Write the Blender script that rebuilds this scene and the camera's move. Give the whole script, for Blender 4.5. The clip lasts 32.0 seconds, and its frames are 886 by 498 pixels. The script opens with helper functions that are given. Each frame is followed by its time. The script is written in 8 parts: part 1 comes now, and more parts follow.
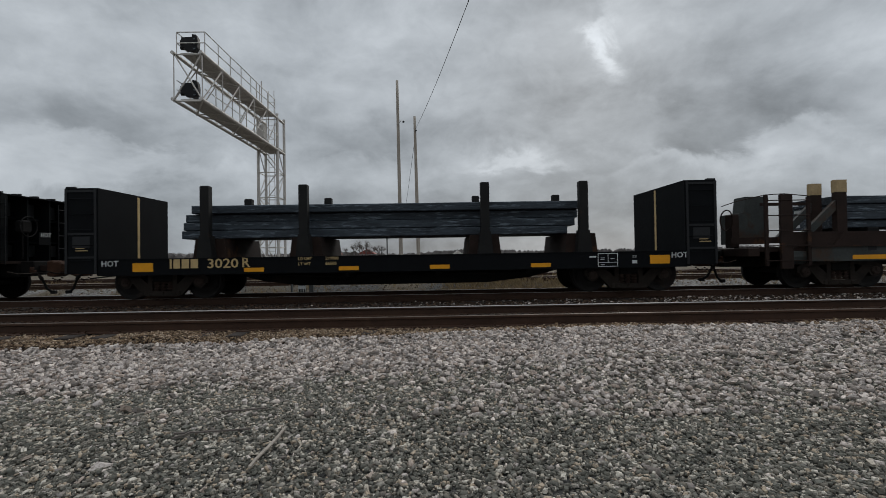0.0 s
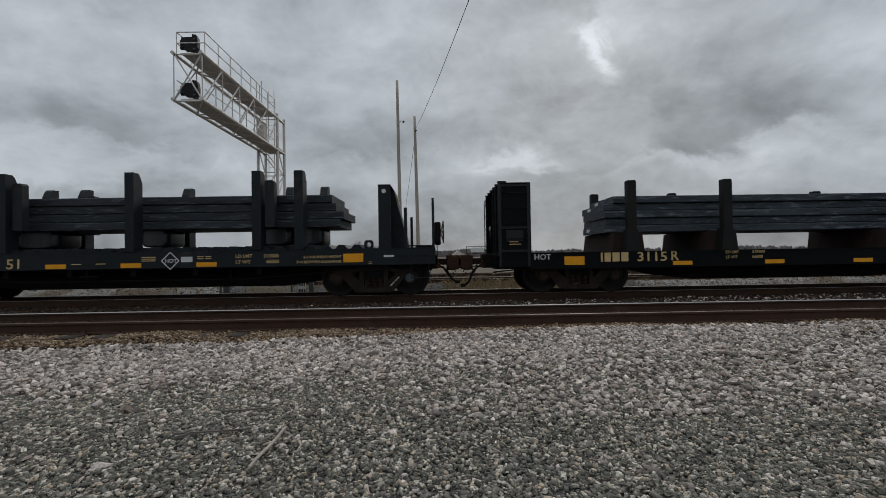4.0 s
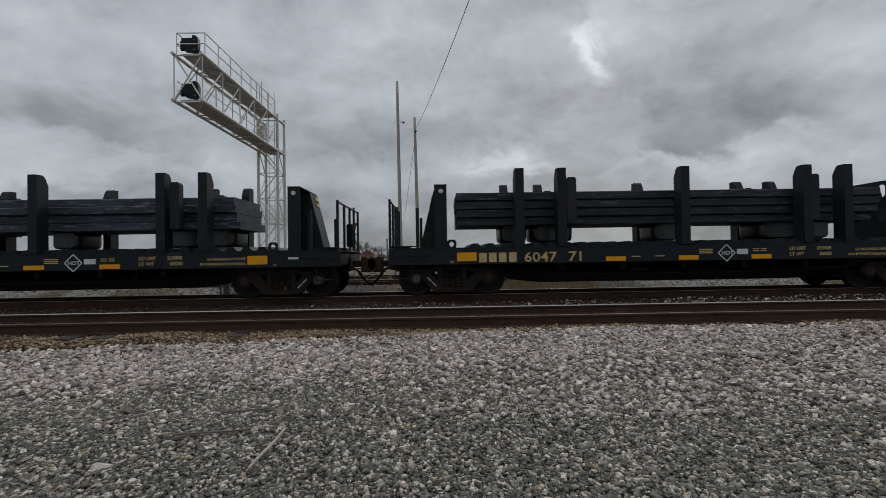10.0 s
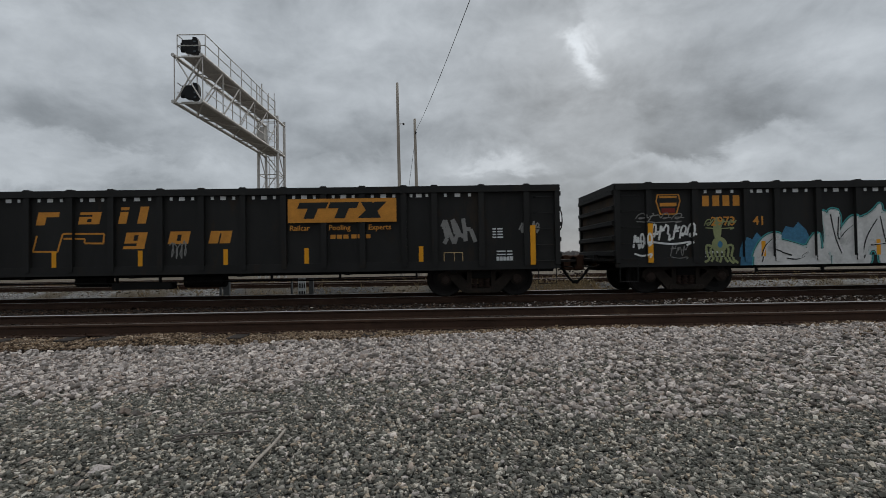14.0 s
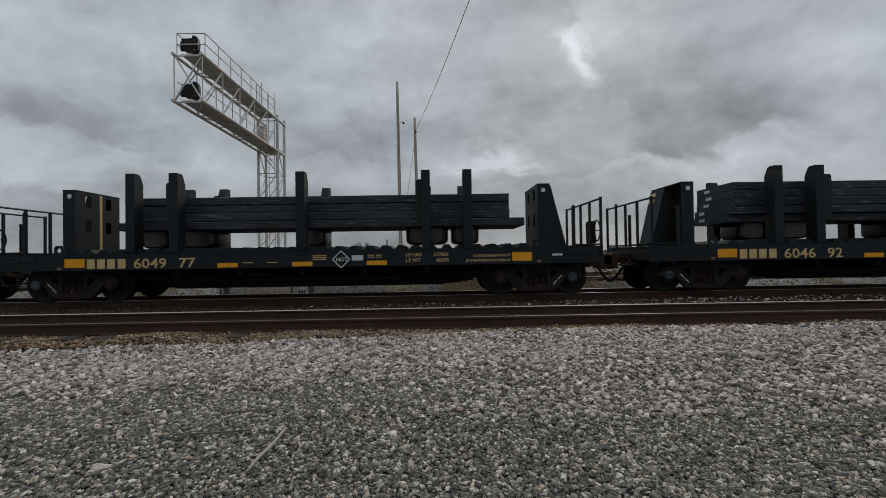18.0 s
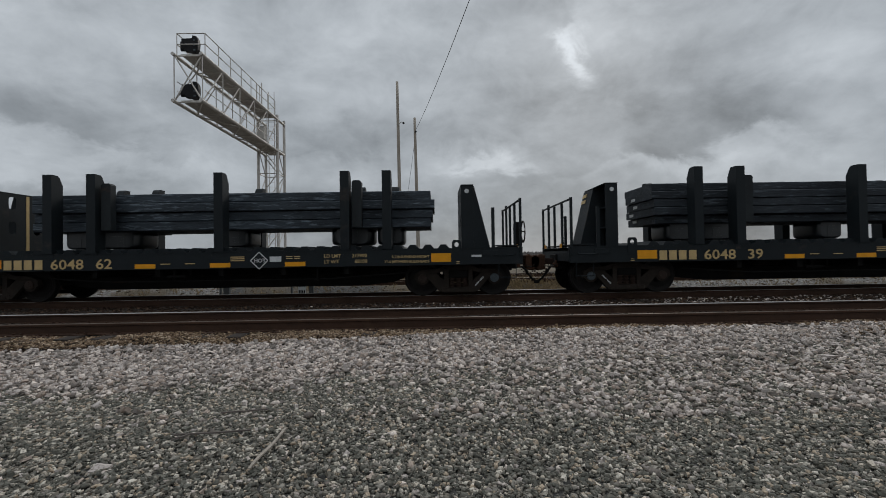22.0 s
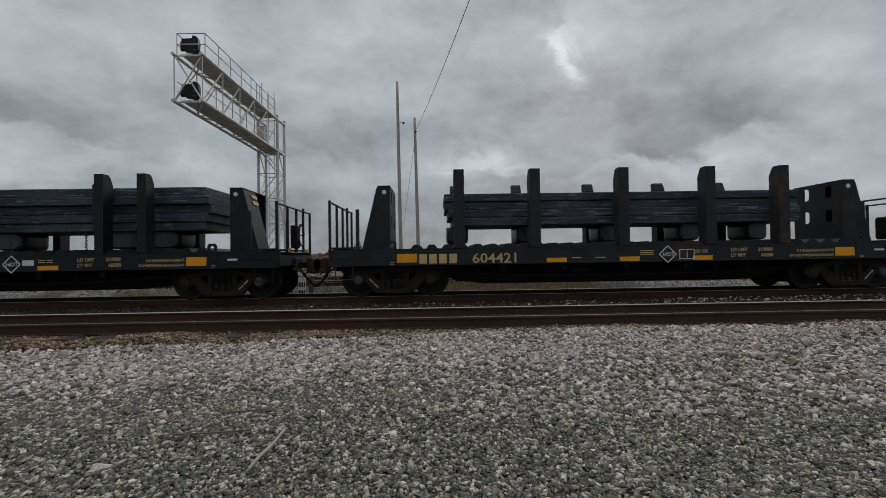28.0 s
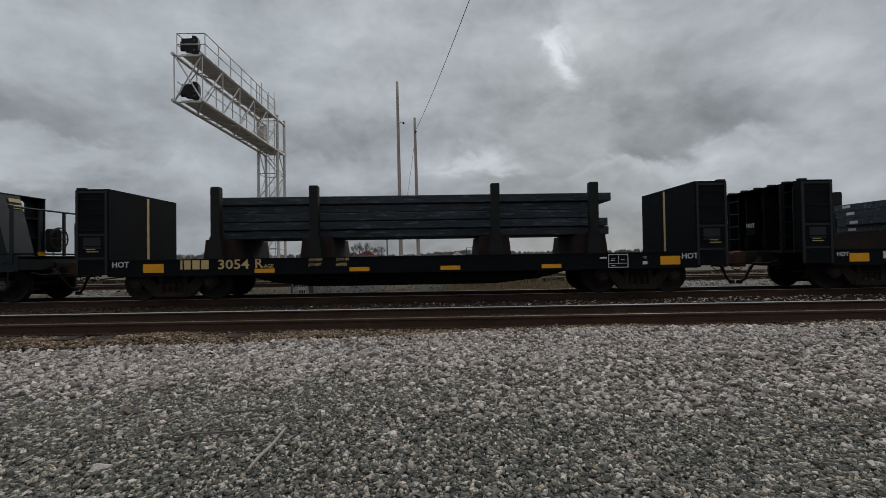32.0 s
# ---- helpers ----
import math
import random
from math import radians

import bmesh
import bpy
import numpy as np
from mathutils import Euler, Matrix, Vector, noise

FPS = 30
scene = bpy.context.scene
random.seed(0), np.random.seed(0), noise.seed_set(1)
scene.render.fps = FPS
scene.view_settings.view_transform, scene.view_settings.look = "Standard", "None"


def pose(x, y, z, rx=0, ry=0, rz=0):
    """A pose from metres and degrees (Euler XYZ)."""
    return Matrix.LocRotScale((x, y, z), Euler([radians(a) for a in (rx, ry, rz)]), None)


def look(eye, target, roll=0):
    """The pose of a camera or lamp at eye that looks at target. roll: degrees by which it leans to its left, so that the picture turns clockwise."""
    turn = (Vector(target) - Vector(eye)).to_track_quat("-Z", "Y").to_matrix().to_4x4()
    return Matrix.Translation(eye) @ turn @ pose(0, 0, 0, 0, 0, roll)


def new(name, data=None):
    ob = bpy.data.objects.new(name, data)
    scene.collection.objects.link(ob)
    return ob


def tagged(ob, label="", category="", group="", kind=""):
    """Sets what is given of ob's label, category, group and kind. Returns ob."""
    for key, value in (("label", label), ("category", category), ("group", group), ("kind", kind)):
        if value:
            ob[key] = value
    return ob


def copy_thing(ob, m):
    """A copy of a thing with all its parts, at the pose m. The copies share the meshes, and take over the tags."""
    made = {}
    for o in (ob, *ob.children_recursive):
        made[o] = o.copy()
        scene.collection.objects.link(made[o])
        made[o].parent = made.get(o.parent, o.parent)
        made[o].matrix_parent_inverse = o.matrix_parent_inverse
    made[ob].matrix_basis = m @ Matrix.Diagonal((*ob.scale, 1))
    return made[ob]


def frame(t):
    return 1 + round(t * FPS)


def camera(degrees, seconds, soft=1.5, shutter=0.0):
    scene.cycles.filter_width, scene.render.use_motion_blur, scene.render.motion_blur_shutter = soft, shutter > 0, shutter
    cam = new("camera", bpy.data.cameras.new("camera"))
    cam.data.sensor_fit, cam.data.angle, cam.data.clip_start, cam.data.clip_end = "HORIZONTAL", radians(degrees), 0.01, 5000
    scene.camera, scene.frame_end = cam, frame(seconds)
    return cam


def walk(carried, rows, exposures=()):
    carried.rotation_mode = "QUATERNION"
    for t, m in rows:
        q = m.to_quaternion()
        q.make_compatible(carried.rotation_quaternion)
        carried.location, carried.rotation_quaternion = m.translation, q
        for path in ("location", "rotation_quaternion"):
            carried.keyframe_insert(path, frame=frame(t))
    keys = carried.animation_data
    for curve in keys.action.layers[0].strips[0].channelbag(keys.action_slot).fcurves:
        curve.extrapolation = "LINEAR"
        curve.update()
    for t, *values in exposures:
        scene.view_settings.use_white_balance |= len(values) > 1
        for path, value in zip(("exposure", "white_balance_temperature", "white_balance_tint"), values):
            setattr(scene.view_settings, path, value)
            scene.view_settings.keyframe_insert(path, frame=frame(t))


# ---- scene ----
# ---------------------------------------------------------------- camera
EYE = Vector((0.0, 0.0, 1.015))
YAW, PITCH, ROLL, FOV = 0.892, 0.939, -0.907, 86.74
cam = camera(FOV, 32.0, soft=0.45, shutter=0.035)


def aim(sink):
    """The camera's pose; sink: degrees by which it looks lower or higher than usual (it trembles a little)."""
    p, a = radians(PITCH + sink), radians(YAW)
    way = Vector((math.sin(a) * math.cos(p), math.cos(a) * math.cos(p), math.sin(p)))
    return look(EYE, EYE + way * 10, ROLL)


walk(cam, [(t, aim(d * 0.069)) for t, d in (
    (0, -2), (5.8, -2), (6.5, -0.8), (7.5, 0), (8.6, 0), (9.0, 1.3), (9.5, 0), (10.5, -0.8), (12.5, -0.8), (13.0, 0),
    (13.5, 2.6), (14.0, 1.8), (14.5, 0), (19, 0), (32, 0))], exposures=((0, -0.01), (8, -0.03), (17, -0.06), (25, -0.06), (32, -0.12)))

# the train's way: (seconds, metres along the track)
TRAVEL = [(0, -252.05), (3, -204.68), (6, -157.34), (9, -110.03), (12, -62.80), (14, -31.38), (17, 15.68), (20, 62.70),
          (23, 109.63), (25, 140.88), (28, 187.71), (30, 218.88), (32, 249.70)]
Y_NEAR = 8.62      # centre line of the empty track
Y_TRAIN = 13.127   # centre line of the train's track
TRACK_END = 420.0

# ---------------------------------------------------------------- sky and sun
SKY_LEVEL = 1.0
ZENITH = 2.3
drift = new("cloud_drift")
drift.empty_display_size = 1.0

world = bpy.data.worlds.new("overcast")
scene.world = world
world.use_nodes = True
wn, wl = world.node_tree.nodes, world.node_tree.links
wn.clear()


def wmath(op, a, b=None, c=None, clamp=False):
    n = wn.new("ShaderNodeMath")
    n.operation, n.use_clamp = op, clamp
    for i, v in enumerate((a, b, c)):
        if v is None:
            continue
        if isinstance(v, (int, float)):
            n.inputs[i].default_value = v
        else:
            wl.new(v, n.inputs[i])
    return n.outputs[0]


def wnoise(vector, scale, detail, rough, distort=0.0):
    n = wn.new("ShaderNodeTexNoise")
    n.inputs["Scale"].default_value, n.inputs["Detail"].default_value = scale, detail
    n.inputs["Roughness"].default_value, n.inputs["Distortion"].default_value = rough, distort
    wl.new(vector, n.inputs["Vector"])
    return n.outputs["Fac"]


# brighter and darker parts of the cloud cover: sideways and upward place as slopes seen from the camera, widths, amount
CLOUDS = [
    (0.367, 0.449, 0.020, 0.060, 0.30), (0.398, 0.484, 0.076, 0.069, 0.08), (0.501, 0.542, 0.169, 0.050, 0.07), (-0.672, 0.471, 0.249, 0.094, 0.08), (-0.034, 0.503, 0.183, 0.061, 0.03),
    (0.521, 0.291, 0.327, 0.069, -0.09), (0.281, 0.309, 0.138, 0.068, -0.05), (0.635, 0.200, 0.250, 0.021, 0.10), (0.846, 0.241, 0.147, 0.020, 0.11), (1.002, 0.311, 0.082, 0.039, 0.09),
    (0.143, 0.200, 0.076, 0.016, 0.17), (0.242, 0.196, 0.052, 0.014, 0.10), (0.083, 0.226, 0.049, 0.017, 0.05), (-0.133, 0.242, 0.113, 0.048, -0.09), (-0.170, 0.162, 0.095, 0.022, 0.02),
    (-0.783, 0.240, 0.094, 0.020, 0.06), (-0.640, 0.206, 0.107, 0.017, 0.06), (-0.471, 0.187, 0.092, 0.020, 0.04), (-0.816, 0.177, 0.077, 0.016, 0.05), (-0.695, 0.313, 0.213, 0.049, -0.08),
    (-0.538, 0.260, 0.125, 0.023, -0.06), (-0.717, 0.150, 0.190, 0.021, -0.10), (0.827, 0.490, 0.284, 0.090, 0.07), (0.959, 0.427, 0.122, 0.071, 0.10), (0.783, 0.349, 0.174, 0.038, -0.03),
    (0.910, 0.164, 0.203, 0.028, 0.03), (-0.332, 0.332, 0.129, 0.060, -0.03), (-0.366, 0.427, 0.175, 0.060, 0.03)]

# undersides of cloud masses: place of the edge, its slope, half width, height of the mass over it, amount
EDGES = [(0.570, 0.212, 0.18, 0.37, 0.09, -0.13), (-0.673, 0.242, -0.19, 0.26, 0.07, -0.09), (-0.170, 0.198, 0.06, 0.13, 0.06, -0.07),
         (0.205, 0.233, -0.08, 0.15, 0.06, -0.05), (0.718, 0.399, 0.17, 0.21, 0.06, -0.02), (-0.447, 0.272, -0.14, 0.17, 0.06, -0.04)]


def build_sky():
    coord = wn.new("ShaderNodeTexCoord")
    coord.object = drift
    way = wn.new("ShaderNodeVectorMath")
    way.operation = "NORMALIZE"
    wl.new(coord.outputs["Object"], way.inputs[0])
    sep = wn.new("ShaderNodeSeparateXYZ")
    wl.new(way.outputs[0], sep.inputs[0])
    # cloud masses, wider than high, at three sizes
    turn = wmath("ARCTAN2", sep.outputs["X"], sep.outputs["Y"])
    lift = wmath("ARCSINE", sep.outputs["Z"])

    def sheet(wide, high, seed):
        c = wn.new("ShaderNodeCombineXYZ")
        wl.new(wmath("MULTIPLY", turn, wide), c.inputs[0])
        wl.new(wmath("MULTIPLY", lift, high), c.inputs[1])
        c.inputs[2].default_value = seed
        return c.outputs[0]

    big = wnoise(sheet(2.4, 5.0, 1.3), 1.0, 6.0, 0.5, 0.0)
    mid = wnoise(sheet(6.0, 9.5, 4.1), 1.0, 8.0, 0.56, 0.35)
    fine = wnoise(sheet(15.0, 22.0, 7.7), 1.0, 7.0, 0.60, 0.3)
    wisp = wnoise(sheet(8.0, 12.0, 9.2), 1.0, 8.0, 0.60, 0.4)
    sway = wnoise(sheet(7.0, 10.0, 2.6), 1.0, 8.0, 0.60, 0.4)
    cover = wmath("ADD", wmath("MULTIPLY", big, 0.42), wmath("ADD", wmath("MULTIPLY", mid, 0.40), wmath("MULTIPLY", fine, 0.18)))
    light = wmath("MULTIPLY_ADD", wmath("SUBTRACT", cover, 0.5), 0.95, 0.435)
    ahead = wmath("MAXIMUM", sep.outputs["Y"], 0.08)
    # the edges of the masses billow
    side = wmath("ADD", wmath("DIVIDE", sep.outputs["X"], ahead), wmath("MULTIPLY", wmath("SUBTRACT", sway, 0.5), 0.22))
    rise = wmath("ADD", wmath("DIVIDE", sep.outputs["Z"], ahead), wmath("MULTIPLY", wmath("SUBTRACT", wisp, 0.5), 0.17))
    for a, e, wa, we, amount in CLOUDS:
        u = wmath("DIVIDE", wmath("SUBTRACT", side, a), wa)
        v = wmath("DIVIDE", wmath("SUBTRACT", rise, e), we)
        q = wmath("ADD", wmath("MULTIPLY", u, u), wmath("MULTIPLY", v, v))
        light = wmath("ADD", light, wmath("MULTIPLY", wmath("POWER", 2.718, wmath("MULTIPLY", q, -1.0)), amount))
    for a, e, slope, half, tall, amount in EDGES:
        u = wmath("DIVIDE", wmath("SUBTRACT", side, a), half)
        over = wmath("SUBTRACT", rise, wmath("MULTIPLY_ADD", wmath("SUBTRACT", side, a), slope, e))
        step = wn.new("ShaderNodeMapRange")
        step.interpolation_type = "SMOOTHSTEP"
        step.inputs["From Min"].default_value, step.inputs["From Max"].default_value = -0.006, 0.020
        wl.new(over, step.inputs["Value"])
        q = wmath("ADD", wmath("MULTIPLY", u, u), wmath("DIVIDE", wmath("MAXIMUM", over, 0.0), tall))
        mass = wmath("MULTIPLY", wmath("POWER", 2.718, wmath("MULTIPLY", q, -1.0)), step.outputs[0])
        light = wmath("ADD", light, wmath("MULTIPLY", mass, amount))
    # the cover is thicker towards the horizon
    dull = wn.new("ShaderNodeMapRange")
    dull.interpolation_type = "SMOOTHSTEP"
    dull.inputs["From Min"].default_value, dull.inputs["From Max"].default_value = 0.03, 0.20
    dull.inputs["To Min"].default_value, dull.inputs["To Max"].default_value = -0.12, 0.0
    wl.new(rise, dull.inputs["Value"])
    light = wmath("ADD", light, dull.outputs[0])
    light = wmath("MAXIMUM", light, 0.12)
    # an overcast sky is brightest overhead
    high = wn.new("ShaderNodeMapRange")
    high.interpolation_type = "SMOOTHSTEP"
    high.inputs["From Min"].default_value, high.inputs["From Max"].default_value = 0.50, 0.95
    high.inputs["To Min"].default_value, high.inputs["To Max"].default_value = 1.0, ZENITH
    wl.new(sep.outputs["Z"], high.inputs["Value"])
    light = wmath("MULTIPLY", light, high.outputs[0])
    tint = wn.new("ShaderNodeMix")
    tint.data_type = "RGBA"
    wl.new(wmath("MULTIPLY", light, 1.6, clamp=True), tint.inputs["Factor"])
    tint.inputs["A"].default_value, tint.inputs["B"].default_value = (0.895, 1.0, 1.105, 1), (0.930, 1.0, 1.07, 1)
    cloud = wn.new("ShaderNodeVectorMath")
    cloud.operation = "SCALE"
    wl.new(tint.outputs["Result"], cloud.inputs[0])
    wl.new(light, cloud.inputs["Scale"])
    clear = wn.new("ShaderNodeTexSky")
    clear.sky_type = "NISHITA"
    clear.sun_disc = False
    clear.sun_elevation, clear.sun_rotation = radians(23), radians(18)
    mix = wn.new("ShaderNodeMix")
    mix.data_type = "RGBA"
    mix.blend_type = "ADD"
    mix.inputs["Factor"].default_value = 0.002
    wl.new(cloud.outputs[0], mix.inputs["A"])
    wl.new(clear.outputs[0], mix.inputs["B"])
    back = wn.new("ShaderNodeBackground")
    back.inputs["Strength"].default_value = SKY_LEVEL
    wl.new(mix.outputs["Result"], back.inputs["Color"])
    out = wn.new("ShaderNodeOutputWorld")
    wl.new(back.outputs[0], out.inputs["Surface"])


build_sky()
sun = new("sun", bpy.data.lights.new("sun", "SUN"))
sun.data.energy, sun.data.angle, sun.data.color = 0.7, radians(20), (1.0, 0.96, 0.9)
sun.matrix_world = look((300 * math.sin(radians(18)), 300 * math.cos(radians(18)), 180), (0, 0, 0))


# ---------------------------------------------------------------- materials
def material(name, colour, rough=0.6, metal=0.0, spread=0.25, scale=3.0, stain=None, stain_at=0.55, stain_scale=0.9,
             bump=0.15, bump_scale=40.0, grain=(1, 1, 1), island=0.0, specular=0.2):
    """A painted, rusted or mineral surface: two scales of variation, stains of a second colour, and fine relief."""
    m = bpy.data.materials.new(name)
    m.use_nodes = True
    n, l = m.node_tree.nodes, m.node_tree.links
    bsdf = n["Principled BSDF"]
    coord = n.new("ShaderNodeTexCoord")
    info = n.new("ShaderNodeObjectInfo")
    shift = n.new("ShaderNodeVectorMath")
    shift.operation = "MULTIPLY_ADD"
    l.new(info.outputs["Random"], shift.inputs[0])
    shift.inputs[1].default_value = (17.0, 11.0, 5.0)
    l.new(coord.outputs["Object"], shift.inputs[2])
    stretch = n.new("ShaderNodeVectorMath")
    stretch.operation = "MULTIPLY"
    stretch.inputs[1].default_value = grain
    l.new(shift.outputs[0], stretch.inputs[0])

    def tex(s, detail, rough_):
        t = n.new("ShaderNodeTexNoise")
        t.inputs["Scale"].default_value, t.inputs["Detail"].default_value, t.inputs["Roughness"].default_value = s, detail, rough_
        l.new(stretch.outputs[0], t.inputs["Vector"])
        return t.outputs["Fac"]

    broad, close = tex(scale, 5, 0.6), tex(scale * 9, 3, 0.6)
    both = n.new("ShaderNodeMath")
    both.operation = "MULTIPLY_ADD"
    l.new(broad, both.inputs[0])
    both.inputs[1].default_value = 0.6
    half = n.new("ShaderNodeMath")
    half.operation = "MULTIPLY"
    half.inputs[1].default_value = 0.4
    l.new(close, half.inputs[0])
    l.new(half.outputs[0], both.inputs[2])
    ramp = n.new("ShaderNodeValToRGB")
    e = ramp.color_ramp.elements
    e[0].position, e[1].position = 0.3, 0.7
    e[0].color = (*[c * (1 - spread) for c in colour], 1)
    e[1].color = (*[min(1, c * (1 + spread)) for c in colour], 1)
    l.new(both.outputs[0], ramp.inputs[0])
    col = ramp.outputs[0]
    if stain:
        edge = n.new("ShaderNodeMapRange")
        edge.inputs["From Min"].default_value, edge.inputs["From Max"].default_value = stain_at, stain_at + 0.1
        spots = tex(stain_scale, 8, 0.68)
        l.new(spots, edge.inputs["Value"])
        mix = n.new("ShaderNodeMix")
        mix.data_type = "RGBA"
        l.new(edge.outputs[0], mix.inputs["Factor"])
        l.new(col, mix.inputs["A"])
        mix.inputs["B"].default_value = (*stain, 1)
        col = mix.outputs["Result"]
    if island:
        geo = n.new("ShaderNodeNewGeometry")
        vary = n.new("ShaderNodeMapRange")
        vary.inputs["To Min"].default_value, vary.inputs["To Max"].default_value = 1 - island, 1 + island
        l.new(geo.outputs["Random Per Island"], vary.inputs["Value"])
        mul = n.new("ShaderNodeMix")
        mul.data_type, mul.blend_type = "RGBA", "MULTIPLY"
        mul.inputs["Factor"].default_value = 1.0
        l.new(col, mul.inputs["A"])
        l.new(vary.outputs[0], mul.inputs["B"])
        col = mul.outputs["Result"]
    l.new(col, bsdf.inputs["Base Color"])
    rr = n.new("ShaderNodeMapRange")
    rr.inputs["To Min"].default_value, rr.inputs["To Max"].default_value = max(0.05, rough - 0.15), min(1, rough + 0.15)
    l.new(close, rr.inputs["Value"])
    l.new(rr.outputs[0], bsdf.inputs["Roughness"])
    bsdf.inputs["Metallic"].default_value = metal
    bsdf.inputs["Specular IOR Level"].default_value = specular
    if bump:
        b = n.new("ShaderNodeBump")
        b.inputs["Strength"].default_value, b.inputs["Distance"].default_value = bump, 0.02
        l.new(tex(bump_scale, 4, 0.6), b.inputs["Height"])
        l.new(b.outputs[0], bsdf.inputs["Normal"])
    return m


NAVY = material("dark_blue_grey_paint", (0.0094, 0.0128, 0.0150), 0.58, spread=0.3, scale=1.5, stain=(0.035, 0.030, 0.026), stain_at=0.6, bump=0.05)
WORN_NAVY = material("worn_grey_paint", (0.018, 0.0215, 0.0235), 0.65, spread=0.45, scale=1.2, stain=(0.055, 0.033, 0.022), stain_at=0.57, bump=0.1)
COAL = material("black_paint", (0.0062, 0.0069, 0.0078), 0.75, spread=0.35, scale=1.3, stain=(0.0070, 0.0066, 0.0066), stain_at=0.6, bump=0.06, specular=0.06)
UNDER = material("grimy_underframe", (0.007, 0.0065, 0.006), 0.85, spread=0.4, scale=3, stain=(0.018, 0.012, 0.008), stain_at=0.58)
RUSTY_CAP = material("rusty_bearing_cap", (0.045, 0.031, 0.025), 0.75, spread=0.4, scale=9)
GLOSSY = material("glossy_dark_paint", (0.013, 0.0155, 0.017), 0.33, spread=0.3, scale=2.5, stain=(0.03, 0.027, 0.024), stain_at=0.6, bump=0.05, specular=0.55)
IRON = material("dusty_cast_iron", (0.025, 0.019, 0.015), 0.8, spread=0.5, scale=4, stain=(0.050, 0.033, 0.022), stain_at=0.58)
WHEEL = material("wheel_steel", (0.012, 0.010, 0.009), 0.65, spread=0.4, scale=5, stain=(0.028, 0.017, 0.012), stain_at=0.6)
CAP = material("bearing_cap_steel", (0.085, 0.102, 0.114), 0.45, spread=0.3, scale=8)
RUST = material("brown_rust", (0.050, 0.024, 0.014), 0.85, spread=0.5, scale=3, stain=(0.10, 0.045, 0.018), stain_at=0.58)
DARK_RUST = material("dark_rust", (0.022, 0.013, 0.010), 0.85, spread=0.5, scale=3, stain=(0.09, 0.04, 0.018), stain_at=0.6)
SLAB = material("mill_scale_steel", (0.034, 0.0425, 0.052), 0.6, spread=0.8, scale=4.0, stain=(0.132, 0.160, 0.186), stain_at=0.54, stain_scale=13.0, grain=(0.16, 1, 1.1), bump=0.5, bump_scale=30)
DARK_SLAB = material("dark_mill_scale_steel", (0.023, 0.0275, 0.033), 0.6, spread=0.8, scale=4.0, stain=(0.086, 0.102, 0.118), stain_at=0.55, stain_scale=13.0, grain=(0.16, 1, 1.1), bump=0.5, bump_scale=30)
YELLOW = material("yellow_reflective_sheet", (0.70, 0.30, 0.012), 0.45, spread=0.12, scale=6, bump=0)
CREAM = material("cream_lettering", (0.50, 0.36, 0.17), 0.6, spread=0.2, scale=6, bump=0)
WHITE = material("white_lettering", (0.55, 0.56, 0.56), 0.6, spread=0.2, scale=6, bump=0)
RAIL = material("rusty_rail", (0.046, 0.0240, 0.0150), 0.7, spread=0.4, scale=2, stain=(0.070, 0.040, 0.024), stain_at=0.58)
RAIL_TOP = material("polished_rail_head", (0.33, 0.31, 0.295), 0.5, metal=0.6, spread=0.2, scale=3, bump=0)
RAIL_DULL = material("dull_rail_head", (0.16, 0.125, 0.10), 0.45, metal=0.5, spread=0.35, scale=3, bump=0)
TIE = material("weathered_timber", (0.040, 0.032, 0.027), 0.9, spread=0.45, scale=4, grain=(4, 0.6, 4), stain=(0.075, 0.062, 0.050), stain_at=0.6)
GALV = material("galvanised_steel", (0.52, 0.49, 0.455), 0.55, metal=0.25, spread=0.15, scale=5, bump=0.05)
GRATE = material("walkway_grating", (0.40, 0.375, 0.345), 0.7, spread=0.3, scale=9)
POLE = material("grey_pole_timber", (0.34, 0.30, 0.255), 0.9, spread=0.35, scale=3, grain=(5, 5, 0.5), bump=0.3)
SIGNAL = material("black_signal_housing", (0.010, 0.010, 0.011), 0.5, spread=0.3, scale=4)
WIRE = material("dark_cable", (0.03, 0.03, 0.03), 0.6, spread=0.2, bump=0)


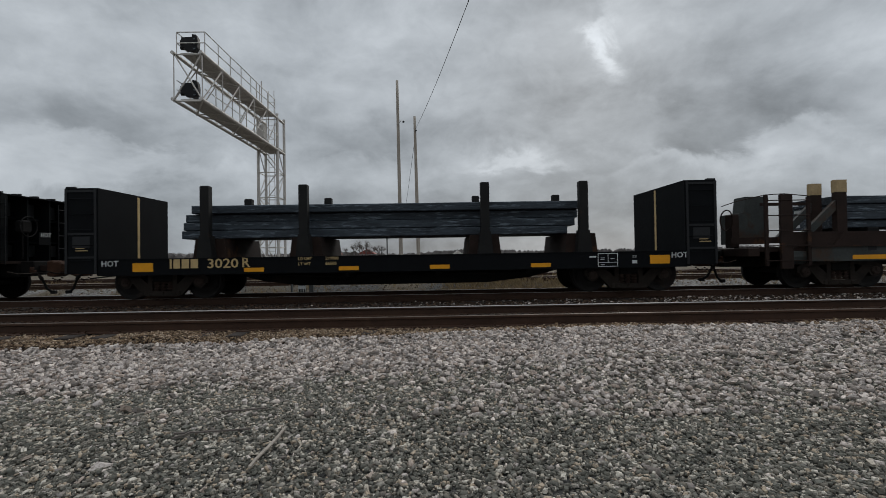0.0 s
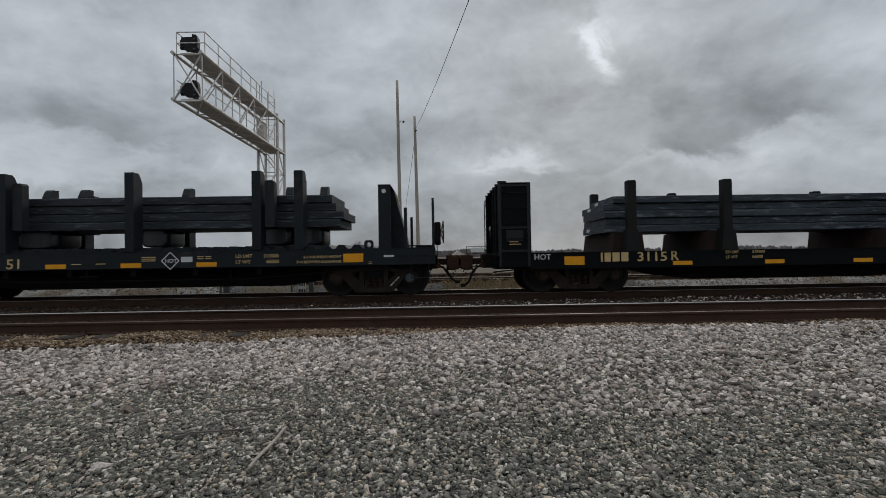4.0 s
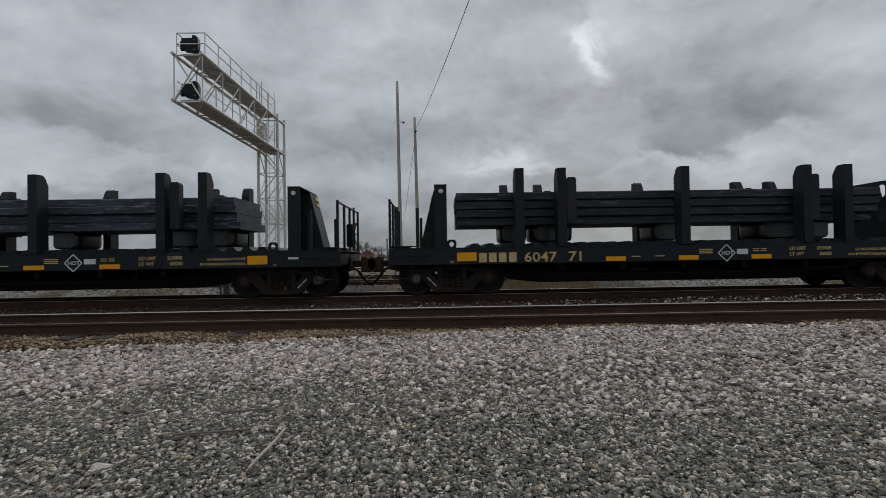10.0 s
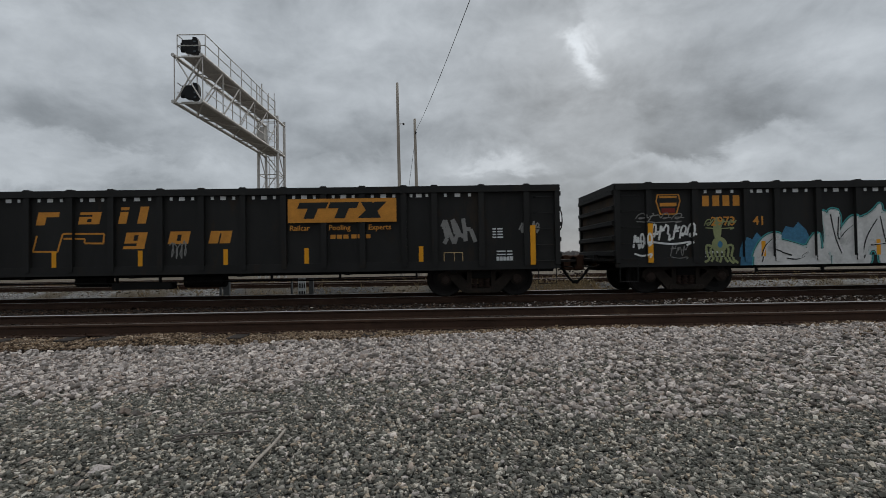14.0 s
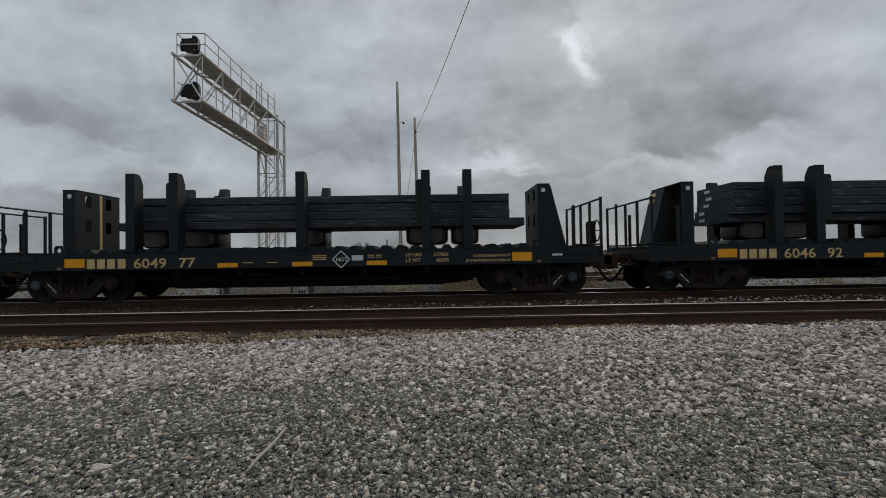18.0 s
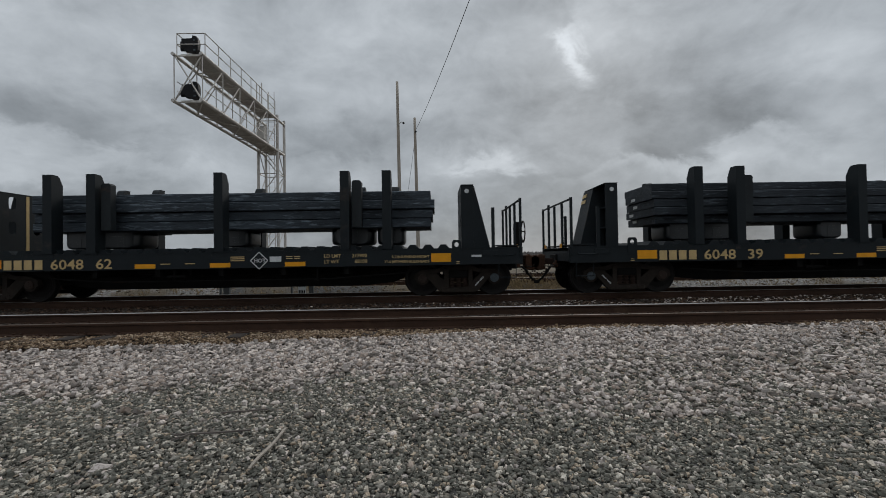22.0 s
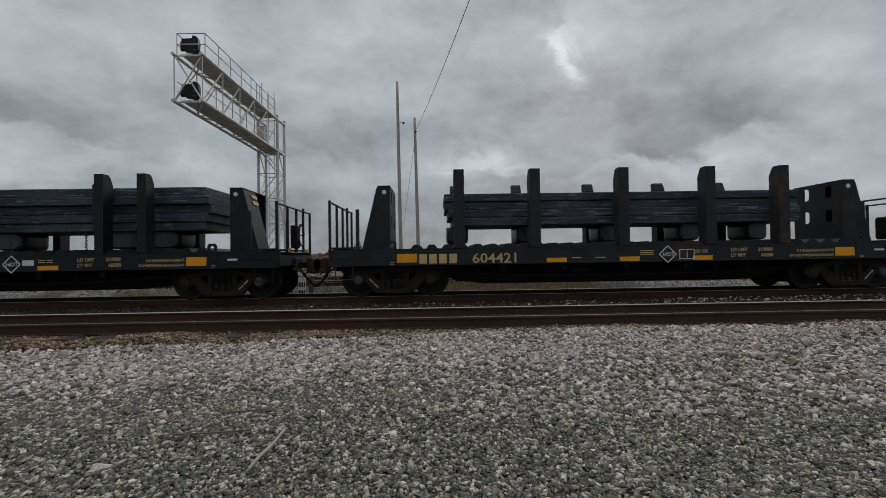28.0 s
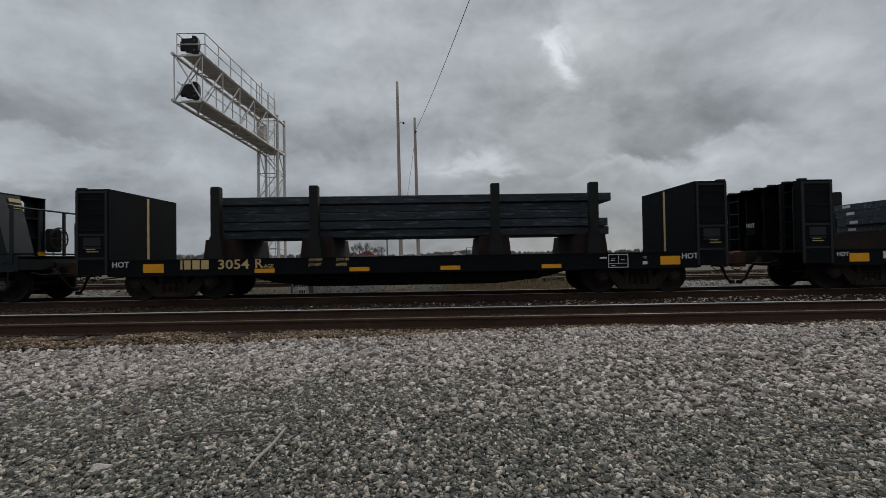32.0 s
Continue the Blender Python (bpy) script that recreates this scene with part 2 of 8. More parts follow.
# ---------------------------------------------------------------- mesh building
class Shape:
    """Collects vertices and faces for one part."""

    def __init__(self):
        self.v, self.f = [], []

    def add(self, verts, faces):
        k = len(self.v)
        self.v += [tuple(p) for p in verts]
        self.f += [tuple(k + i for i in f) for f in faces]
        return self

    def box(self, x0, x1, y0, y1, z0, z1, c=0.0):
        if c <= 0:
            p = [(x, y, z) for x in (x0, x1) for y in (y0, y1) for z in (z0, z1)]
            return self.add(p, [(0, 1, 3, 2), (4, 6, 7, 5), (0, 4, 5, 1), (2, 3, 7, 6), (0, 2, 6, 4), (1, 5, 7, 3)])
        return self.prism([(x0 + c, z0), (x1 - c, z0), (x1, z0 + c), (x1, z1 - c), (x1 - c, z1), (x0 + c, z1), (x0, z1 - c), (x0, z0 + c)], y0, y1, c)

    def prism(self, outline, y0, y1, c=0.0):
        """An outline in x and z, counter-clockwise seen from -y, drawn from y0 to y1."""
        n = len(outline)
        cx, cz = sum(p[0] for p in outline) / n, sum(p[1] for p in outline) / n
        rings = []
        for y, inset in ([(y0, c), (y0 + c, 0), (y1 - c, 0), (y1, c)] if c > 0 else [(y0, 0), (y1, 0)]):
            ring = []
            for x, z in outline:
                d = math.hypot(x - cx, z - cz) or 1
                k = 1 - min(0.9, inset / d)
                ring.append((cx + (x - cx) * k, y, cz + (z - cz) * k))
            rings.append(ring)
        faces = [tuple(range(n)), tuple(reversed(range((len(rings) - 1) * n, len(rings) * n)))]
        for r in range(len(rings) - 1):
            faces += [(r * n + i, (r + 1) * n + i, (r + 1) * n + (i + 1) % n, r * n + (i + 1) % n) for i in range(n)]
        return self.add([p for r in rings for p in r], faces)

    def prism_x(self, outline, x0, x1):
        """An outline in y and z, drawn from x0 to x1."""
        n = len(outline)
        p = [(x0, y, z) for y, z in outline] + [(x1, y, z) for y, z in outline]
        return self.add(p, [tuple(reversed(range(n))), tuple(range(n, 2 * n))] + [(i, (i + 1) % n, n + (i + 1) % n, n + i) for i in range(n)])

    def rod(self, a, b, r, n=8, r2=None):
        a, b = Vector(a), Vector(b)
        q = (b - a).to_track_quat("Z", "Y")
        p = []
        for end, rr in ((a, r), (b, r if r2 is None else r2)):
            p += [end + q @ Vector((rr * math.cos(2 * math.pi * i / n), rr * math.sin(2 * math.pi * i / n), 0)) for i in range(n)]
        return self.add(p, [tuple(reversed(range(n))), tuple(range(n, 2 * n))] + [(i, (i + 1) % n, n + (i + 1) % n, n + i) for i in range(n)])

    def tube(self, path, r, n=6):
        """A round bar bent along a path."""
        p = [Vector(q) for q in path]
        rings = []
        for i, q in enumerate(p):
            way = (p[min(i + 1, len(p) - 1)] - p[max(i - 1, 0)]).normalized()
            t = way.to_track_quat("Z", "Y")
            rings += [q + t @ Vector((r * math.cos(2 * math.pi * k / n), r * math.sin(2 * math.pi * k / n), 0)) for k in range(n)]
        f = [(j * n + k, j * n + (k + 1) % n, (j + 1) * n + (k + 1) % n, (j + 1) * n + k) for j in range(len(p) - 1) for k in range(n)]
        return self.add(rings, f + [tuple(reversed(range(n))), tuple(range((len(p) - 1) * n, len(p) * n))])

    def lathe(self, profile, n=20, axis="y"):
        """A profile of (radius, along) turned about the y axis."""
        p, f = [], []
        for r, a in profile:
            for i in range(n):
                t = 2 * math.pi * i / n
                p.append((r * math.cos(t), a, r * math.sin(t)) if axis == "y" else (r * math.cos(t), r * math.sin(t), a))
        for j in range(len(profile) - 1):
            f += [(j * n + i, (j + 1) * n + i, (j + 1) * n + (i + 1) % n, j * n + (i + 1) % n) for i in range(n)]
        return self.add(p, f)

    def mesh(self, name, mat, smooth=False):
        me = bpy.data.meshes.new(name)
        me.from_pydata(self.v, [], self.f)
        bm = bmesh.new()
        bm.from_mesh(me)
        bmesh.ops.recalc_face_normals(bm, faces=bm.faces)
        bm.to_mesh(me)
        bm.free()
        if smooth:
            me.polygons.foreach_set("use_smooth", [True] * len(me.polygons))
        me.materials.append(mat)
        return me


def part(name, shape, mat, parent, label="", at=None, smooth=False):
    """One mesh object under a thing or under a part; shape may be a mesh that is shared."""
    me = shape.mesh(name, mat, smooth) if isinstance(shape, Shape) else shape
    ob = new(name, me)
    ob.parent = parent
    if at is not None:
        ob.matrix_basis = at
    return tagged(ob, label)


LETTERS = {}


def lettering(text, height, mat, wide=1.0):
    """A flat mesh of the words in the built-in font, capital letters that high, in the x-z plane facing -y."""
    key = (text, height, mat.name, wide)
    if key not in LETTERS:
        cu = bpy.data.curves.new("words", "FONT")
        cu.body, cu.size, cu.extrude = text, height / 0.69, 0.002
        cu.offset = 0.012 * height / 0.69
        cu.resolution_u = 2
        ob = bpy.data.objects.new("words", cu)
        me = bpy.data.meshes.new_from_object(ob)
        bpy.data.objects.remove(ob)
        me.transform(Matrix(((wide, 0, 0, 0), (0, 0, -1, 0), (0, 1, 0, 0), (0, 0, 0, 1))))
        me.materials.clear()
        me.materials.append(mat)
        LETTERS[key] = me
    return LETTERS[key]


def bars(widths, height, gap):
    """Plain bars in a row for writing that is not spelt out."""
    s, x = Shape(), 0.0
    for w in widths:
        if w > 0:
            s.box(x, x + w, -0.003, 0.0, 0, height)
        x += abs(w) + gap
    return s


# ---------------------------------------------------------------- ground
PROFILE = [(-3000, -0.75), (-8, -0.72), (0, -0.62), (3, -0.55), (5.2, -0.46), (6.6, -0.34), (7.25, -0.21), (9.9, -0.175), (10.9, -0.20),
           (11.7, -0.18), (14.7, -0.18), (15.3, -0.26), (16.6, -0.42), (18.4, -0.42), (19.1, -0.150), (27.4, -0.150), (28.4, -0.5), (60, -0.6), (3000, -0.6)]


def ground_z(y):
    for (a, za), (b, zb) in zip(PROFILE, PROFILE[1:]):
        if y <= b:
            return za + (zb - za) * (y - a) / (b - a)
    return PROFILE[-1][1]


def unevenness(x, y):
    fade = max(0.0, min(1.0, (40 - abs(y)) / 20)) * max(0.0, min(1.0, (60 - abs(x)) / 30))
    return fade * (0.035 * noise.noise((x * 0.8, y * 0.8, 0)) + 0.03 * noise.noise((x * 0.23, y * 0.5, 4)))


def gravel_material():
    """Grey crushed stone near the track, fines and dust between, its colour darkened for shaded gaps, dry brown growth
    further off.
    """
    m = bpy.data.materials.new("crushed_stone_ground")
    m.use_nodes = True
    n, l = m.node_tree.nodes, m.node_tree.links
    bsdf = n["Principled BSDF"]
    coord = n.new("ShaderNodeTexCoord")
    cells = n.new("ShaderNodeTexVoronoi")
    cells.inputs["Scale"].default_value = 26
    l.new(coord.outputs["Object"], cells.inputs["Vector"])
    # dark tones: the shade in gaps between loose stones is put into the colour
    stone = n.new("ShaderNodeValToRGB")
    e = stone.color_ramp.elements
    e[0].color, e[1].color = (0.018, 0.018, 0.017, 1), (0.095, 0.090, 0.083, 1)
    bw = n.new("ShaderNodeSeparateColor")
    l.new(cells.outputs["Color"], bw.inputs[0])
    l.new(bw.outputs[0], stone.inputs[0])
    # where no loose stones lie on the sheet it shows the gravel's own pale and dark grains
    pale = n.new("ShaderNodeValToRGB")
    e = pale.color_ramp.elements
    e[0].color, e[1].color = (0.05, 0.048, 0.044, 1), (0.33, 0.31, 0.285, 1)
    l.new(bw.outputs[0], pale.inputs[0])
    broad = n.new("ShaderNodeTexNoise")
    broad.inputs["Scale"].default_value, broad.inputs["Detail"].default_value = 0.35, 6
    l.new(coord.outputs["Object"], broad.inputs["Vector"])
    sep = n.new("ShaderNodeSeparateXYZ")
    l.new(coord.outputs["Object"], sep.inputs[0])
    far = n.new("ShaderNodeMapRange")
    far.inputs["From Min"].default_value, far.inputs["From Max"].default_value = 28.0, 40.0
    l.new(sep.outputs["Y"], far.inputs["Value"])
    patch = n.new("ShaderNodeMapRange")
    patch.inputs["From Min"].default_value, patch.inputs["From Max"].default_value = 0.52, 0.62
    l.new(broad.outputs["Fac"], patch.inputs["Value"])
    behind = n.new("ShaderNodeMapRange")
    behind.inputs["From Min"].default_value, behind.inputs["From Max"].default_value = 14.8, 16.5
    l.new(sep.outputs["Y"], behind.inputs["Value"])
    both = n.new("ShaderNodeMath")
    both.operation = "MULTIPLY"
    l.new(patch.outputs[0], both.inputs[0])
    l.new(behind.outputs[0], both.inputs[1])
    grow = n.new("ShaderNodeMath")
    grow.operation = "MAXIMUM"
    l.new(both.outputs[0], grow.inputs[0])
    l.new(far.outputs[0], grow.inputs[1])
    oily = n.new("ShaderNodeMapRange")
    oily.inputs["From Min"].default_value, oily.inputs["From Max"].default_value = 7.0, 7.5
    l.new(sep.outputs["Y"], oily.inputs["Value"])
    until = n.new("ShaderNodeMapRange")
    until.inputs["From Min"].default_value, until.inputs["From Max"].default_value = 14.9, 14.3
    l.new(sep.outputs["Y"], until.inputs["Value"])
    zone = n.new("ShaderNodeMath")
    zone.operation = "MULTIPLY"
    l.new(oily.outputs[0], zone.inputs[0])
    l.new(until.outputs[0], zone.inputs[1])
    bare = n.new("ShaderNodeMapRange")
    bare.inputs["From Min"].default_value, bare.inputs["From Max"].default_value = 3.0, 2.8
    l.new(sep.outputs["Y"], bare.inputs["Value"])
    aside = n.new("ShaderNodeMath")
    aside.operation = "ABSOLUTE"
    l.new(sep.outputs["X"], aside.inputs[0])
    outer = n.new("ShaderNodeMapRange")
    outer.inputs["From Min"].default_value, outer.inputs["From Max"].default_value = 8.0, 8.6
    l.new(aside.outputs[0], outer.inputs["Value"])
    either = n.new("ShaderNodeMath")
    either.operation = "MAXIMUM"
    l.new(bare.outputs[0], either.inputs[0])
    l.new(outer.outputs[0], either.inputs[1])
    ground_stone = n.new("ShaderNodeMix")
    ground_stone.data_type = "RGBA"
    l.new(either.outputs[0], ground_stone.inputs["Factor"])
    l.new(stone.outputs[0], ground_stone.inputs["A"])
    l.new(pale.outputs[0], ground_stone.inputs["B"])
    dirt = n.new("ShaderNodeMix")
    dirt.data_type = "RGBA"
    l.new(zone.outputs[0], dirt.inputs["Factor"])
    l.new(ground_stone.outputs["Result"], dirt.inputs["A"])
    dirt.inputs["B"].default_value = (0.034, 0.023, 0.016, 1)
    mix = n.new("ShaderNodeMix")
    mix.data_type = "RGBA"
    l.new(grow.outputs[0], mix.inputs["Factor"])
    l.new(dirt.outputs["Result"], mix.inputs["A"])
    mix.inputs["B"].default_value = (0.098, 0.076, 0.048, 1)
    l.new(mix.outputs["Result"], bsdf.inputs["Base Color"])
    bsdf.inputs["Roughness"].default_value = 0.95
    b = n.new("ShaderNodeBump")
    b.inputs["Strength"].default_value, b.inputs["Distance"].default_value = 0.8, 0.04
    inv = n.new("ShaderNodeMath")
    inv.operation = "SUBTRACT"
    inv.inputs[0].default_value = 1.0
    l.new(cells.outputs["Distance"], inv.inputs[1])
    l.new(inv.outputs[0], b.inputs["Height"])
    l.new(b.outputs[0], bsdf.inputs["Normal"])
    return m


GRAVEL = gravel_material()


def build_ground():
    xs = [-3000, -1200, -500, -250, -120, -70, -45, -32, -24] + [i * 0.4 for i in range(-45, 46)] + [24, 32, 45, 70, 120, 250, 500, 1200, 3000]
    ys = [-3000, -800, -200, -60, -20, -8, -4, -2, -1] + [i * 0.3 for i in range(0, 60)] + [18.4, 18.75, 19.1, 20, 21, 23, 25, 27.4, 28.4, 31, 36, 45, 60, 90, 150, 300, 700, 1500, 3000]
    p = [(x, y, ground_z(y) + unevenness(x, y)) for y in ys for x in xs]
    w = len(xs)
    f = [(j * w + i, j * w + i + 1, (j + 1) * w + i + 1, (j + 1) * w + i) for j in range(len(ys) - 1) for i in range(w - 1)]
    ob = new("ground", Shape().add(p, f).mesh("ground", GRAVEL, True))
    tagged(ob, "grey crushed stone ground with dry brown growth behind the tracks", "ground", kind="structure")


build_ground()


def stones(name, count, spots, size, mat, label, seed, flat=0.7, sink=0.25, pile=0.0):
    """Many small broken stones as one object; spots gives x and y for uniform numbers."""
    rng = np.random.default_rng(seed)
    cube = np.array([(-1, -1, -1), (1, -1, -1), (1, 1, -1), (-1, 1, -1), (-1, -1, 1), (1, -1, 1), (1, 1, 1), (-1, 1, 1)], float) * 0.72
    quad = np.array([(0, 3, 2, 1), (4, 5, 6, 7), (0, 1, 5, 4), (1, 2, 6, 5), (2, 3, 7, 6), (3, 0, 4, 7)])
    x, y = spots(rng, count)
    z = np.array([ground_z(b) + unevenness(a, b) for a, b in zip(x, y)])
    s = size(rng, x, y)
    # broken lumps: a block with knocked-off corners, narrower at the top
    v = cube[None] * (1 + np.clip(rng.normal(0, 0.24, (count, 8, 1)), -0.45, 0.45)) + rng.normal(0, 0.09, (count, 8, 3))
    v[:, 4:, :2] *= rng.uniform(0.45, 0.95, (count, 1, 1))
    v[:, 4:, :2] += rng.normal(0, 0.16, (count, 1, 2))
    v = v * np.stack([rng.uniform(0.9, 1.35, count), rng.uniform(0.6, 1, count), rng.uniform(0.32, 0.72, count) * flat / 0.7], 1)[:, None, :]
    a, tilt = rng.uniform(0, 2 * np.pi, count), rng.normal(0, 0.30, count)
    c, k = np.cos(tilt)[:, None], np.sin(tilt)[:, None]
    v = np.stack([v[..., 0] * c - v[..., 2] * k, v[..., 1], v[..., 0] * k + v[..., 2] * c], -1)
    c, k = np.cos(a)[:, None], np.sin(a)[:, None]
    v = np.stack([v[..., 0] * c - v[..., 1] * k, v[..., 0] * k + v[..., 1] * c, v[..., 2]], -1)
    v = v * s[:, None, None]
    v += np.stack([x, y, z + s * (0.5 - sink) * flat + pile * rng.uniform(0, 1, count) ** 2], 1)[:, None, :]
    faces = (quad[None] + (np.arange(count) * 8)[:, None, None]).reshape(-1, 4)
    me = bpy.data.meshes.new(name)
    me.vertices.add(count * 8)
    me.vertices.foreach_set("co", v.reshape(-1))
    me.loops.add(len(faces) * 4)
    me.loops.foreach_set("vertex_index", faces.reshape(-1).astype(np.int32))
    me.polygons.add(len(faces))
    me.polygons.foreach_set("loop_start", np.arange(0, len(faces) * 4, 4, dtype=np.int32))
    me.update(calc_edges=True)
    # some stones are worn round, the others keep sharp faces
    me.polygons.foreach_set("use_smooth", np.repeat(rng.uniform(0, 1, count) < 0.6, 6))
    me.materials.append(mat)
    return tagged(new(name, me), label, "gravel", kind="stuff")


def stone_material(name, tones, stain):
    """Broken stone in several kinds of rock, one kind to each stone."""
    m = bpy.data.materials.new(name)
    m.use_nodes = True
    n, l = m.node_tree.nodes, m.node_tree.links
    bsdf = n["Principled BSDF"]
    geo = n.new("ShaderNodeNewGeometry")
    ramp = n.new("ShaderNodeValToRGB")
    ramp.color_ramp.interpolation = "CONSTANT"
    e = ramp.color_ramp.elements
    e[0].position, e[0].color = 0.0, (*tones[0], 1)
    e[1].position, e[1].color = 1 - 1 / len(tones), (*tones[-1], 1)
    for i, tone in enumerate(tones[1:-1], 1):
        k = e.new(i / len(tones))
        k.color = (*tone, 1)
    l.new(geo.outputs["Random Per Island"], ramp.inputs[0])
    coord = n.new("ShaderNodeTexCoord")
    grain = n.new("ShaderNodeTexNoise")
    grain.inputs["Scale"].default_value, grain.inputs["Detail"].default_value = 60.0, 5
    l.new(coord.outputs["Object"], grain.inputs["Vector"])
    edge = n.new("ShaderNodeMapRange")
    edge.inputs["From Min"].default_value, edge.inputs["From Max"].default_value = 0.5, 0.68
    l.new(grain.outputs["Fac"], edge.inputs["Value"])
    mix = n.new("ShaderNodeMix")
    mix.data_type = "RGBA"
    l.new(edge.outputs[0], mix.inputs["Factor"])
    l.new(ramp.outputs[0], mix.inputs["A"])
    mix.inputs["B"].default_value = (*stain, 1)
    l.new(mix.outputs["Result"], bsdf.inputs["Base Color"])
    bsdf.inputs["Roughness"].default_value = 0.9
    bsdf.inputs["Specular IOR Level"].default_value = 0.25
    b = n.new("ShaderNodeBump")
    b.inputs["Strength"].default_value, b.inputs["Distance"].default_value = 0.4, 0.01
    l.new(grain.outputs["Fac"], b.inputs["Height"])
    l.new(b.outputs[0], bsdf.inputs["Normal"])
    return m


STONE = stone_material("broken_limestone", [(0.147, 0.128, 0.114), (0.381, 0.330, 0.292), (0.609, 0.530, 0.474), (0.418, 0.337, 0.282), (0.766, 0.664, 0.592), (0.253, 0.226, 0.205), (0.562, 0.498, 0.461), (0.495, 0.436, 0.401)], (0.219, 0.182, 0.153))
FINES = stone_material("mixed_gravel", [(0.094, 0.091, 0.076), (0.164, 0.159, 0.132), (0.116, 0.114, 0.096), (0.522, 0.458, 0.375), (0.217, 0.203, 0.170), (0.103, 0.099, 0.084), (0.145, 0.143, 0.123), (0.176, 0.157, 0.128), (0.431, 0.345, 0.256), (0.310, 0.283, 0.242), (0.126, 0.122, 0.102), (0.595, 0.543, 0.462)], (0.132, 0.117, 0.096))
DIRTY = stone_material("dirty_ballast", [(0.017, 0.010, 0.006), (0.045, 0.027, 0.016), (0.029, 0.017, 0.010), (0.122, 0.077, 0.051), (0.034, 0.020, 0.013)], (0.022, 0.013, 0.007))
SANDY = stone_material("brown_gravel", [(0.094, 0.064, 0.040), (0.300, 0.212, 0.133), (0.150, 0.097, 0.060), (0.440, 0.336, 0.238), (0.250, 0.171, 0.106)], (0.131, 0.085, 0.052))
YARD = stone_material("yard_ballast", [(0.071, 0.055, 0.038), (0.171, 0.13, 0.093), (0.121, 0.084, 0.055), (0.222, 0.172, 0.128), (0.101, 0.076, 0.051)], (0.111, 0.076, 0.045))
GRASS = material("dry_grass", (0.24, 0.175, 0.095), 0.9, spread=0.35, scale=6, bump=0, island=0.4)


def near_spots(lo, hi):
    def spots(rng, n):
        y = np.sqrt(rng.uniform(lo ** 2, hi ** 2, n))
        return rng.uniform(-1.08, 1.08, n) * np.maximum(y + 0.25, 2.4), y
    return spots


def ragged_spots(lo, hi, edge, above):
    """Spots on one side of a wandering line between two kinds of stone."""
    def spots(rng, n):
        x, y = near_spots(lo, hi)(rng, n)
        line = np.array([edge + 0.15 * a + 0.40 * noise.noise((a * 0.35, 3.1, 0.0)) + 0.45 * noise.noise((a * 1.3, b * 0.9, 7.0)) for a, b in zip(x, y)]) + rng.normal(0, 0.22, n)
        wrong = (y < line) if above else (y > line)
        y = np.where(wrong, np.where((2 * line - y > lo) & (2 * line - y < hi), 2 * line - y, rng.uniform(lo, hi, n)), y)
        if above:
            # the shoulder draws back from the rail towards -x
            y = lo + (y - lo) * (np.clip(7.20 + 0.05 * x, 6.7, 7.5) - lo) / (hi - lo)
        return x, y
    return spots


def strip_spots(lo, hi):
    def spots(rng, n):
        y = rng.uniform(lo, hi, n)
        return rng.uniform(-1, 1, n) * (y * 1.1), y
    return spots


stones("ballast", 33000, ragged_spots(4.3, 7.22, 6.0, True), lambda r, x, y: 0.018 + 0.029 * r.uniform(0, 1, len(x)) ** 1.6, STONE, "light grey broken limestone ballast beside the track", 3, sink=0.05, pile=0.045)
stones("gravel", 105000, ragged_spots(2.85, 6.9, 6.1, False), lambda r, x, y: 0.010 + 0.019 * r.uniform(0, 1, len(x)) ** 1.9, FINES, "mixed dark and pale gravel in the foreground", 5, sink=0.1, pile=0.018)
stones("ballast", 1500, near_spots(3.0, 6.0), lambda r, x, y: r.uniform(0.016, 0.034, len(x)), STONE, "scattered pale stones in the gravel", 11, sink=-0.05)
stones("ballast", 60, near_spots(3.2, 6.2), lambda r, x, y: r.uniform(0.045, 0.085, len(x)), STONE, "a few larger flat stones lying in the gravel", 12, flat=0.5, sink=0.1)
stones("ballast", 900, lambda r, n: (r.triangular(-4.0, 8.0, 14.0, n), r.uniform(9.6, 12.2, n)), lambda r, x, y: r.uniform(0.018, 0.038, len(x)), STONE, "pale stones scattered between the two tracks", 13, sink=-0.1)
stones("brown_gravel", 19000, strip_spots(7.02, 7.82), lambda r, x, y: r.uniform(0.009, 0.028, len(x)), SANDY, "brown dirty gravel along the rail", 6, sink=-0.1, pile=0.02)
stones("dirty_ballast", 3500, lambda r, n: (r.triangular(-9.0, -8.5, 2.0, n), r.uniform(6.75, 7.45, n)), lambda r, x, y: r.uniform(0.012, 0.034, len(x)), DIRTY, "dark dirty stones round the tie ends", 14, sink=0.0)
stones("dirty_ballast", 9000, strip_spots(9.5, 12.1), lambda r, x, y: r.uniform(0.02, 0.045, len(x)), DIRTY, "dark dirty ballast stones between the two tracks", 7)
stones("dirty_ballast", 3000, strip_spots(8.0, 9.3), lambda r, x, y: r.uniform(0.015, 0.035, len(x)), DIRTY, "dark dirty ballast stones between the rails", 9)
stones("yard_ballast", 17000, strip_spots(14.2, 28.0), lambda r, x, y: r.uniform(0.02, 0.055, len(x)), YARD, "grey-brown ballast stones behind the train", 8)


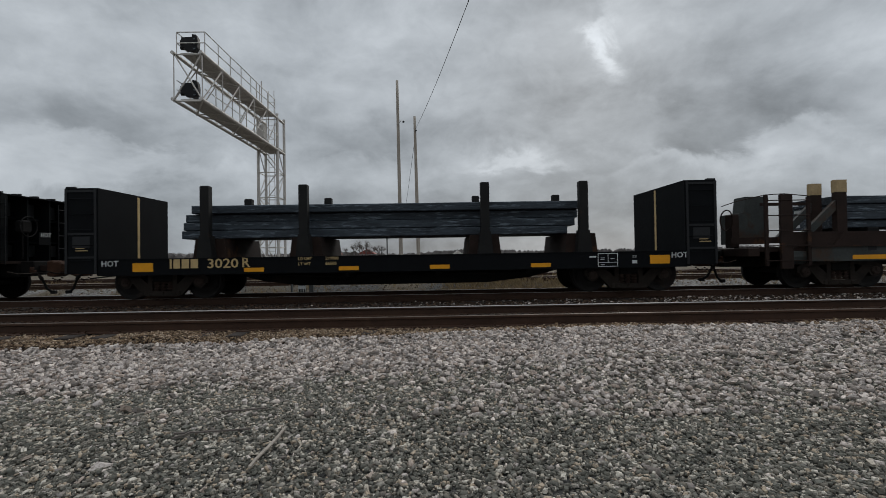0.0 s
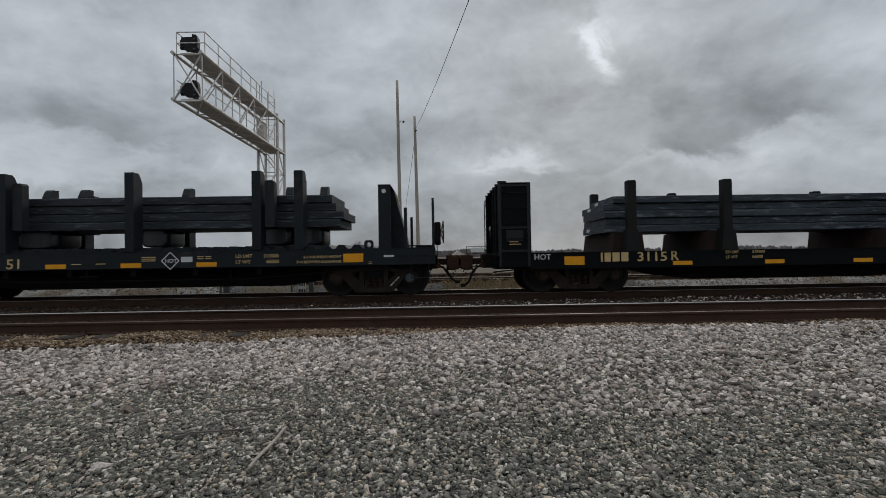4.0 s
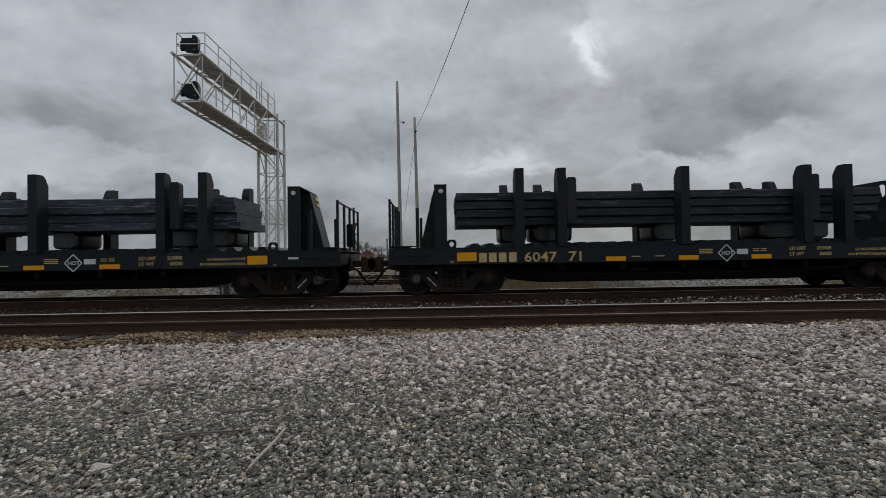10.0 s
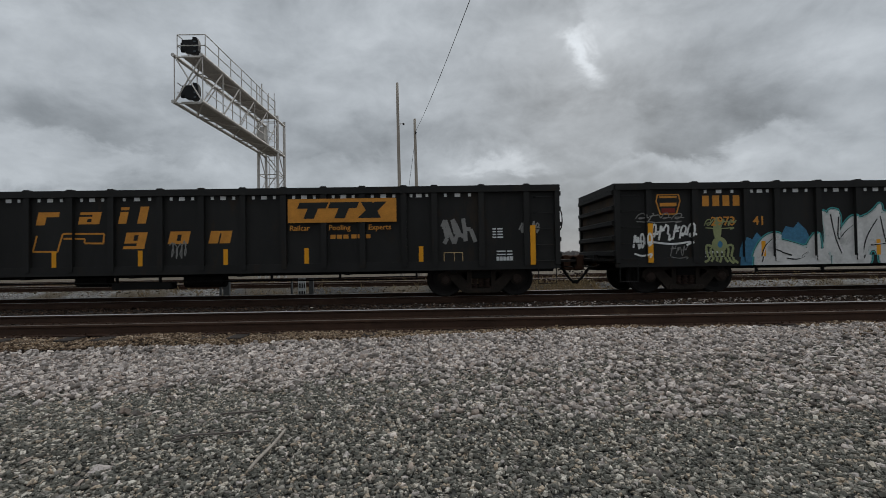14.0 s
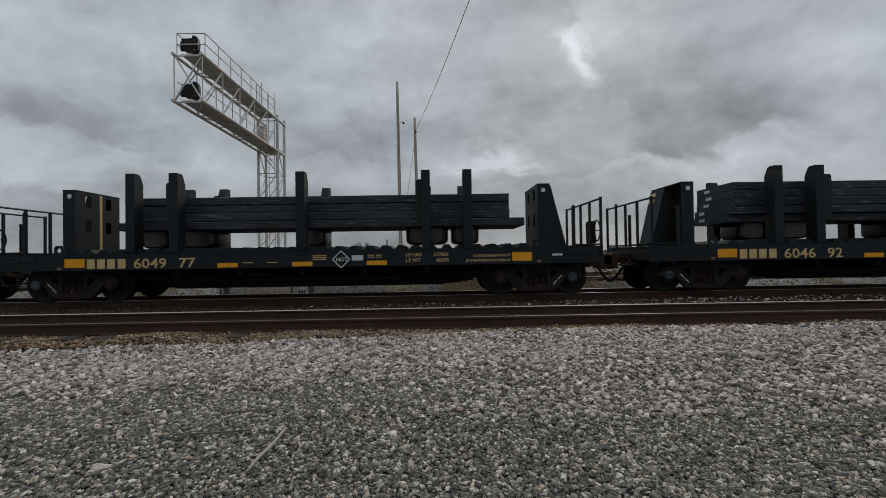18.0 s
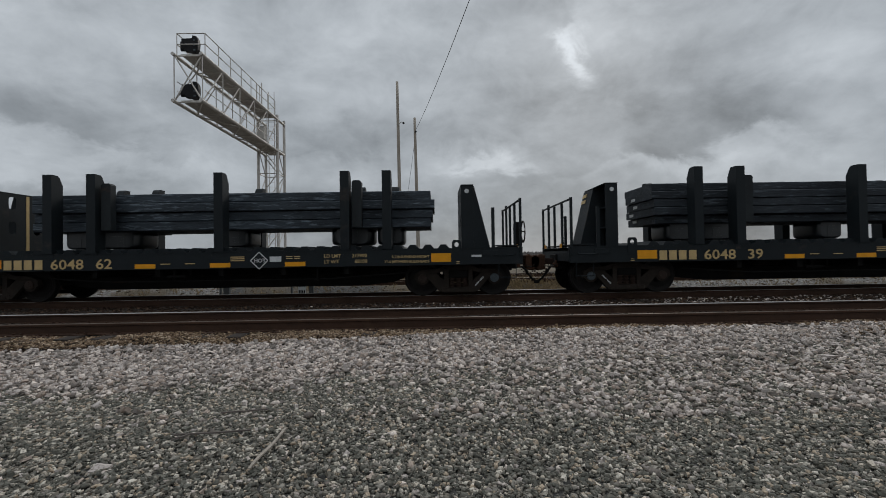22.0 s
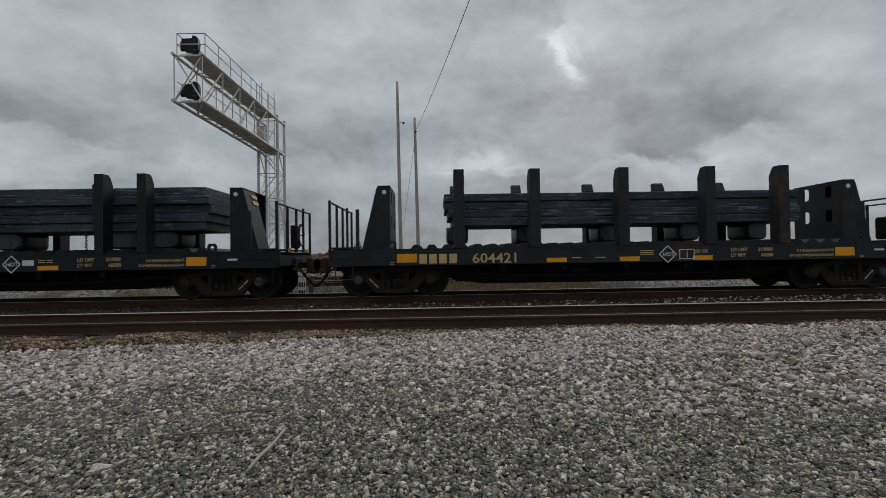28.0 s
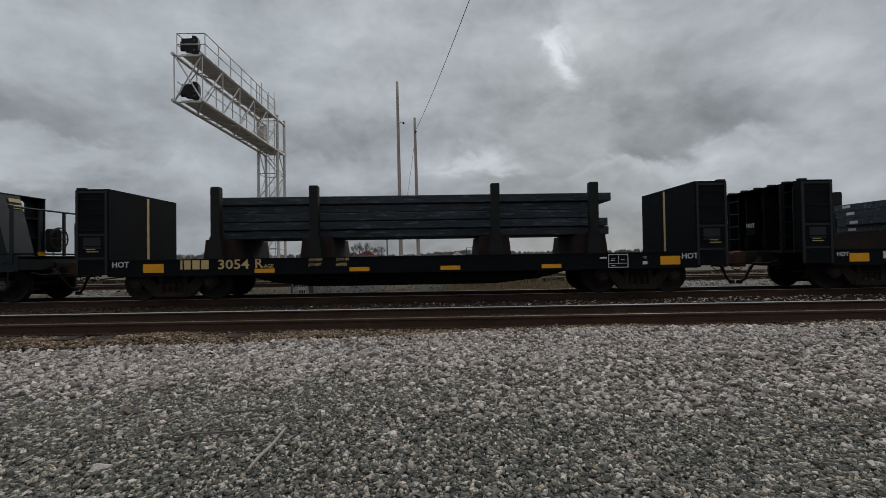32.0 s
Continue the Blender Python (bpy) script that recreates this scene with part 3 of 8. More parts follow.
def dry_grass(name, count, spots, height, seed, label):
    """Thin dry blades in loose tufts, as one object."""
    rng = random.Random(seed)
    s = Shape()
    for x0, x1, y0, y1, share in spots:
        for _ in range(int(count * share / 7)):
            cx, cy = rng.uniform(x0, x1), rng.uniform(y0, y1)
            tall = height * rng.uniform(0.4, 1.0)
            for _ in range(7):
                x, y = cx + rng.gauss(0, 0.07), cy + rng.gauss(0, 0.07)
                z, h, w = ground_z(y) - 0.01, tall * rng.uniform(0.5, 1.1), rng.uniform(0.004, 0.008)
                lx, ly = rng.gauss(0, 0.35) * h, rng.gauss(0, 0.3) * h
                s.add([(x - w, y, z), (x + w, y, z), (x + w * 0.6 + lx * 0.4, y + ly * 0.4, z + h * 0.6), (x + lx, y + ly, z + h)], [(0, 1, 2), (0, 2, 3)])
    tagged(new(name, s.mesh(name, GRASS)), label, "grass", kind="stuff")


dry_grass("dry_grass", 10500, ((0.3, 6.5, 17.6, 19.3, 0.55), (-12, 20, 16.6, 19.2, 0.25), (-20, 30, 22.0, 24.6, 0.2)), 0.30, 4, "pale brown dry grass growing beside the yard track")


# ---------------------------------------------------------------- tracks
def rail_outline(y):
    """A flat-bottomed rail, 0.18 m high, its head at height 0."""
    half = [(0.07, -0.180), (0.07, -0.168), (0.012, -0.15), (0.010, -0.045), (0.035, -0.035), (0.036, -0.008), (0.028, 0.0)]
    return [(y + a, z) for a, z in half] + [(y - a, z) for a, z in reversed(half)]


def rail_track(y_centre, ties_as_parts, name_label, span=TRACK_END):
    track = tagged(new("track"), name_label, "railway track", kind="structure")
    track.location = (0, y_centre, 0)
    head = [(0.7525 + y, z) for y, z in ((0.030, -0.004), (0.030, 0.003), (-0.028, 0.003), (-0.039, -0.006), (-0.039, -0.010), (-0.024, -0.004))]
    for side in (-0.7525, 0.7525):
        rail = part("rail", Shape().prism_x(rail_outline(side), -span, span), RAIL, track, "brown rusty steel rail")
        # the empty track's near rail: its weaker sky reflection is put into a darker colour
        part("rail_head", Shape().prism_x(head if side > 0 else [(-y, z) for y, z in reversed(head)], -span, span), RAIL_TOP if y_centre == Y_TRAIN or (side > 0 and y_centre == Y_NEAR) else RAIL_DULL, rail, "worn running surface")
    tie = Shape().box(-0.115, 0.115, -1.29, 1.29, -0.36, -0.175, 0.012).mesh("tie", TIE)
    plate = Shape().box(-0.10, 0.10, -0.19, 0.19, -0.176, -0.160, 0.006)
    for sx in (-0.06, 0.06):
        for sy in (-0.09, 0.09):
            plate.box(sx - 0.012, sx + 0.012, sy - 0.02, sy + 0.02, -0.16, -0.135)
    plate = plate.mesh("tie_plate", RAIL)
    rng = random.Random(int(y_centre * 10))
    n = int(ties_as_parts / 0.53)
    for i in range(-n, n + 1):
        t = part("tie", tie, TIE, track, at=pose(i * 0.53 + rng.uniform(-0.03, 0.03), rng.uniform(-0.05, 0.05), rng.uniform(-0.012, 0.006), 0, 0, rng.uniform(-1.5, 1.5)))
        for side in (-0.7525, 0.7525):
            part("tie_plate", plate, RAIL, t, at=pose(0, side, 0.0))
    rest = Shape()
    for i in range(n + 1, int(110 / 0.53)):
        for s in (-1, 1):
            rest.box(s * i * 0.53 - 0.115, s * i * 0.53 + 0.115, -1.29, 1.29, -0.36, -0.178)
    tagged(part("far_ties", rest, TIE, track, "rows of weathered timber ties"), kind="stuff")
    return track


rail_track(Y_NEAR, 13, "empty railway track with brown rusty rails on timber ties")
rail_track(Y_TRAIN, 16, "railway track with rusty rails under the train")
rail_track(20.65, 12, "yard track with dull rails behind the train")
rail_track(26.05, 12, "yard track with dull rails further back")


# ---------------------------------------------------------------- signal gantry
def build_gantry():
    g = tagged(new("signal_gantry"), "grey galvanised steel cantilever signal gantry with two black signal heads", "signal gantry")
    xl, xr, y0, y1, y2 = -12.50, -11.14, 22.55, 33.4, 34.9
    g.location = (xl, y1, -0.5)
    base = Vector((xl, y1, -0.5))

    def rel(*p):
        return Vector(p) - base

    lo, hi = 8.72, 10.98
    # tower
    for x in (xl, xr):
        for y in (y1, y2):
            part("tower_leg", Shape().rod(rel(x, y, -0.45), rel(x, y, hi + (0.31 if x == xr else 0.1)), 0.10, 12), GALV, g, smooth=False)
            part("leg_foot", Shape().box(*[v for a, d in zip(rel(x, y, -0.5), (0.25, 0.25, 0.0)) for v in (a - d, a + max(d, 0.05))], 0.01), GALV, g)
    lev = [-0.2 + i * 1.78 for i in range(6)]
    for k, z in enumerate(lev):
        for a, b in (((xl, y1), (xr, y1)), ((xl, y2), (xr, y2)), ((xl, y1), (xl, y2)), ((xr, y1), (xr, y2))):
            part("brace", Shape().rod(rel(*a, z + 0.2), rel(*b, z + 0.2), 0.035, 6), GALV, g)
            if k < 5:
                s, e = (a, b) if k % 2 else (b, a)
                part("diagonal", Shape().rod(rel(*s, z + 0.2), rel(*e, z + 1.98), 0.035, 6), GALV, g)
    # arm
    for x in (xl, xr):
        for z in (lo, hi):
            part("chord", Shape().rod(rel(x, y0, z), rel(x, y2, z), 0.085, 12), GALV, g, "thick round arm tube")
    bays = 5
    step = (y1 - y0) / bays
    for i in range(bays + 1):
        y = y0 + 0.15 + i * step
        for x in (xl, xr):
            part("post", Shape().rod(rel(x, y, lo), rel(x, y, hi), 0.03, 6), GALV, g)
            if i < bays:
                s = (lo, hi)
                part("diagonal", Shape().rod(rel(x, y, s[0]), rel(x, y + step, s[1]), 0.035, 6), GALV, g)
        for z in (lo, hi):
            part("cross_bar", Shape().rod(rel(xl, y, z - 0.06), rel(xr, y, z - 0.06), 0.035, 6), GALV, g)
            if i < bays:
                a, b = (xl, xr) if i % 2 else (xr, xl)
                part("under_brace", Shape().rod(rel(a, y, z - 0.08), rel(b, y + step, z - 0.08), 0.04, 6), GALV, g)
    part("diagonal", Shape().rod(rel(xl, y0 + 0.15, lo), rel(xr, y0 + 0.15, hi), 0.035, 6), GALV, g)
    part("diagonal", Shape().rod(rel(xr, y0 + 0.15, lo), rel(xl, y0 + 0.15, hi), 0.035, 6), GALV, g)
    for z, yy in ((lo, y2), (hi, y1 - 0.4)):
        walkway = Shape()
        n = int((yy - y0) / 0.12)
        for i in range(n):
            y = y0 + 0.3 + i * 0.12
            a, b = rel(xl + 0.24, y, z + 0.05), rel(xr - 0.12, y + 0.105, z + 0.08)
            walkway.box(a.x, b.x, a.y, b.y, a.z, b.z)
        part("walkway", walkway, GRATE, g, "open grating walkway")
    # hand rails
    for x in (xl + 0.06, xr + 0.06):
        for z in (hi + 0.57, hi + 1.10):
            part("hand_rail", Shape().rod(rel(x, y0 + 0.3, z), rel(x, y1 - 0.6, z), 0.025, 6), GALV, g)
            if x < xl + 0.1:
                part("hand_rail", Shape().rod(rel(x, y0 + 0.3, z), rel(xr + 0.06, y0 + 0.3, z), 0.025, 6), GALV, g)
        for i in range(8):
            y = y0 + 0.3 + i * (y1 - y0 - 0.9) / 7
            part("rail_post", Shape().rod(rel(x, y, hi), rel(x, y, hi + 1.10), 0.025, 6), GALV, g)
        for z in (lo + 0.55, lo + 1.0):
            part("hand_rail", Shape().rod(rel(x, y0 + 0.3, z), rel(x, y1, z), 0.02, 6), GALV, g)
    # ladder
    for x in (xr - 0.55, xr - 0.15):
        part("ladder_side", Shape().rod(rel(x, y1 - 0.15, 0.2), rel(x, y1 - 0.15, hi + 1.9), 0.025, 6), GALV, g)
    for i in range(36):
        part("rung", Shape().rod(rel(xr - 0.55, y1 - 0.15, 0.5 + i * 0.33), rel(xr - 0.15, y1 - 0.15, 0.5 + i * 0.33), 0.012, 5), GALV, g)
    for x in (xl + 0.15, xl + 0.5):
        part("aerial", Shape().rod(rel(x, y1 - 0.6, hi), rel(x, y1 - 0.6, hi + 2.4), 0.045, 6), GALV, g)
    part("junction_box", Shape().box(*[v for a, d in zip(rel(xl + 0.55, y1 - 0.9, hi - 1.2), (0.25, 0.2, 0.45)) for v in (a - d, a + d)], 0.02), GALV, g)
    for z in (hi, lo):
        head = Shape()
        c = rel(xl + 0.60, y0 + 0.55, z + 0.58)
        head.prism([(c.x - 0.42, c.z - 0.14), (c.x - 0.28, c.z - 0.17), (c.x - 0.20, c.z - 0.30), (c.x + 0.20, c.z - 0.36), (c.x + 0.24, c.z + 0.38), (c.x - 0.42, c.z + 0.36)], c.y - 0.10, c.y + 0.12, 0.03)
        h = part("signal_head", head, SIGNAL, g, "black metal signal housing")
        part("backplate", Shape().prism([(c.x + 0.10, c.z - 0.38), (c.x + 0.30, c.z - 0.36), (c.x + 0.40, c.z - 0.20), (c.x + 0.42, c.z + 0.10), (c.x + 0.40, c.z + 0.32), (c.x + 0.32, c.z + 0.46), (c.x + 0.14, c.z + 0.49)], c.y - 0.14, c.y + 0.15, 0.02), SIGNAL, h, "curved black backplate")
        for dz in (0.24, 0.0, -0.24):
            part("hinge", Shape().box(c.x + 0.20, c.x + 0.30, c.y - 0.16, c.y - 0.13, c.z + dz - 0.03, c.z + dz + 0.03), CAP, h)
            part("hood", Shape().lathe([(0.10, 0), (0.10, 0.02), (0.10, 0.16), (0.09, 0.16), (0.09, 0.05)], 12, "y"), SIGNAL, h, at=pose(c.x - 0.30, c.y, c.z + dz * 0.6, 0, 0, 90))
        part("bracket", Shape().rod(rel(xl + 0.75, y0 + 0.75, z), rel(xl + 0.75, y0 + 0.75, z + 0.3), 0.05, 8), GALV, g)
    return g


build_gantry()


def utility_pole(x, y, top, lean, r, camera_box):
    p = tagged(new("utility_pole"), "tall weathered grey timber utility pole", "utility pole", "utility poles")
    p.location = (x, y, -0.6)
    h = top + 0.6
    s = Shape()
    n = 14
    rings = []
    for i in range(13):
        z = h * i / 12
        rr = r * (1.0 - 0.38 * i / 12)
        rings.append([(lean * i / 12 + rr * math.cos(2 * math.pi * k / n), rr * math.sin(2 * math.pi * k / n), z) for k in range(n)])
    f = [(j * n + k, j * n + (k + 1) % n, (j + 1) * n + (k + 1) % n, (j + 1) * n + k) for j in range(12) for k in range(n)] + [tuple(range(12 * n, 13 * n))]
    s.add([q for ring in rings for q in ring], f)
    part("pole", s, POLE, p, smooth=True)
    if camera_box:
        z = h - 2.65
        b = part("bracket", Shape().tube([(lean * 0.75, -r, z), (lean * 0.75 + 0.2, -r - 0.1, z + 0.16), (lean * 0.75 + 0.33, -r - 0.1, z + 0.14)], 0.02), GALV, p)
        part("lamp", Shape().lathe([(0.02, 0.06), (0.05, 0.04), (0.07, 0.0), (0.055, -0.05), (0.02, -0.06)], 10, "z"), SIGNAL, b, at=pose(lean * 0.75 + 0.34, -r - 0.1, z + 0.1))
    else:
        part("insulator", Shape().rod((lean * 0.88, -r, h * 0.905), (lean * 0.88 + 0.12, -r - 0.1, h * 0.91), 0.05), SIGNAL, p)
    return p


utility_pole(-2.06, 28.0, 11.55, -0.10, 0.125, True)
utility_pole(-1.30, 36.0, 11.75, -0.17, 0.155, False)


def cable(a, b, sag, r, label):
    a, b = Vector(a), Vector(b)
    path = [a.lerp(b, i / 16) - Vector((0, 0, sag * 4 * (i / 16) * (1 - i / 16))) for i in range(17)]
    ob = new("overhead_cable", Shape().tube(path, r, 5).mesh("overhead_cable", WIRE))
    return tagged(ob, label, "cable")


cable((-1.42, 35.95, 10.75), (1.41, 12.0, 8.75), 0.25, 0.012, "thin dark overhead cable running down to a timber pole")
cable((-1.42, 36.0, 10.4), (-4.2, 60.0, 4.6), 0.2, 0.014, "thin dark cable behind the timber poles")


# ---------------------------------------------------------------- distance
# lifted tone: distance haze is put into the woods' base colour
WOODS = material("bare_far_woods", (0.185, 0.170, 0.163), 0.95, spread=0.35, scale=0.2, stain=(0.22, 0.20, 0.185), stain_at=0.55, bump=0, island=0.25)
TWIG = material("bare_twigs", (0.120, 0.102, 0.092), 0.9, spread=0.3, bump=0)
ROOF = material("red_metal_roof", (0.22, 0.045, 0.035), 0.6, spread=0.2)
SIDING = material("grey_siding", (0.30, 0.29, 0.28), 0.8, spread=0.15)


def far_woods(name, y, x0, x1, height, seed, label):
    """A far line of bare crowns: overlapping low mounds with a fringe of fine twigs."""
    rng = random.Random(seed)
    s = Shape()
    x = x0
    while x < x1:
        h = height * (0.74 + 0.40 * noise.noise((x * 0.012, y, 0)) + rng.uniform(-0.10, 0.10))
        w = rng.uniform(2.5, 6.0)
        yy = y + rng.uniform(-12, 12)
        tops = [(x - w / 2 + w * i / 8, -0.6 + h * (0.62 + 0.30 * math.sin(math.pi * (i + 0.5) / 9)) * rng.uniform(0.92, 1.05)) for i in range(9)]
        s.prism([(x - w / 2, -0.6)] + [(x + w / 2, -0.6)] + list(reversed(tops)), yy, yy + 3)
        for _ in range(7):
            tx = x + rng.uniform(-w / 2, w / 2)
            s.rod((tx, yy - 0.3, h * 0.4), (tx + rng.uniform(-0.6, 0.6), yy - 0.3, h * rng.uniform(0.82, 1.02)), 0.10, 3, 0.02)
        x += w * 0.5
    tagged(new(name, s.mesh(name, WOODS)), label, "woods", kind="stuff")


far_woods("far_woods", 560, -900, 900, 9.8, 2, "long grey-brown line of bare winter trees on the horizon")
far_woods("far_woods", 330, -330, -150, 8.5, 4, "low wooded rise of bare trees in the distance")
far_woods("far_woods", 420, 0, 70, 8.6, 6, "clump of bare trees in the distance")


def bare_tree(x, y, height, seed):
    rng = random.Random(seed)
    t = tagged(new("bare_tree"), "leafless winter tree with fine spreading twigs", "tree", "bare trees behind the tracks")
    t.location = (x, y, -0.6)
    trunk, crown = Shape(), Shape()

    def grow(a, way, length, r, depth):
        b = a + way * length
        (trunk if depth < 2 else crown).rod(a, b, r, 5 if depth < 3 else 3, r * 0.65)
        if depth < 6:
            for _ in range(3 if depth < 5 else 2):
                turn = Vector((rng.uniform(-1, 1), rng.uniform(-0.5, 0.5), rng.uniform(-0.25, 0.8)))
                grow(a.lerp(b, rng.uniform(0.55, 1.0)), (way + turn * 0.75).normalized(), length * rng.uniform(0.6, 0.8), r * 0.6, depth + 1)

    grow(Vector((0, 0, 0)), Vector((0, 0, 1)), height * 0.26, height * 0.022, 0)
    part("trunk", trunk, TWIG, t)
    part("crown", crown, TWIG, t, "fine bare twigs")


for k, (x, y, h) in enumerate(((-13.6, 90, 6.6), (-11.2, 95, 5.8), (-15.4, 92, 6.4), (-17.0, 93, 4.8), (-12.4, 91, 5.4))):
    bare_tree(x, y, h, 20 + k)


def house(x, y, w, d, wall, ridge, label):
    h = tagged(new("house"), label, "house", "far houses")
    h.location = (x, y, -0.6)
    part("wall", Shape().box(-w / 2, w / 2, -d / 2, d / 2, 0, wall), SIDING, h)
    part("roof", Shape().prism([(-w / 2 - 0.4, wall), (w / 2 + 0.4, wall), (0, ridge)], -d / 2 - 0.4, d / 2 + 0.4), ROOF, h, "red pitched roof")
    for k in (-0.25, 0.25):
        wdw = part("window", Shape().box(w * k - 0.5, w * k + 0.5, -d / 2 - 0.04, -d / 2 + 0.05, 1.0, 2.2), SIGNAL, h)


house(-46, 210, 7, 9, 2.9, 5.2, "small grey house with a red roof far off")
house(-31, 215, 7, 9, 2.8, 5.0, "small grey house with a red roof far off")


def far_post(x, y, top, r, label):
    p = tagged(new("post"), label, "post")
    p.location = (x, y, -0.6)
    part("shaft", Shape().rod((0, 0, 0), (0, 0, top + 0.6), r, 8, r * 0.8), POST_GREY, p)
    part("cap", Shape().box(-r * 1.3, r * 1.3, -r * 1.3, r * 1.3, top + 0.58, top + 0.66, 0.01), POST_GREY, p)


def billboard():
    """A framed white board on posts with two small sheds behind it, far beyond the tracks."""
    t = tagged(new("billboard"), "white board in a dark steel frame far beyond the tracks", "sign")
    t.location = (10.7, 120, -0.6)
    for x in (-2.8, -0.9, 0.9, 2.8):
        part("post", Shape().box(x - 0.07, x + 0.07, -0.07, 0.07, 0, 3.85), SIGNAL, t)
    for z in (3.75, 2.0):
        part("rail", Shape().box(-2.8, 2.8, -0.12, -0.05, z, z + 0.10), SIGNAL, t)
    part("board", Shape().box(-1.75, 1.75, -0.2, -0.12, 2.35, 3.40, 0.02), WHITE, t, "plain white board")
    for x in (5.9, 15.4):
        d = tagged(new("shed"), "small pale grey shed with a pitched roof far off", "shed", "far sheds")
        d.location = (x, 126, -0.6)
        part("wall", Shape().box(-1.6, 1.6, -2, 2, 0, 1.7), SIDING, d)
        part("roof", Shape().prism([(-1.8, 1.7), (1.8, 1.7), (0, 2.9)], -2.2, 2.2), GALV, d, "pale metal roof")


billboard()


POST_GREY = material("dull_grey_post_steel", (0.075, 0.078, 0.078), 0.7, spread=0.35, scale=5, stain=(0.09, 0.06, 0.04), stain_at=0.6)


def trackside_sign():
    """A small white board between two grey posts, and a stub post further along."""
    t = tagged(new("trackside_sign"), "small white trackside board between two grey posts", "sign")
    t.location = (-4.95, 17.1, -0.5)
    for x0, x1, top in ((-0.31, -0.25, 0.84), (0.35, 0.50, 0.86)):
        part("post", Shape().box(x0, x1, -0.05, 0.05, 0, top, 0.008), POST_GREY, t, "grey steel post")
    part("board", Shape().box(-0.05, 0.23, -0.06, -0.03, 0.06, 0.86, 0.008), WHITE, t, "white board with dark marks")
    for z in (0.22, 0.50):
        for k in range(4):
            part("marking", Shape().box(-0.02 + k * 0.062, 0.02 + k * 0.062, -0.066, -0.058, z, z + 0.17), SIGNAL, t)
    p = tagged(new("stub_post"), "short grey steel post standing beside the track", "post")
    p.location = (-7.72, 17.1, -0.5)
    for x0, x1 in ((-0.10, -0.04), (0.04, 0.26)):
        part("post", Shape().box(x0, x1, -0.05, 0.06, 0, 0.82, 0.008), POST_GREY, p)


trackside_sign()
far_post(-6.2, 60, 3.25, 0.09, "thin grey steel post standing beyond the yard tracks")
far_post(-7.1, 62, 2.2, 0.07, "short thin grey post beyond the yard tracks")


def dry_stick(x0, y0, x1, y1, w, mat, label, name="dry_stick"):
    """A flat broken strip of wood lying on the stones."""
    a = Vector((x0, y0, ground_z(y0) + unevenness(x0, y0) + 0.045))
    b = Vector((x1, y1, ground_z(y1) + unevenness(x1, y1) + 0.045))
    d = b - a
    k = Vector((-d.y, d.x, 0)).normalized() * w
    u = Vector((0, 0, 0.012))
    s = Shape()
    n, p = 6, []
    for i in range(n + 1):
        q = a + d * (i / n) + k * 0.5 * math.sin(i * 1.3)
        ww = k * (1.0 - 0.35 * abs(i / n - 0.4))
        p += [q - ww, q + ww, q + ww + u, q - ww + u]
    f = [(i * 4 + j, (i + 1) * 4 + j, (i + 1) * 4 + (j + 1) % 4, i * 4 + (j + 1) % 4) for i in range(n) for j in range(4)] + [(0, 1, 2, 3), tuple(n * 4 + j for j in (3, 2, 1, 0))]
    s.add(p, f)
    return tagged(new(name, s.mesh(name, mat)), label, "stick")


dry_stick(-1.37, 3.43, -1.31, 4.09, 0.013, POLE, "pale weathered strip of wood lying on the gravel")
for x0, y0, x1, y1, w in ((-2.22, 4.00, -1.60, 4.05, 0.009), (-2.06, 4.50, -1.64, 4.56, 0.008), (-2.19, 3.90, -2.09, 4.00, 0.008)):
    dry_stick(x0, y0, x1, y1, w, TWIG, "thin grey-brown twig lying on the gravel", "twig")


# ---------------------------------------------------------------- railway trucks
AXLE, WHEEL_R = 0.925, 0.457
def wheelset_mesh():
    s = Shape()
    for side in (-1, 1):
        prof = [(0.11, 0.06), (0.13, 0.075), (0.19, 0.05), (0.33, 0.035), (0.385, 0.065), (0.445, 0.072), (0.457, 0.06), (0.460, -0.03), (0.482, -0.045), (0.482, -0.062), (0.43, -0.07), (0.38, -0.05), (0.30, -0.02), (0.18, -0.05), (0.11, -0.06)]
        k = Shape().lathe([(r, a) for r, a in prof], 28)
        s.add([(x, side * (0.7525 + y), z) for x, y, z in k.v], k.f)
        for i in range(3):
            t = 2 * math.pi * i / 3
            s.rod((0.26 * math.cos(t), side * 0.775, 0.26 * math.sin(t)), (0.26 * math.cos(t), side * 0.80, 0.26 * math.sin(t)), 0.025, 6)
    s.rod((0, -1.08, 0), (0, 1.08, 0), 0.08, 10)
    return s.mesh("wheelset", WHEEL)


WHEELSET = wheelset_mesh()


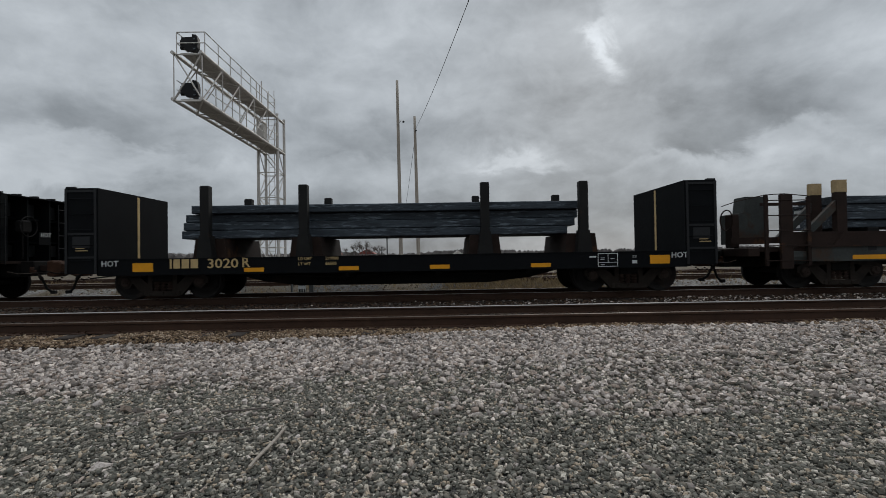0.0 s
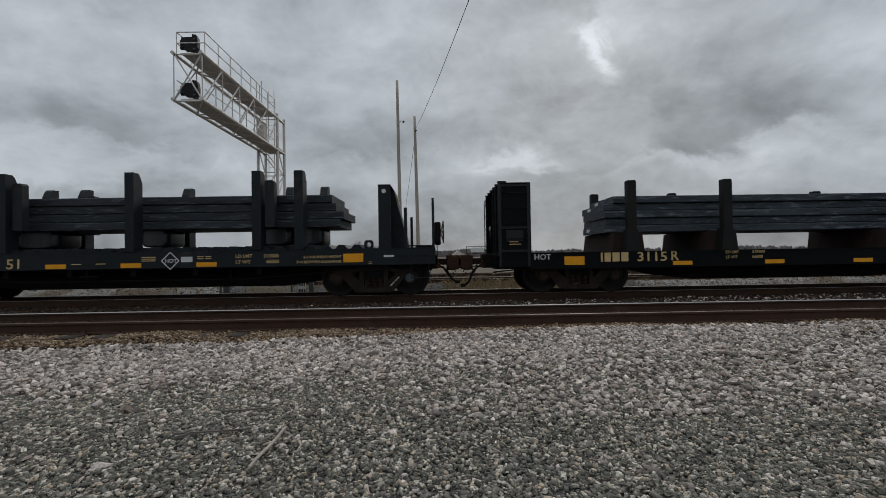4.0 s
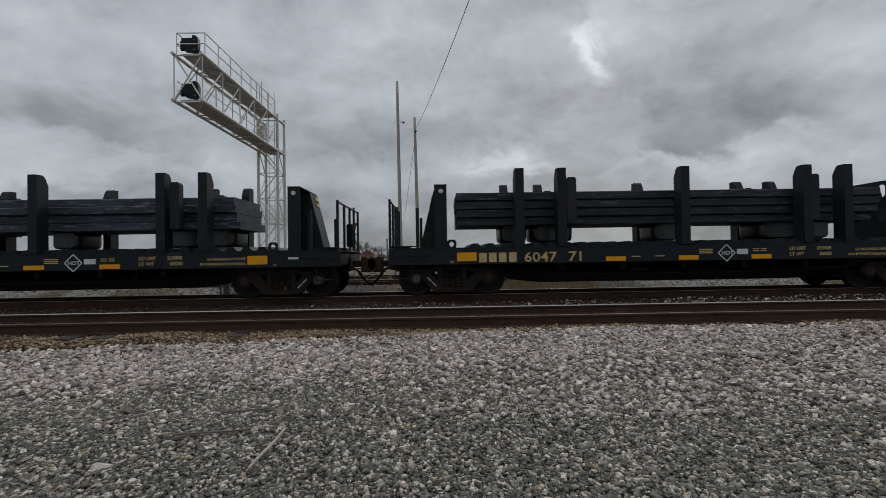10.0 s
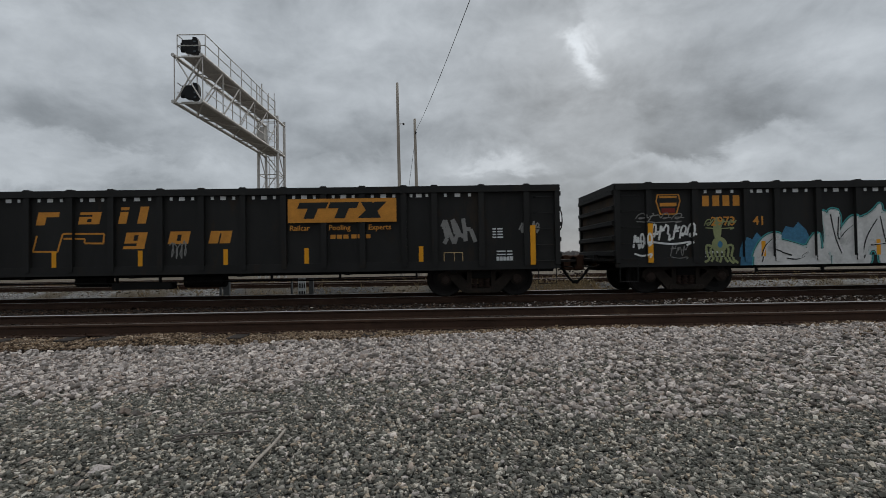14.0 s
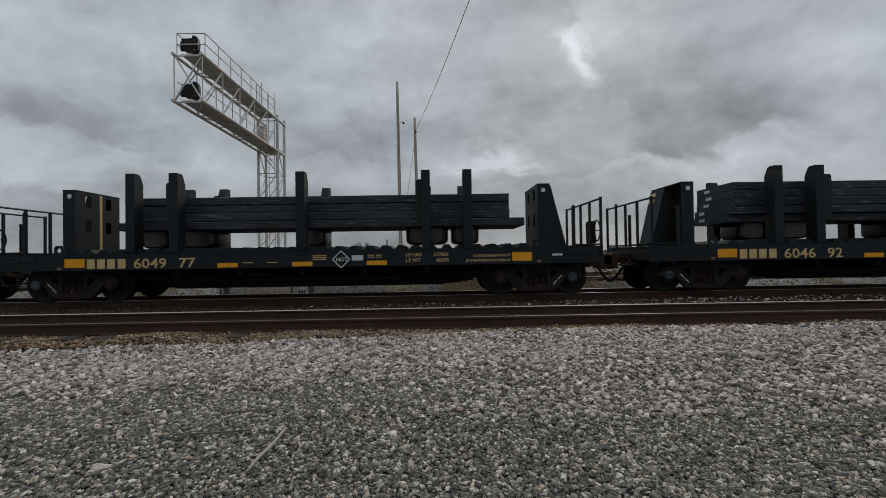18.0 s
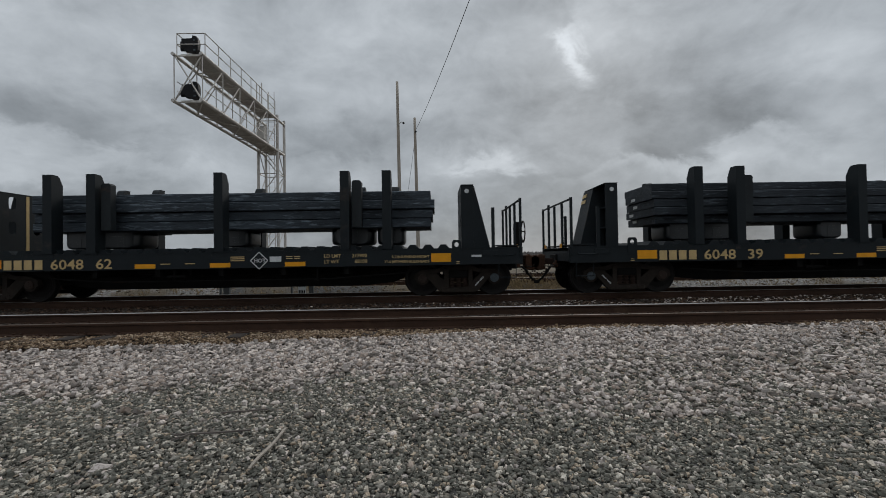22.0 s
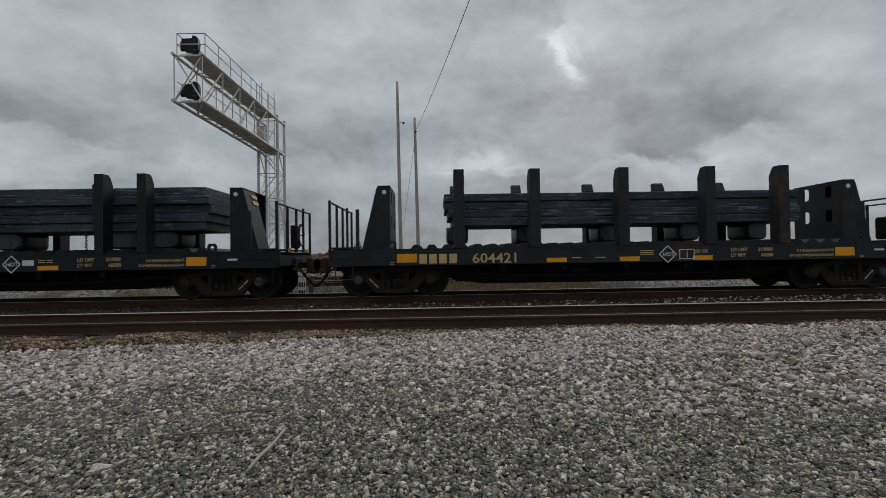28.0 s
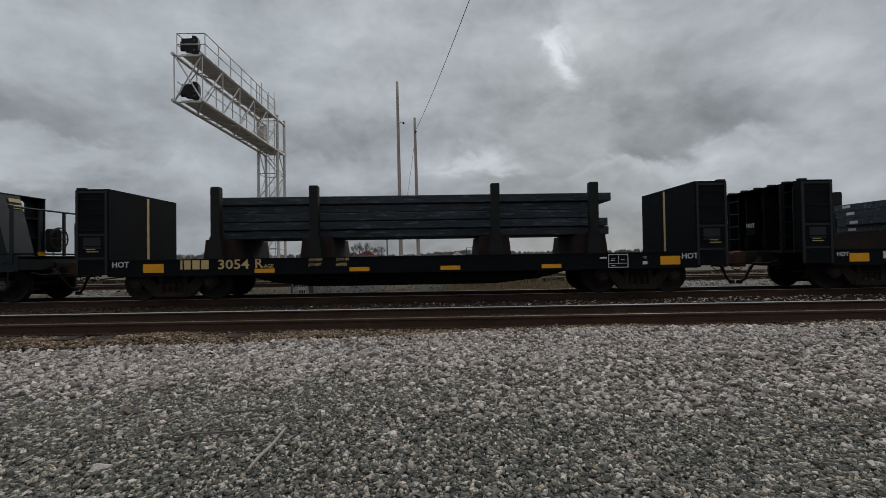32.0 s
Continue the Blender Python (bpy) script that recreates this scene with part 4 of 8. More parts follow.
def side_frame_mesh():
    """A cast side frame: top chord, two thick slanting arms, spring pocket and bearing housings."""
    s = Shape()
    y0, y1 = -0.07, 0.07
    s.prism([(-1.14, 0.42), (-0.74, 0.42), (-0.72, 0.56), (-0.34, 0.64), (0.34, 0.64), (0.72, 0.56), (0.74, 0.42), (1.14, 0.42), (1.12, 0.58), (0.95, 0.67), (0.55, 0.70), (0.30, 0.80), (-0.30, 0.80), (-0.55, 0.70), (-0.95, 0.67), (-1.12, 0.58)], y0, y1)
    for k in (-1, 1):
        a = [(k * 0.86, 0.58), (k * 0.58, 0.60), (k * 0.30, 0.34), (k * 0.28, 0.12), (k * 0.48, 0.11), (k * 0.74, 0.40)]
        s.prism(a if k < 0 else a[::-1], y0 - 0.01, y1, 0.012)
        s.box(min(k * 0.25, k * 0.37), max(k * 0.25, k * 0.37), y0 - 0.016, y1 + 0.006, 0.2, 0.72, 0.015)
        for r in (0.165, 0.14):
            h = Shape().lathe([(r - 0.05, -0.075), (r, -0.07), (r, 0.07)], 14)
            s.add([(x + k * AXLE, y, z + WHEEL_R) for x, y, z in h.v], h.f)
    s.box(-0.46, 0.46, y0 - 0.03, y1 + 0.03, 0.10, 0.225, 0.025)
    for x in (-0.30, 0.0, 0.30):
        s.box(x - 0.05, x + 0.05, y0 - 0.045, y0 - 0.02, 0.12, 0.20, 0.01)
    return s.mesh("side_frame", IRON)


def spring_mesh():
    """One coil spring."""
    prof = []
    for i in range(6):
        z = 0.235 + i * 0.040
        prof += [(0.050, z), (0.080, z + 0.008), (0.080, z + 0.022), (0.050, z + 0.030)]
    return Shape().lathe(prof, 12, "z").mesh("spring", RUST_IRON)


RUST_IRON = material("rusty_spring_steel", (0.040, 0.024, 0.018), 0.7, spread=0.4, scale=6)
SIDE_FRAME, SPRING = side_frame_mesh(), spring_mesh()
BOLSTER = Shape().box(-0.25, 0.25, -1.10, 1.10, 0.47, 0.66, 0.02).box(-0.4, 0.4, -0.45, 0.45, 0.55, 0.78, 0.03).mesh("bolster", UNDER)
def bearing_mesh(mat):
    """The round cap on an axle's end with its three bolts."""
    s = Shape().lathe([(0.0, -0.105), (0.030, -0.105), (0.034, -0.09), (0.085, -0.085), (0.11, -0.07), (0.118, 0.0)], 18)
    for i in range(3):
        a = math.pi / 2 + 2 * math.pi * i / 3
        s.rod((0.062 * math.cos(a), -0.10, 0.062 * math.sin(a)), (0.062 * math.cos(a), -0.07, 0.062 * math.sin(a)), 0.018, 6)
    return s.mesh("bearing_cap", mat)


BEARING = {m.name: bearing_mesh(m) for m in (CAP, RUSTY_CAP)}
BRAKE_BEAM = Shape().box(-0.05, 0.05, -0.8, 0.8, 0.33, 0.43, 0.01).box(-0.08, 0.08, -0.82, -0.68, 0.28, 0.5, 0.02).box(-0.08, 0.08, 0.68, 0.82, 0.28, 0.5, 0.02).mesh("brake_beam", UNDER)
STRIP = bars((0.02, 0.03, 0.03, 0.03, -0.02, 0.03, 0.03, 0.02, 0.03), 0.035, 0.009)
STRIP.v = [(x - 0.15, y, z - 0.017) for x, y, z in STRIP.v]
STRIP = STRIP.mesh("marking_strip", WHITE)


def truck(car, x, strip=0):
    t = part("truck", BOLSTER, UNDER, car, "grimy cast steel freight truck", at=pose(x, 0, 0))
    for side in (-1, 1):
        part("side_frame", SIDE_FRAME, IRON, t, at=pose(0, side * 1.0, 0))
        for sx in (-0.165, 0.0, 0.165):
            part("spring", SPRING, RUST_IRON, t, at=pose(sx, side * 1.02, 0))
        for ax in (-AXLE, AXLE):
            cap = CAP if strip and (x < 5) == (ax < 0) else RUSTY_CAP
            part("bearing_cap", BEARING[cap.name], cap, t, "round steel bearing cap" if cap is CAP else "rusty bearing cap", at=pose(ax, side * 1.03, WHEEL_R, 0, 0, 0 if side < 0 else 180))
    for ax in (-AXLE, AXLE):
        w = part("wheelset", WHEELSET, WHEEL, t, "dark steel wheels on an axle", at=pose(ax, 0, WHEEL_R))
    for ax in (-0.42, 0.42):
        part("brake_beam", BRAKE_BEAM, UNDER, t, at=pose(ax, 0, 0))
    if strip:
        part("marking_strip", STRIP, CREAM, t, "small pale marking strip", at=pose(strip * 0.53, -1.078, 0.37, 0, -45 * strip, 0))
    return t


def coupler(car, x, way, hose_drop=0.45):
    """The coupling at one end: draft box, shank, knuckle, hose and uncoupling rod; way is -1 or 1 along the track."""
    def bx(a, b):
        return (min(x + way * a, x + way * b), max(x + way * a, x + way * b))
    c = part("coupler", Shape().box(*bx(-0.3, 0.06), -0.3, 0.3, 0.66, 1.04, 0.02), UNDER, car, "rusty draft box and coupler")
    part("shank", Shape().box(*bx(0.0, 0.36), -0.09, 0.09, 0.76, 0.93, 0.02), DARK_RUST, c)
    part("knuckle", Shape().prism([(x + way * a, z) for a, z in ((0.30, 0.62), (0.52, 0.60), (0.66, 0.66), (0.72, 0.76), (0.72, 0.95), (0.62, 1.03), (0.50, 1.01), (0.42, 1.05), (0.30, 1.02))][::way], -0.19, 0.22, 0.035), RUST, c, "rusty brown coupler knuckle")
    part("lift_rod", Shape().tube([(x + way * 0.30, -1.35, 0.78), (x + way * 0.32, -1.1, 0.72), (x + way * 0.34, -0.2, 0.72), (x + way * 0.38, -0.1, 0.95)], 0.016), IRON, c)
    low = 0.74 - hose_drop
    path = [(x + way * a, b, z) for a, b, z in ((0.10, -0.32, 0.72), (0.20, -0.34, 0.70), (0.27, -0.36, 0.62), (0.34, -0.35, 0.52), (0.44, -0.33, low + 0.10), (0.54, -0.30, low + 0.02), (0.62, -0.28, low))]
    hose = Shape().tube(path, 0.032, 7)
    hose.box(*bx(0.52, 0.66), -0.35, -0.25, low - 0.04, low + 0.05, 0.015)
    hose.rod((x + way * 0.28, -0.36, 0.62), (x + way * 0.33, -0.355, 0.54), 0.045, 8)
    part("air_hose", hose, UNDER, c, "black rubber air hose")
    chain = Shape()
    for i in range(8):
        u = i / 7
        cx, cz = x + way * (0.16 + 0.44 * u), 0.70 - 0.20 * math.sin(math.pi * u * 0.9)
        chain.box(*sorted((cx, cx + way * 0.035)), 0.02 - 0.01 * (i % 2), 0.05 + 0.01 * (i % 2), cz - 0.02, cz + 0.02)
    part("chain", chain, DARK_RUST, c, "slack rusty chain")
    part("angle_cock", Shape().box(*bx(0.0, 0.14), -0.38, -0.28, 0.68, 0.80, 0.02).box(*bx(0.04, 0.08), -0.42, -0.30, 0.80, 0.88, 0.01), RUST, c)


def writing(car, mesh, x, z, y=-1.497, name="lettering", label=""):
    part(name, mesh, None, car, label, at=pose(x, y, z))


def plate_on(car, name, x0, x1, z0, z1, mat, y=-1.49, label="", thick=0.004):
    part(name, Shape().box(x0, x1, y - thick, y + 0.002, z0, z1), mat, car, label)


BARS = {}


def shared_bars(widths, height, gap, mat):
    key = (tuple(widths), height, gap, mat.name)
    if key not in BARS:
        BARS[key] = bars(widths, height, gap).mesh("marking", mat)
    return BARS[key]


# ---------------------------------------------------------------- flat cars with end frames and paired stakes
def stake_mesh(mat, w, top, depth=0.36, foot=1.20):
    """An upright post with its top sloped to the load."""
    s = Shape()
    y0 = -1.49
    out = [(y0, foot), (y0 + depth, foot), (y0 + depth, top - 0.24), (y0 + depth * 0.72, top - 0.05), (y0 + depth * 0.55, top), (y0, top)]
    s.prism_x(out, -w / 2, w / 2)
    s.box(-w / 2 - 0.05, w / 2 + 0.05, y0 - 0.012, y0 + depth + 0.04, foot - 0.02, foot + 0.03)
    return s.mesh("stake", mat)


def saddle_mesh(w, top, mat, deck=1.22):
    """A cross bearer for the load: a barrel with rounded ends and lower corners on three feet."""
    s = Shape()
    low = deck + 0.13
    rings = []
    for y, k in ((-0.49, 0.70), (-0.46, 0.84), (-0.40, 0.94), (-0.30, 1.0), (0.30, 1.0), (0.40, 0.94), (0.46, 0.84), (0.49, 0.70)):
        ring = [(-w / 2 * k, y, top), (-w / 2 * k, y, top - 0.10)]
        for i in range(1, 12):
            a = math.pi * i / 12
            c, q = math.cos(a), math.sin(a)
            ring.append((-w / 2 * k * math.copysign(abs(c) ** 0.35, c), y, top - 0.10 - (top - 0.10 - low) * q ** 0.28 * (0.55 + 0.45 * k)))
        rings.append(ring + [(w / 2 * k, y, top - 0.10), (w / 2 * k, y, top)])
    n = len(rings[0])
    f = [tuple(range(n)), tuple(reversed(range(7 * n, 8 * n)))]
    for r in range(7):
        f += [(r * n + i, (r + 1) * n + i, (r + 1) * n + (i + 1) % n, r * n + (i + 1) % n) for i in range(n)]
    s.add([p for ring in rings for p in ring], f)
    s.box(-0.11, 0.11, -0.42, 0.42, deck - 0.02, low + 0.12)
    for i in range(5):
        s.box(-0.13 * w, 0.13 * w, -0.505, -0.485, low + 0.06 + i * 0.07, low + 0.095 + i * 0.07)
    me = s.mesh("saddle", mat)
    me.polygons.foreach_set("use_smooth", [2 <= i < 2 + 7 * n for i in range(len(me.polygons))])
    return me


def end_frame(car, x, way, mat, stripe, box, top=2.88, deck=1.19):
    """The upright frame at a car's end: pierced plate, side flanges, cap and a sloping box over the half from box on; x is the inner face, way points outward."""
    d = 0.32
    lo, hi = sorted((x, x + way * 0.03))
    b = part("bulkhead", Shape().box(lo, hi, -0.82, -0.50, deck, top), mat, car, "tall steel bulkhead with slots")
    plates = Shape()
    for y0, y1 in ((-0.28, 0.28), (0.50, 0.82)):
        plates.box(lo, hi, y0, y1, deck, top)
    for y0, y1 in ((-0.50, -0.28), (0.28, 0.50)):
        for z0, z1 in ((deck, 1.80), (2.14, 2.46), (2.80, top)):
            plates.box(lo, hi, y0, y1, z0, z1)
        for z0, z1 in ((1.80, 2.14), (2.46, 2.80)):
            for ya, k in ((y0, 1), (y1, -1)):
                for za, q in ((z0, 1), (z1, -1)):
                    plates.prism_x([(ya, za), (ya + k * 0.075, za), (ya + k * 0.022, za + q * 0.022), (ya, za + q * 0.075)], lo, hi)
    part("plate", plates, mat, b)
    xa, xb = sorted((x - way * 0.002, x + way * d))
    for y in (-0.85, 0.82):
        part("flange", Shape().box(xa, xb, y, y + 0.03, deck, top, 0.006), mat, b)
    part("cap", Shape().box(*sorted((x - way * 0.006, x + way * (d + 0.006))), -0.856, 0.856, top, top + 0.022), mat, b)
    near = box < 0
    y0, y1 = (-0.849, -0.03) if near else (0.03, 0.849)
    for y in (y0 + (0.004 if near else 0), y1 - 0.034):
        pts = [(x + way * 0.05, deck), (x + way * 0.74, deck), (x + way * (d + 0.01), top - 0.03), (x + way * 0.05, top - 0.03)]
        part("gusset", Shape().prism(pts if way > 0 else pts[::-1], y, y + 0.03), mat, b)
    slope = [(x + way * d, top - 0.02), (x + way * (d + 0.025), top - 0.02), (x + way * 0.755, deck), (x + way * 0.73, deck)]
    part("slope_plate", Shape().prism(slope if way < 0 else slope[::-1], y0, y1), mat, b)
    for z in (2.72, 2.55):
        u = x + way * (d + 0.41 * (top - z) / (top - deck))
        ya = y0 + (0.42 if near else 0.40)
        part("stencil", Shape().prism([(u + way * 0.024, z + 0.05), (u + way * 0.034, z + 0.05), (u + way * 0.060, z - 0.05), (u + way * 0.050, z - 0.05)], ya, ya + 0.36), CREAM, b, "pale stencilled marking")
    for z in (1.75, 2.3):
        part("rib", Shape().box(*sorted((x + way * 0.03, x + way * 0.18)), -0.82, 0.82, z - 0.02, z + 0.02), mat, b)
    if stripe:
        part("stripe", Shape().box(*sorted((x - way * 0.006, x)), 0.03, 0.13, deck + 0.02, top - 0.02), CREAM, b, "pale yellow stripe")
    part("badge", Shape().rod((x + way * 0.15, -0.856, top - 0.15), (x + way * 0.15, -0.85, top - 0.15), 0.058, 14), WHITE, b, "round white spot")


def platform_rails(car, x, way, mat, wheel, sheets):
    """Guard rails round the platform at a car's end; x is the end of the side sill."""
    g = part("guard_rail", Shape().rod((x, -1.50, 2.41), (x, 1.52, 2.41), 0.026, 6), mat, car, "dark steel guard rail")
    for y, top in ((-1.50, 2.45), (-0.66, 2.39), (0.12, 2.39), (0.80, 2.50), (1.52, 2.45)):
        part("rail_post", Shape().box(x - 0.03, x + 0.03, y - 0.03, y + 0.03, 1.0, top, 0.006), mat, g)
    for y in (-1.47, 1.47):
        part("side_post", Shape().box(x - way * 0.68 - 0.04, x - way * 0.68 + 0.04, y - 0.03, y + 0.03, 0.95, 2.22), mat, g)
        part("step", Shape().box(*sorted((x - way * 0.65, x - way * 0.02)), y - 0.02, y + 0.02, 1.255, 1.285), mat, g)
        part("sill_step", Shape().tube([(x - way * 0.55, y, 0.82), (x - way * 0.55, y, 0.48), (x - way * 0.12, y, 0.48), (x - way * 0.12, y, 0.82)], 0.018), mat, g)
        part("grab_iron", Shape().tube([(x - way * 0.62, y * 1.015, 1.06), (x - way * 0.62, y * 1.045, 1.03), (x - way * 0.16, y * 1.045, 1.03), (x - way * 0.16, y * 1.015, 1.06)], 0.012, 5), mat, g)
    part("foot_board", Shape().box(*sorted((x - way * 0.45, x + way * 0.02)), -1.42, 1.42, 1.24, 1.27), UNDER, g)
    if sheets:
        for y in (-0.80, 0.95):
            part("reflector", Shape().box(*sorted((x + way * 0.05, x + way * 0.056)), y, y + 0.22, 1.20, 1.31), YELLOW, g, "small yellow reflective sheet")
    if wheel:
        b = part("brake_stand", Shape().box(*sorted((x + way * 0.03, x + way * 0.20)), -0.55, -0.20, 1.30, 1.92, 0.03), UNDER, car, "black hand brake housing")
        w = Shape()
        ring = [(x + way * 0.27, -0.38 + 0.29 * math.cos(2 * math.pi * i / 16), 1.66 + 0.29 * math.sin(2 * math.pi * i / 16)) for i in range(17)]
        w.tube(ring, 0.02, 5)
        for i in range(0, 16, 4):
            w.rod((x + way * 0.20, -0.38, 1.66), ring[i], 0.015, 5)
        part("brake_wheel", w, IRON, b)
        part("brake_chain", Shape().rod((x + way * 0.10, -0.38, 0.85), (x + way * 0.10, -0.38, 1.32), 0.012, 5), IRON, b)


def deck_mesh(x0, x1, mat):
    """A corrugated steel deck: low troughs from side to side."""
    prof, x = [(x0, 1.14)], x0
    while x < x1 - 0.39:
        prof += [(x + 0.02, 1.215), (x + 0.11, 1.325), (x + 0.24, 1.325), (x + 0.34, 1.215)]
        x += 0.387
    prof += [(x1, 1.17), (x1, 1.10), (x0, 1.10)]
    s = Shape()
    n = len(prof)
    s.add([(a, -1.36, z) for a, z in prof] + [(a, 1.36, z) for a, z in prof], [tuple(range(n)), tuple(reversed(range(n, 2 * n)))] + [(i, n + i, n + (i + 1) % n, (i + 1) % n) for i in range(n)])
    return s.mesh("deck", mat)


C_STAKES = (1.59, 2.65, 5.76, 8.87, 9.91)
E_STAKES = (1.56, 3.46, 5.69, 7.88, 9.75)


def slab_flat(mat, stakes, stripe, name_label, wheel_end, box_side, inner=(2.93, 9.15)):
    """A steel slab car, its zero at the left edge of the left yellow sheet, rail height zero."""
    car = tagged(new("flat_car"), name_label, "railway car", "cars of the freight train")
    x0, x1 = -1.70, 13.28
    for side in (-1, 1):
        y0, y1 = sorted((side * 1.49, side * 1.36))
        s = part("side_sill", Shape().box(x0, x1, y0, y1, 0.81, 1.21, 0.012), mat, car, "dark painted side sill")
        part("sill_flange", Shape().box(x0, x1, y0 - 0.012 if side < 0 else y0, y1 if side < 0 else y1 + 0.012, 1.205, 1.225), mat, s)
    part("centre_sill", Shape().prism([(x0 + 0.1, 0.62), (1.0, 0.60), (1.5, 0.36), (2.3, 0.27), (9.2, 0.27), (10.0, 0.36), (10.6, 0.60), (x1 - 0.1, 0.62), (x1 - 0.1, 1.1), (x0 + 0.1, 1.1)], -0.38, 0.38), UNDER, car, "black deep centre sill")
    part("deck", deck_mesh(x0 + 2.0, x1 - 1.75, mat), mat, car, "corrugated steel deck")
    for a, b in ((x0, x0 + 2.0), (x1 - 1.75, x1)):
        part("end_deck", Shape().box(a, b, -1.36, 1.36, 1.12, 1.19), mat, car)
    for x in (2.65, 4.2, 5.76, 7.3, 8.87):
        part("cross_bearer", Shape().prism([(x - 0.06, 0.62), (x + 0.06, 0.62), (x + 0.06, 1.1), (x - 0.06, 1.1)], -1.36, 1.36), UNDER, car)
    for x in (x0, x1 - 0.12):
        part("end_sill", Shape().box(x, x + 0.12, -1.36, 1.36, 0.84, 1.20, 0.01), mat, car)
    wide = (2.65, 8.87) if stakes is C_STAKES else ()
    st = stake_mesh(mat, 0.22 if stakes is C_STAKES else 0.26, 3.185)
    for x in stakes:
        for side in (0, 180):
            part("stake", st, mat, car, "upright painted steel stake", at=pose(x, 0, 0, 0, 0, side))
        part("saddle", SADDLES[(0.60 if stakes is E_STAKES else 1.15 if x in wide else 0.75, mat.name)], mat, car, "curved cross bearer under the load", at=pose(x, 0, 0))
        for side in (-1, 1):
            part("stake_pocket", Shape().box(x - 0.17, x + 0.17, side * 1.491 - 0.004, side * 1.491 + 0.004, 1.10, 1.20, 0.004), mat, car)
    if stakes is C_STAKES:
        ip = Shape().box(-0.12, 0.12, -1.36, -1.16, 1.80, 2.92).prism([(-0.12, 2.92), (0.12, 2.92), (0.08, 2.97), (-0.08, 2.97)], -1.36, -1.16).mesh("inner_post", WORN_NAVY)
        for x in inner:
            for side in (0, 180):
                part("inner_post", ip, WORN_NAVY, car, "worn inner post", at=pose(x if side == 0 else 2 * x - x, 0, 0, 0, 0, side))
            ch = Shape()
            for i in range(9):
                ch.box(-0.02 + 0.008 * (i % 2), 0.02 + 0.008 * (i % 2), -1.40, -1.37, 1.26 + i * 0.055, 1.30 + i * 0.055)
            part("chain", ch, IRON, car, "hanging steel chain", at=pose(x - 0.25, 0, 0))
    for x in (-0.24, 11.52):
        lug = Shape().box(x, x + 0.06, -1.505, -1.47, 1.0, 1.37).box(x + 0.17, x + 0.23, -1.505, -1.47, 1.0, 1.37).box(x + 0.06, x + 0.17, -1.505, -1.47, 1.0, 1.25)
        lug.prism([(x, 1.37), (x + 0.23, 1.37), (x + 0.19, 1.425), (x + 0.04, 1.425)], -1.505, -1.47)
        for a, k in ((x + 0.06, 1), (x + 0.17, -1)):
            for z, q in ((1.25, 1), (1.37, -1)):
                lug.prism([(a, z), (a + k * 0.04, z), (a, z + q * 0.04)][::k * q], -1.504, -1.471)
        part("lifting_lug", lug, mat, car, "steel lug with a hole")
    end_frame(car, -0.22, -1, mat, stripe, 1 if stakes is C_STAKES else -1)
    end_frame(car, 11.80, 1, mat, False, box_side)
    sheets = box_side < 0
    platform_rails(car, x0 + 0.05, -1, mat, wheel_end < 0, sheets)
    platform_rails(car, x1 - 0.05, 1, mat, wheel_end > 0, sheets)
    truck(car, -0.11, -1)
    truck(car, 11.69, 1)
    coupler(car, x0, -1)
    coupler(car, x1, 1)
    part("brake_cylinder", Shape().rod((3.4, -0.75, 0.82), (4.1, -0.75, 0.82), 0.16, 12), UNDER, car)
    part("air_tank", Shape().rod((6.6, 0.7, 0.82), (7.8, 0.7, 0.82), 0.2, 12), UNDER, car)
    part("brake_pipe", Shape().tube([(x0 + 0.2, -0.5, 0.74), (1.8, -0.6, 0.7), (3.0, -0.55, 0.6), (9.0, -0.55, 0.6), (10.0, -0.6, 0.7), (x1 - 0.2, -0.5, 0.74)], 0.022), UNDER, car)
    for x, way in ((x0 + 0.62, 1), (x1 - 1.0, 1)):
        part("sill_panel", Shape().box(x, x + 0.40, -1.507, -1.49, 1.02, 1.16, 0.012).box(x + 0.03, x + 0.37, -1.511, -1.50, 1.045, 1.06), mat, car, "raised plate on the sill")
    part("brake_rigging", Shape().tube([(1.3, -1.15, 0.62), (3.0, -1.2, 0.50), (8.4, -1.2, 0.50), (10.4, -1.15, 0.62)], 0.02).box(4.55, 4.60, -1.30, -1.26, 0.55, 0.84).box(4.95, 4.98, -1.30, -1.27, 0.66, 0.84).box(8.1, 8.14, -1.25, -1.2, 0.46, 0.84).rod((4.4, -1.28, 0.62), (4.85, -1.28, 0.62), 0.035, 8), UNDER, car)
    # markings that all these cars share
    for x in (0.0, 11.0):
        plate_on(car, "reflector", x, x + 0.49, 0.885, 1.10, YELLOW, label="yellow reflective sheet")
    for x in (3.72, 5.55, 7.39):
        plate_on(car, "reflector", x, x + 0.50, 0.835, 0.945, YELLOW, label="yellow reflective sheet")
    if stakes is E_STAKES:
        fr = Shape()
        for a, b, lo, hi in ((7.05, 7.43, 0.86, 0.876), (7.05, 7.43, 1.094, 1.11), (7.05, 7.066, 0.86, 1.11), (7.414, 7.43, 0.86, 1.11), (7.24, 7.252, 0.86, 1.11)):
            fr.box(a, b, -1.496, -1.49, lo, hi)
        part("test_panel", fr, WHITE, car, "white outlined panel")
    else:
        plate_on(car, "number_board", 7.02, 7.30, 0.955, 1.085, WHITE, label="small white plate")
    plate_on(car, "number_board", 12.0, 12.25, 1.00, 1.05, WHITE)
    d = Shape()
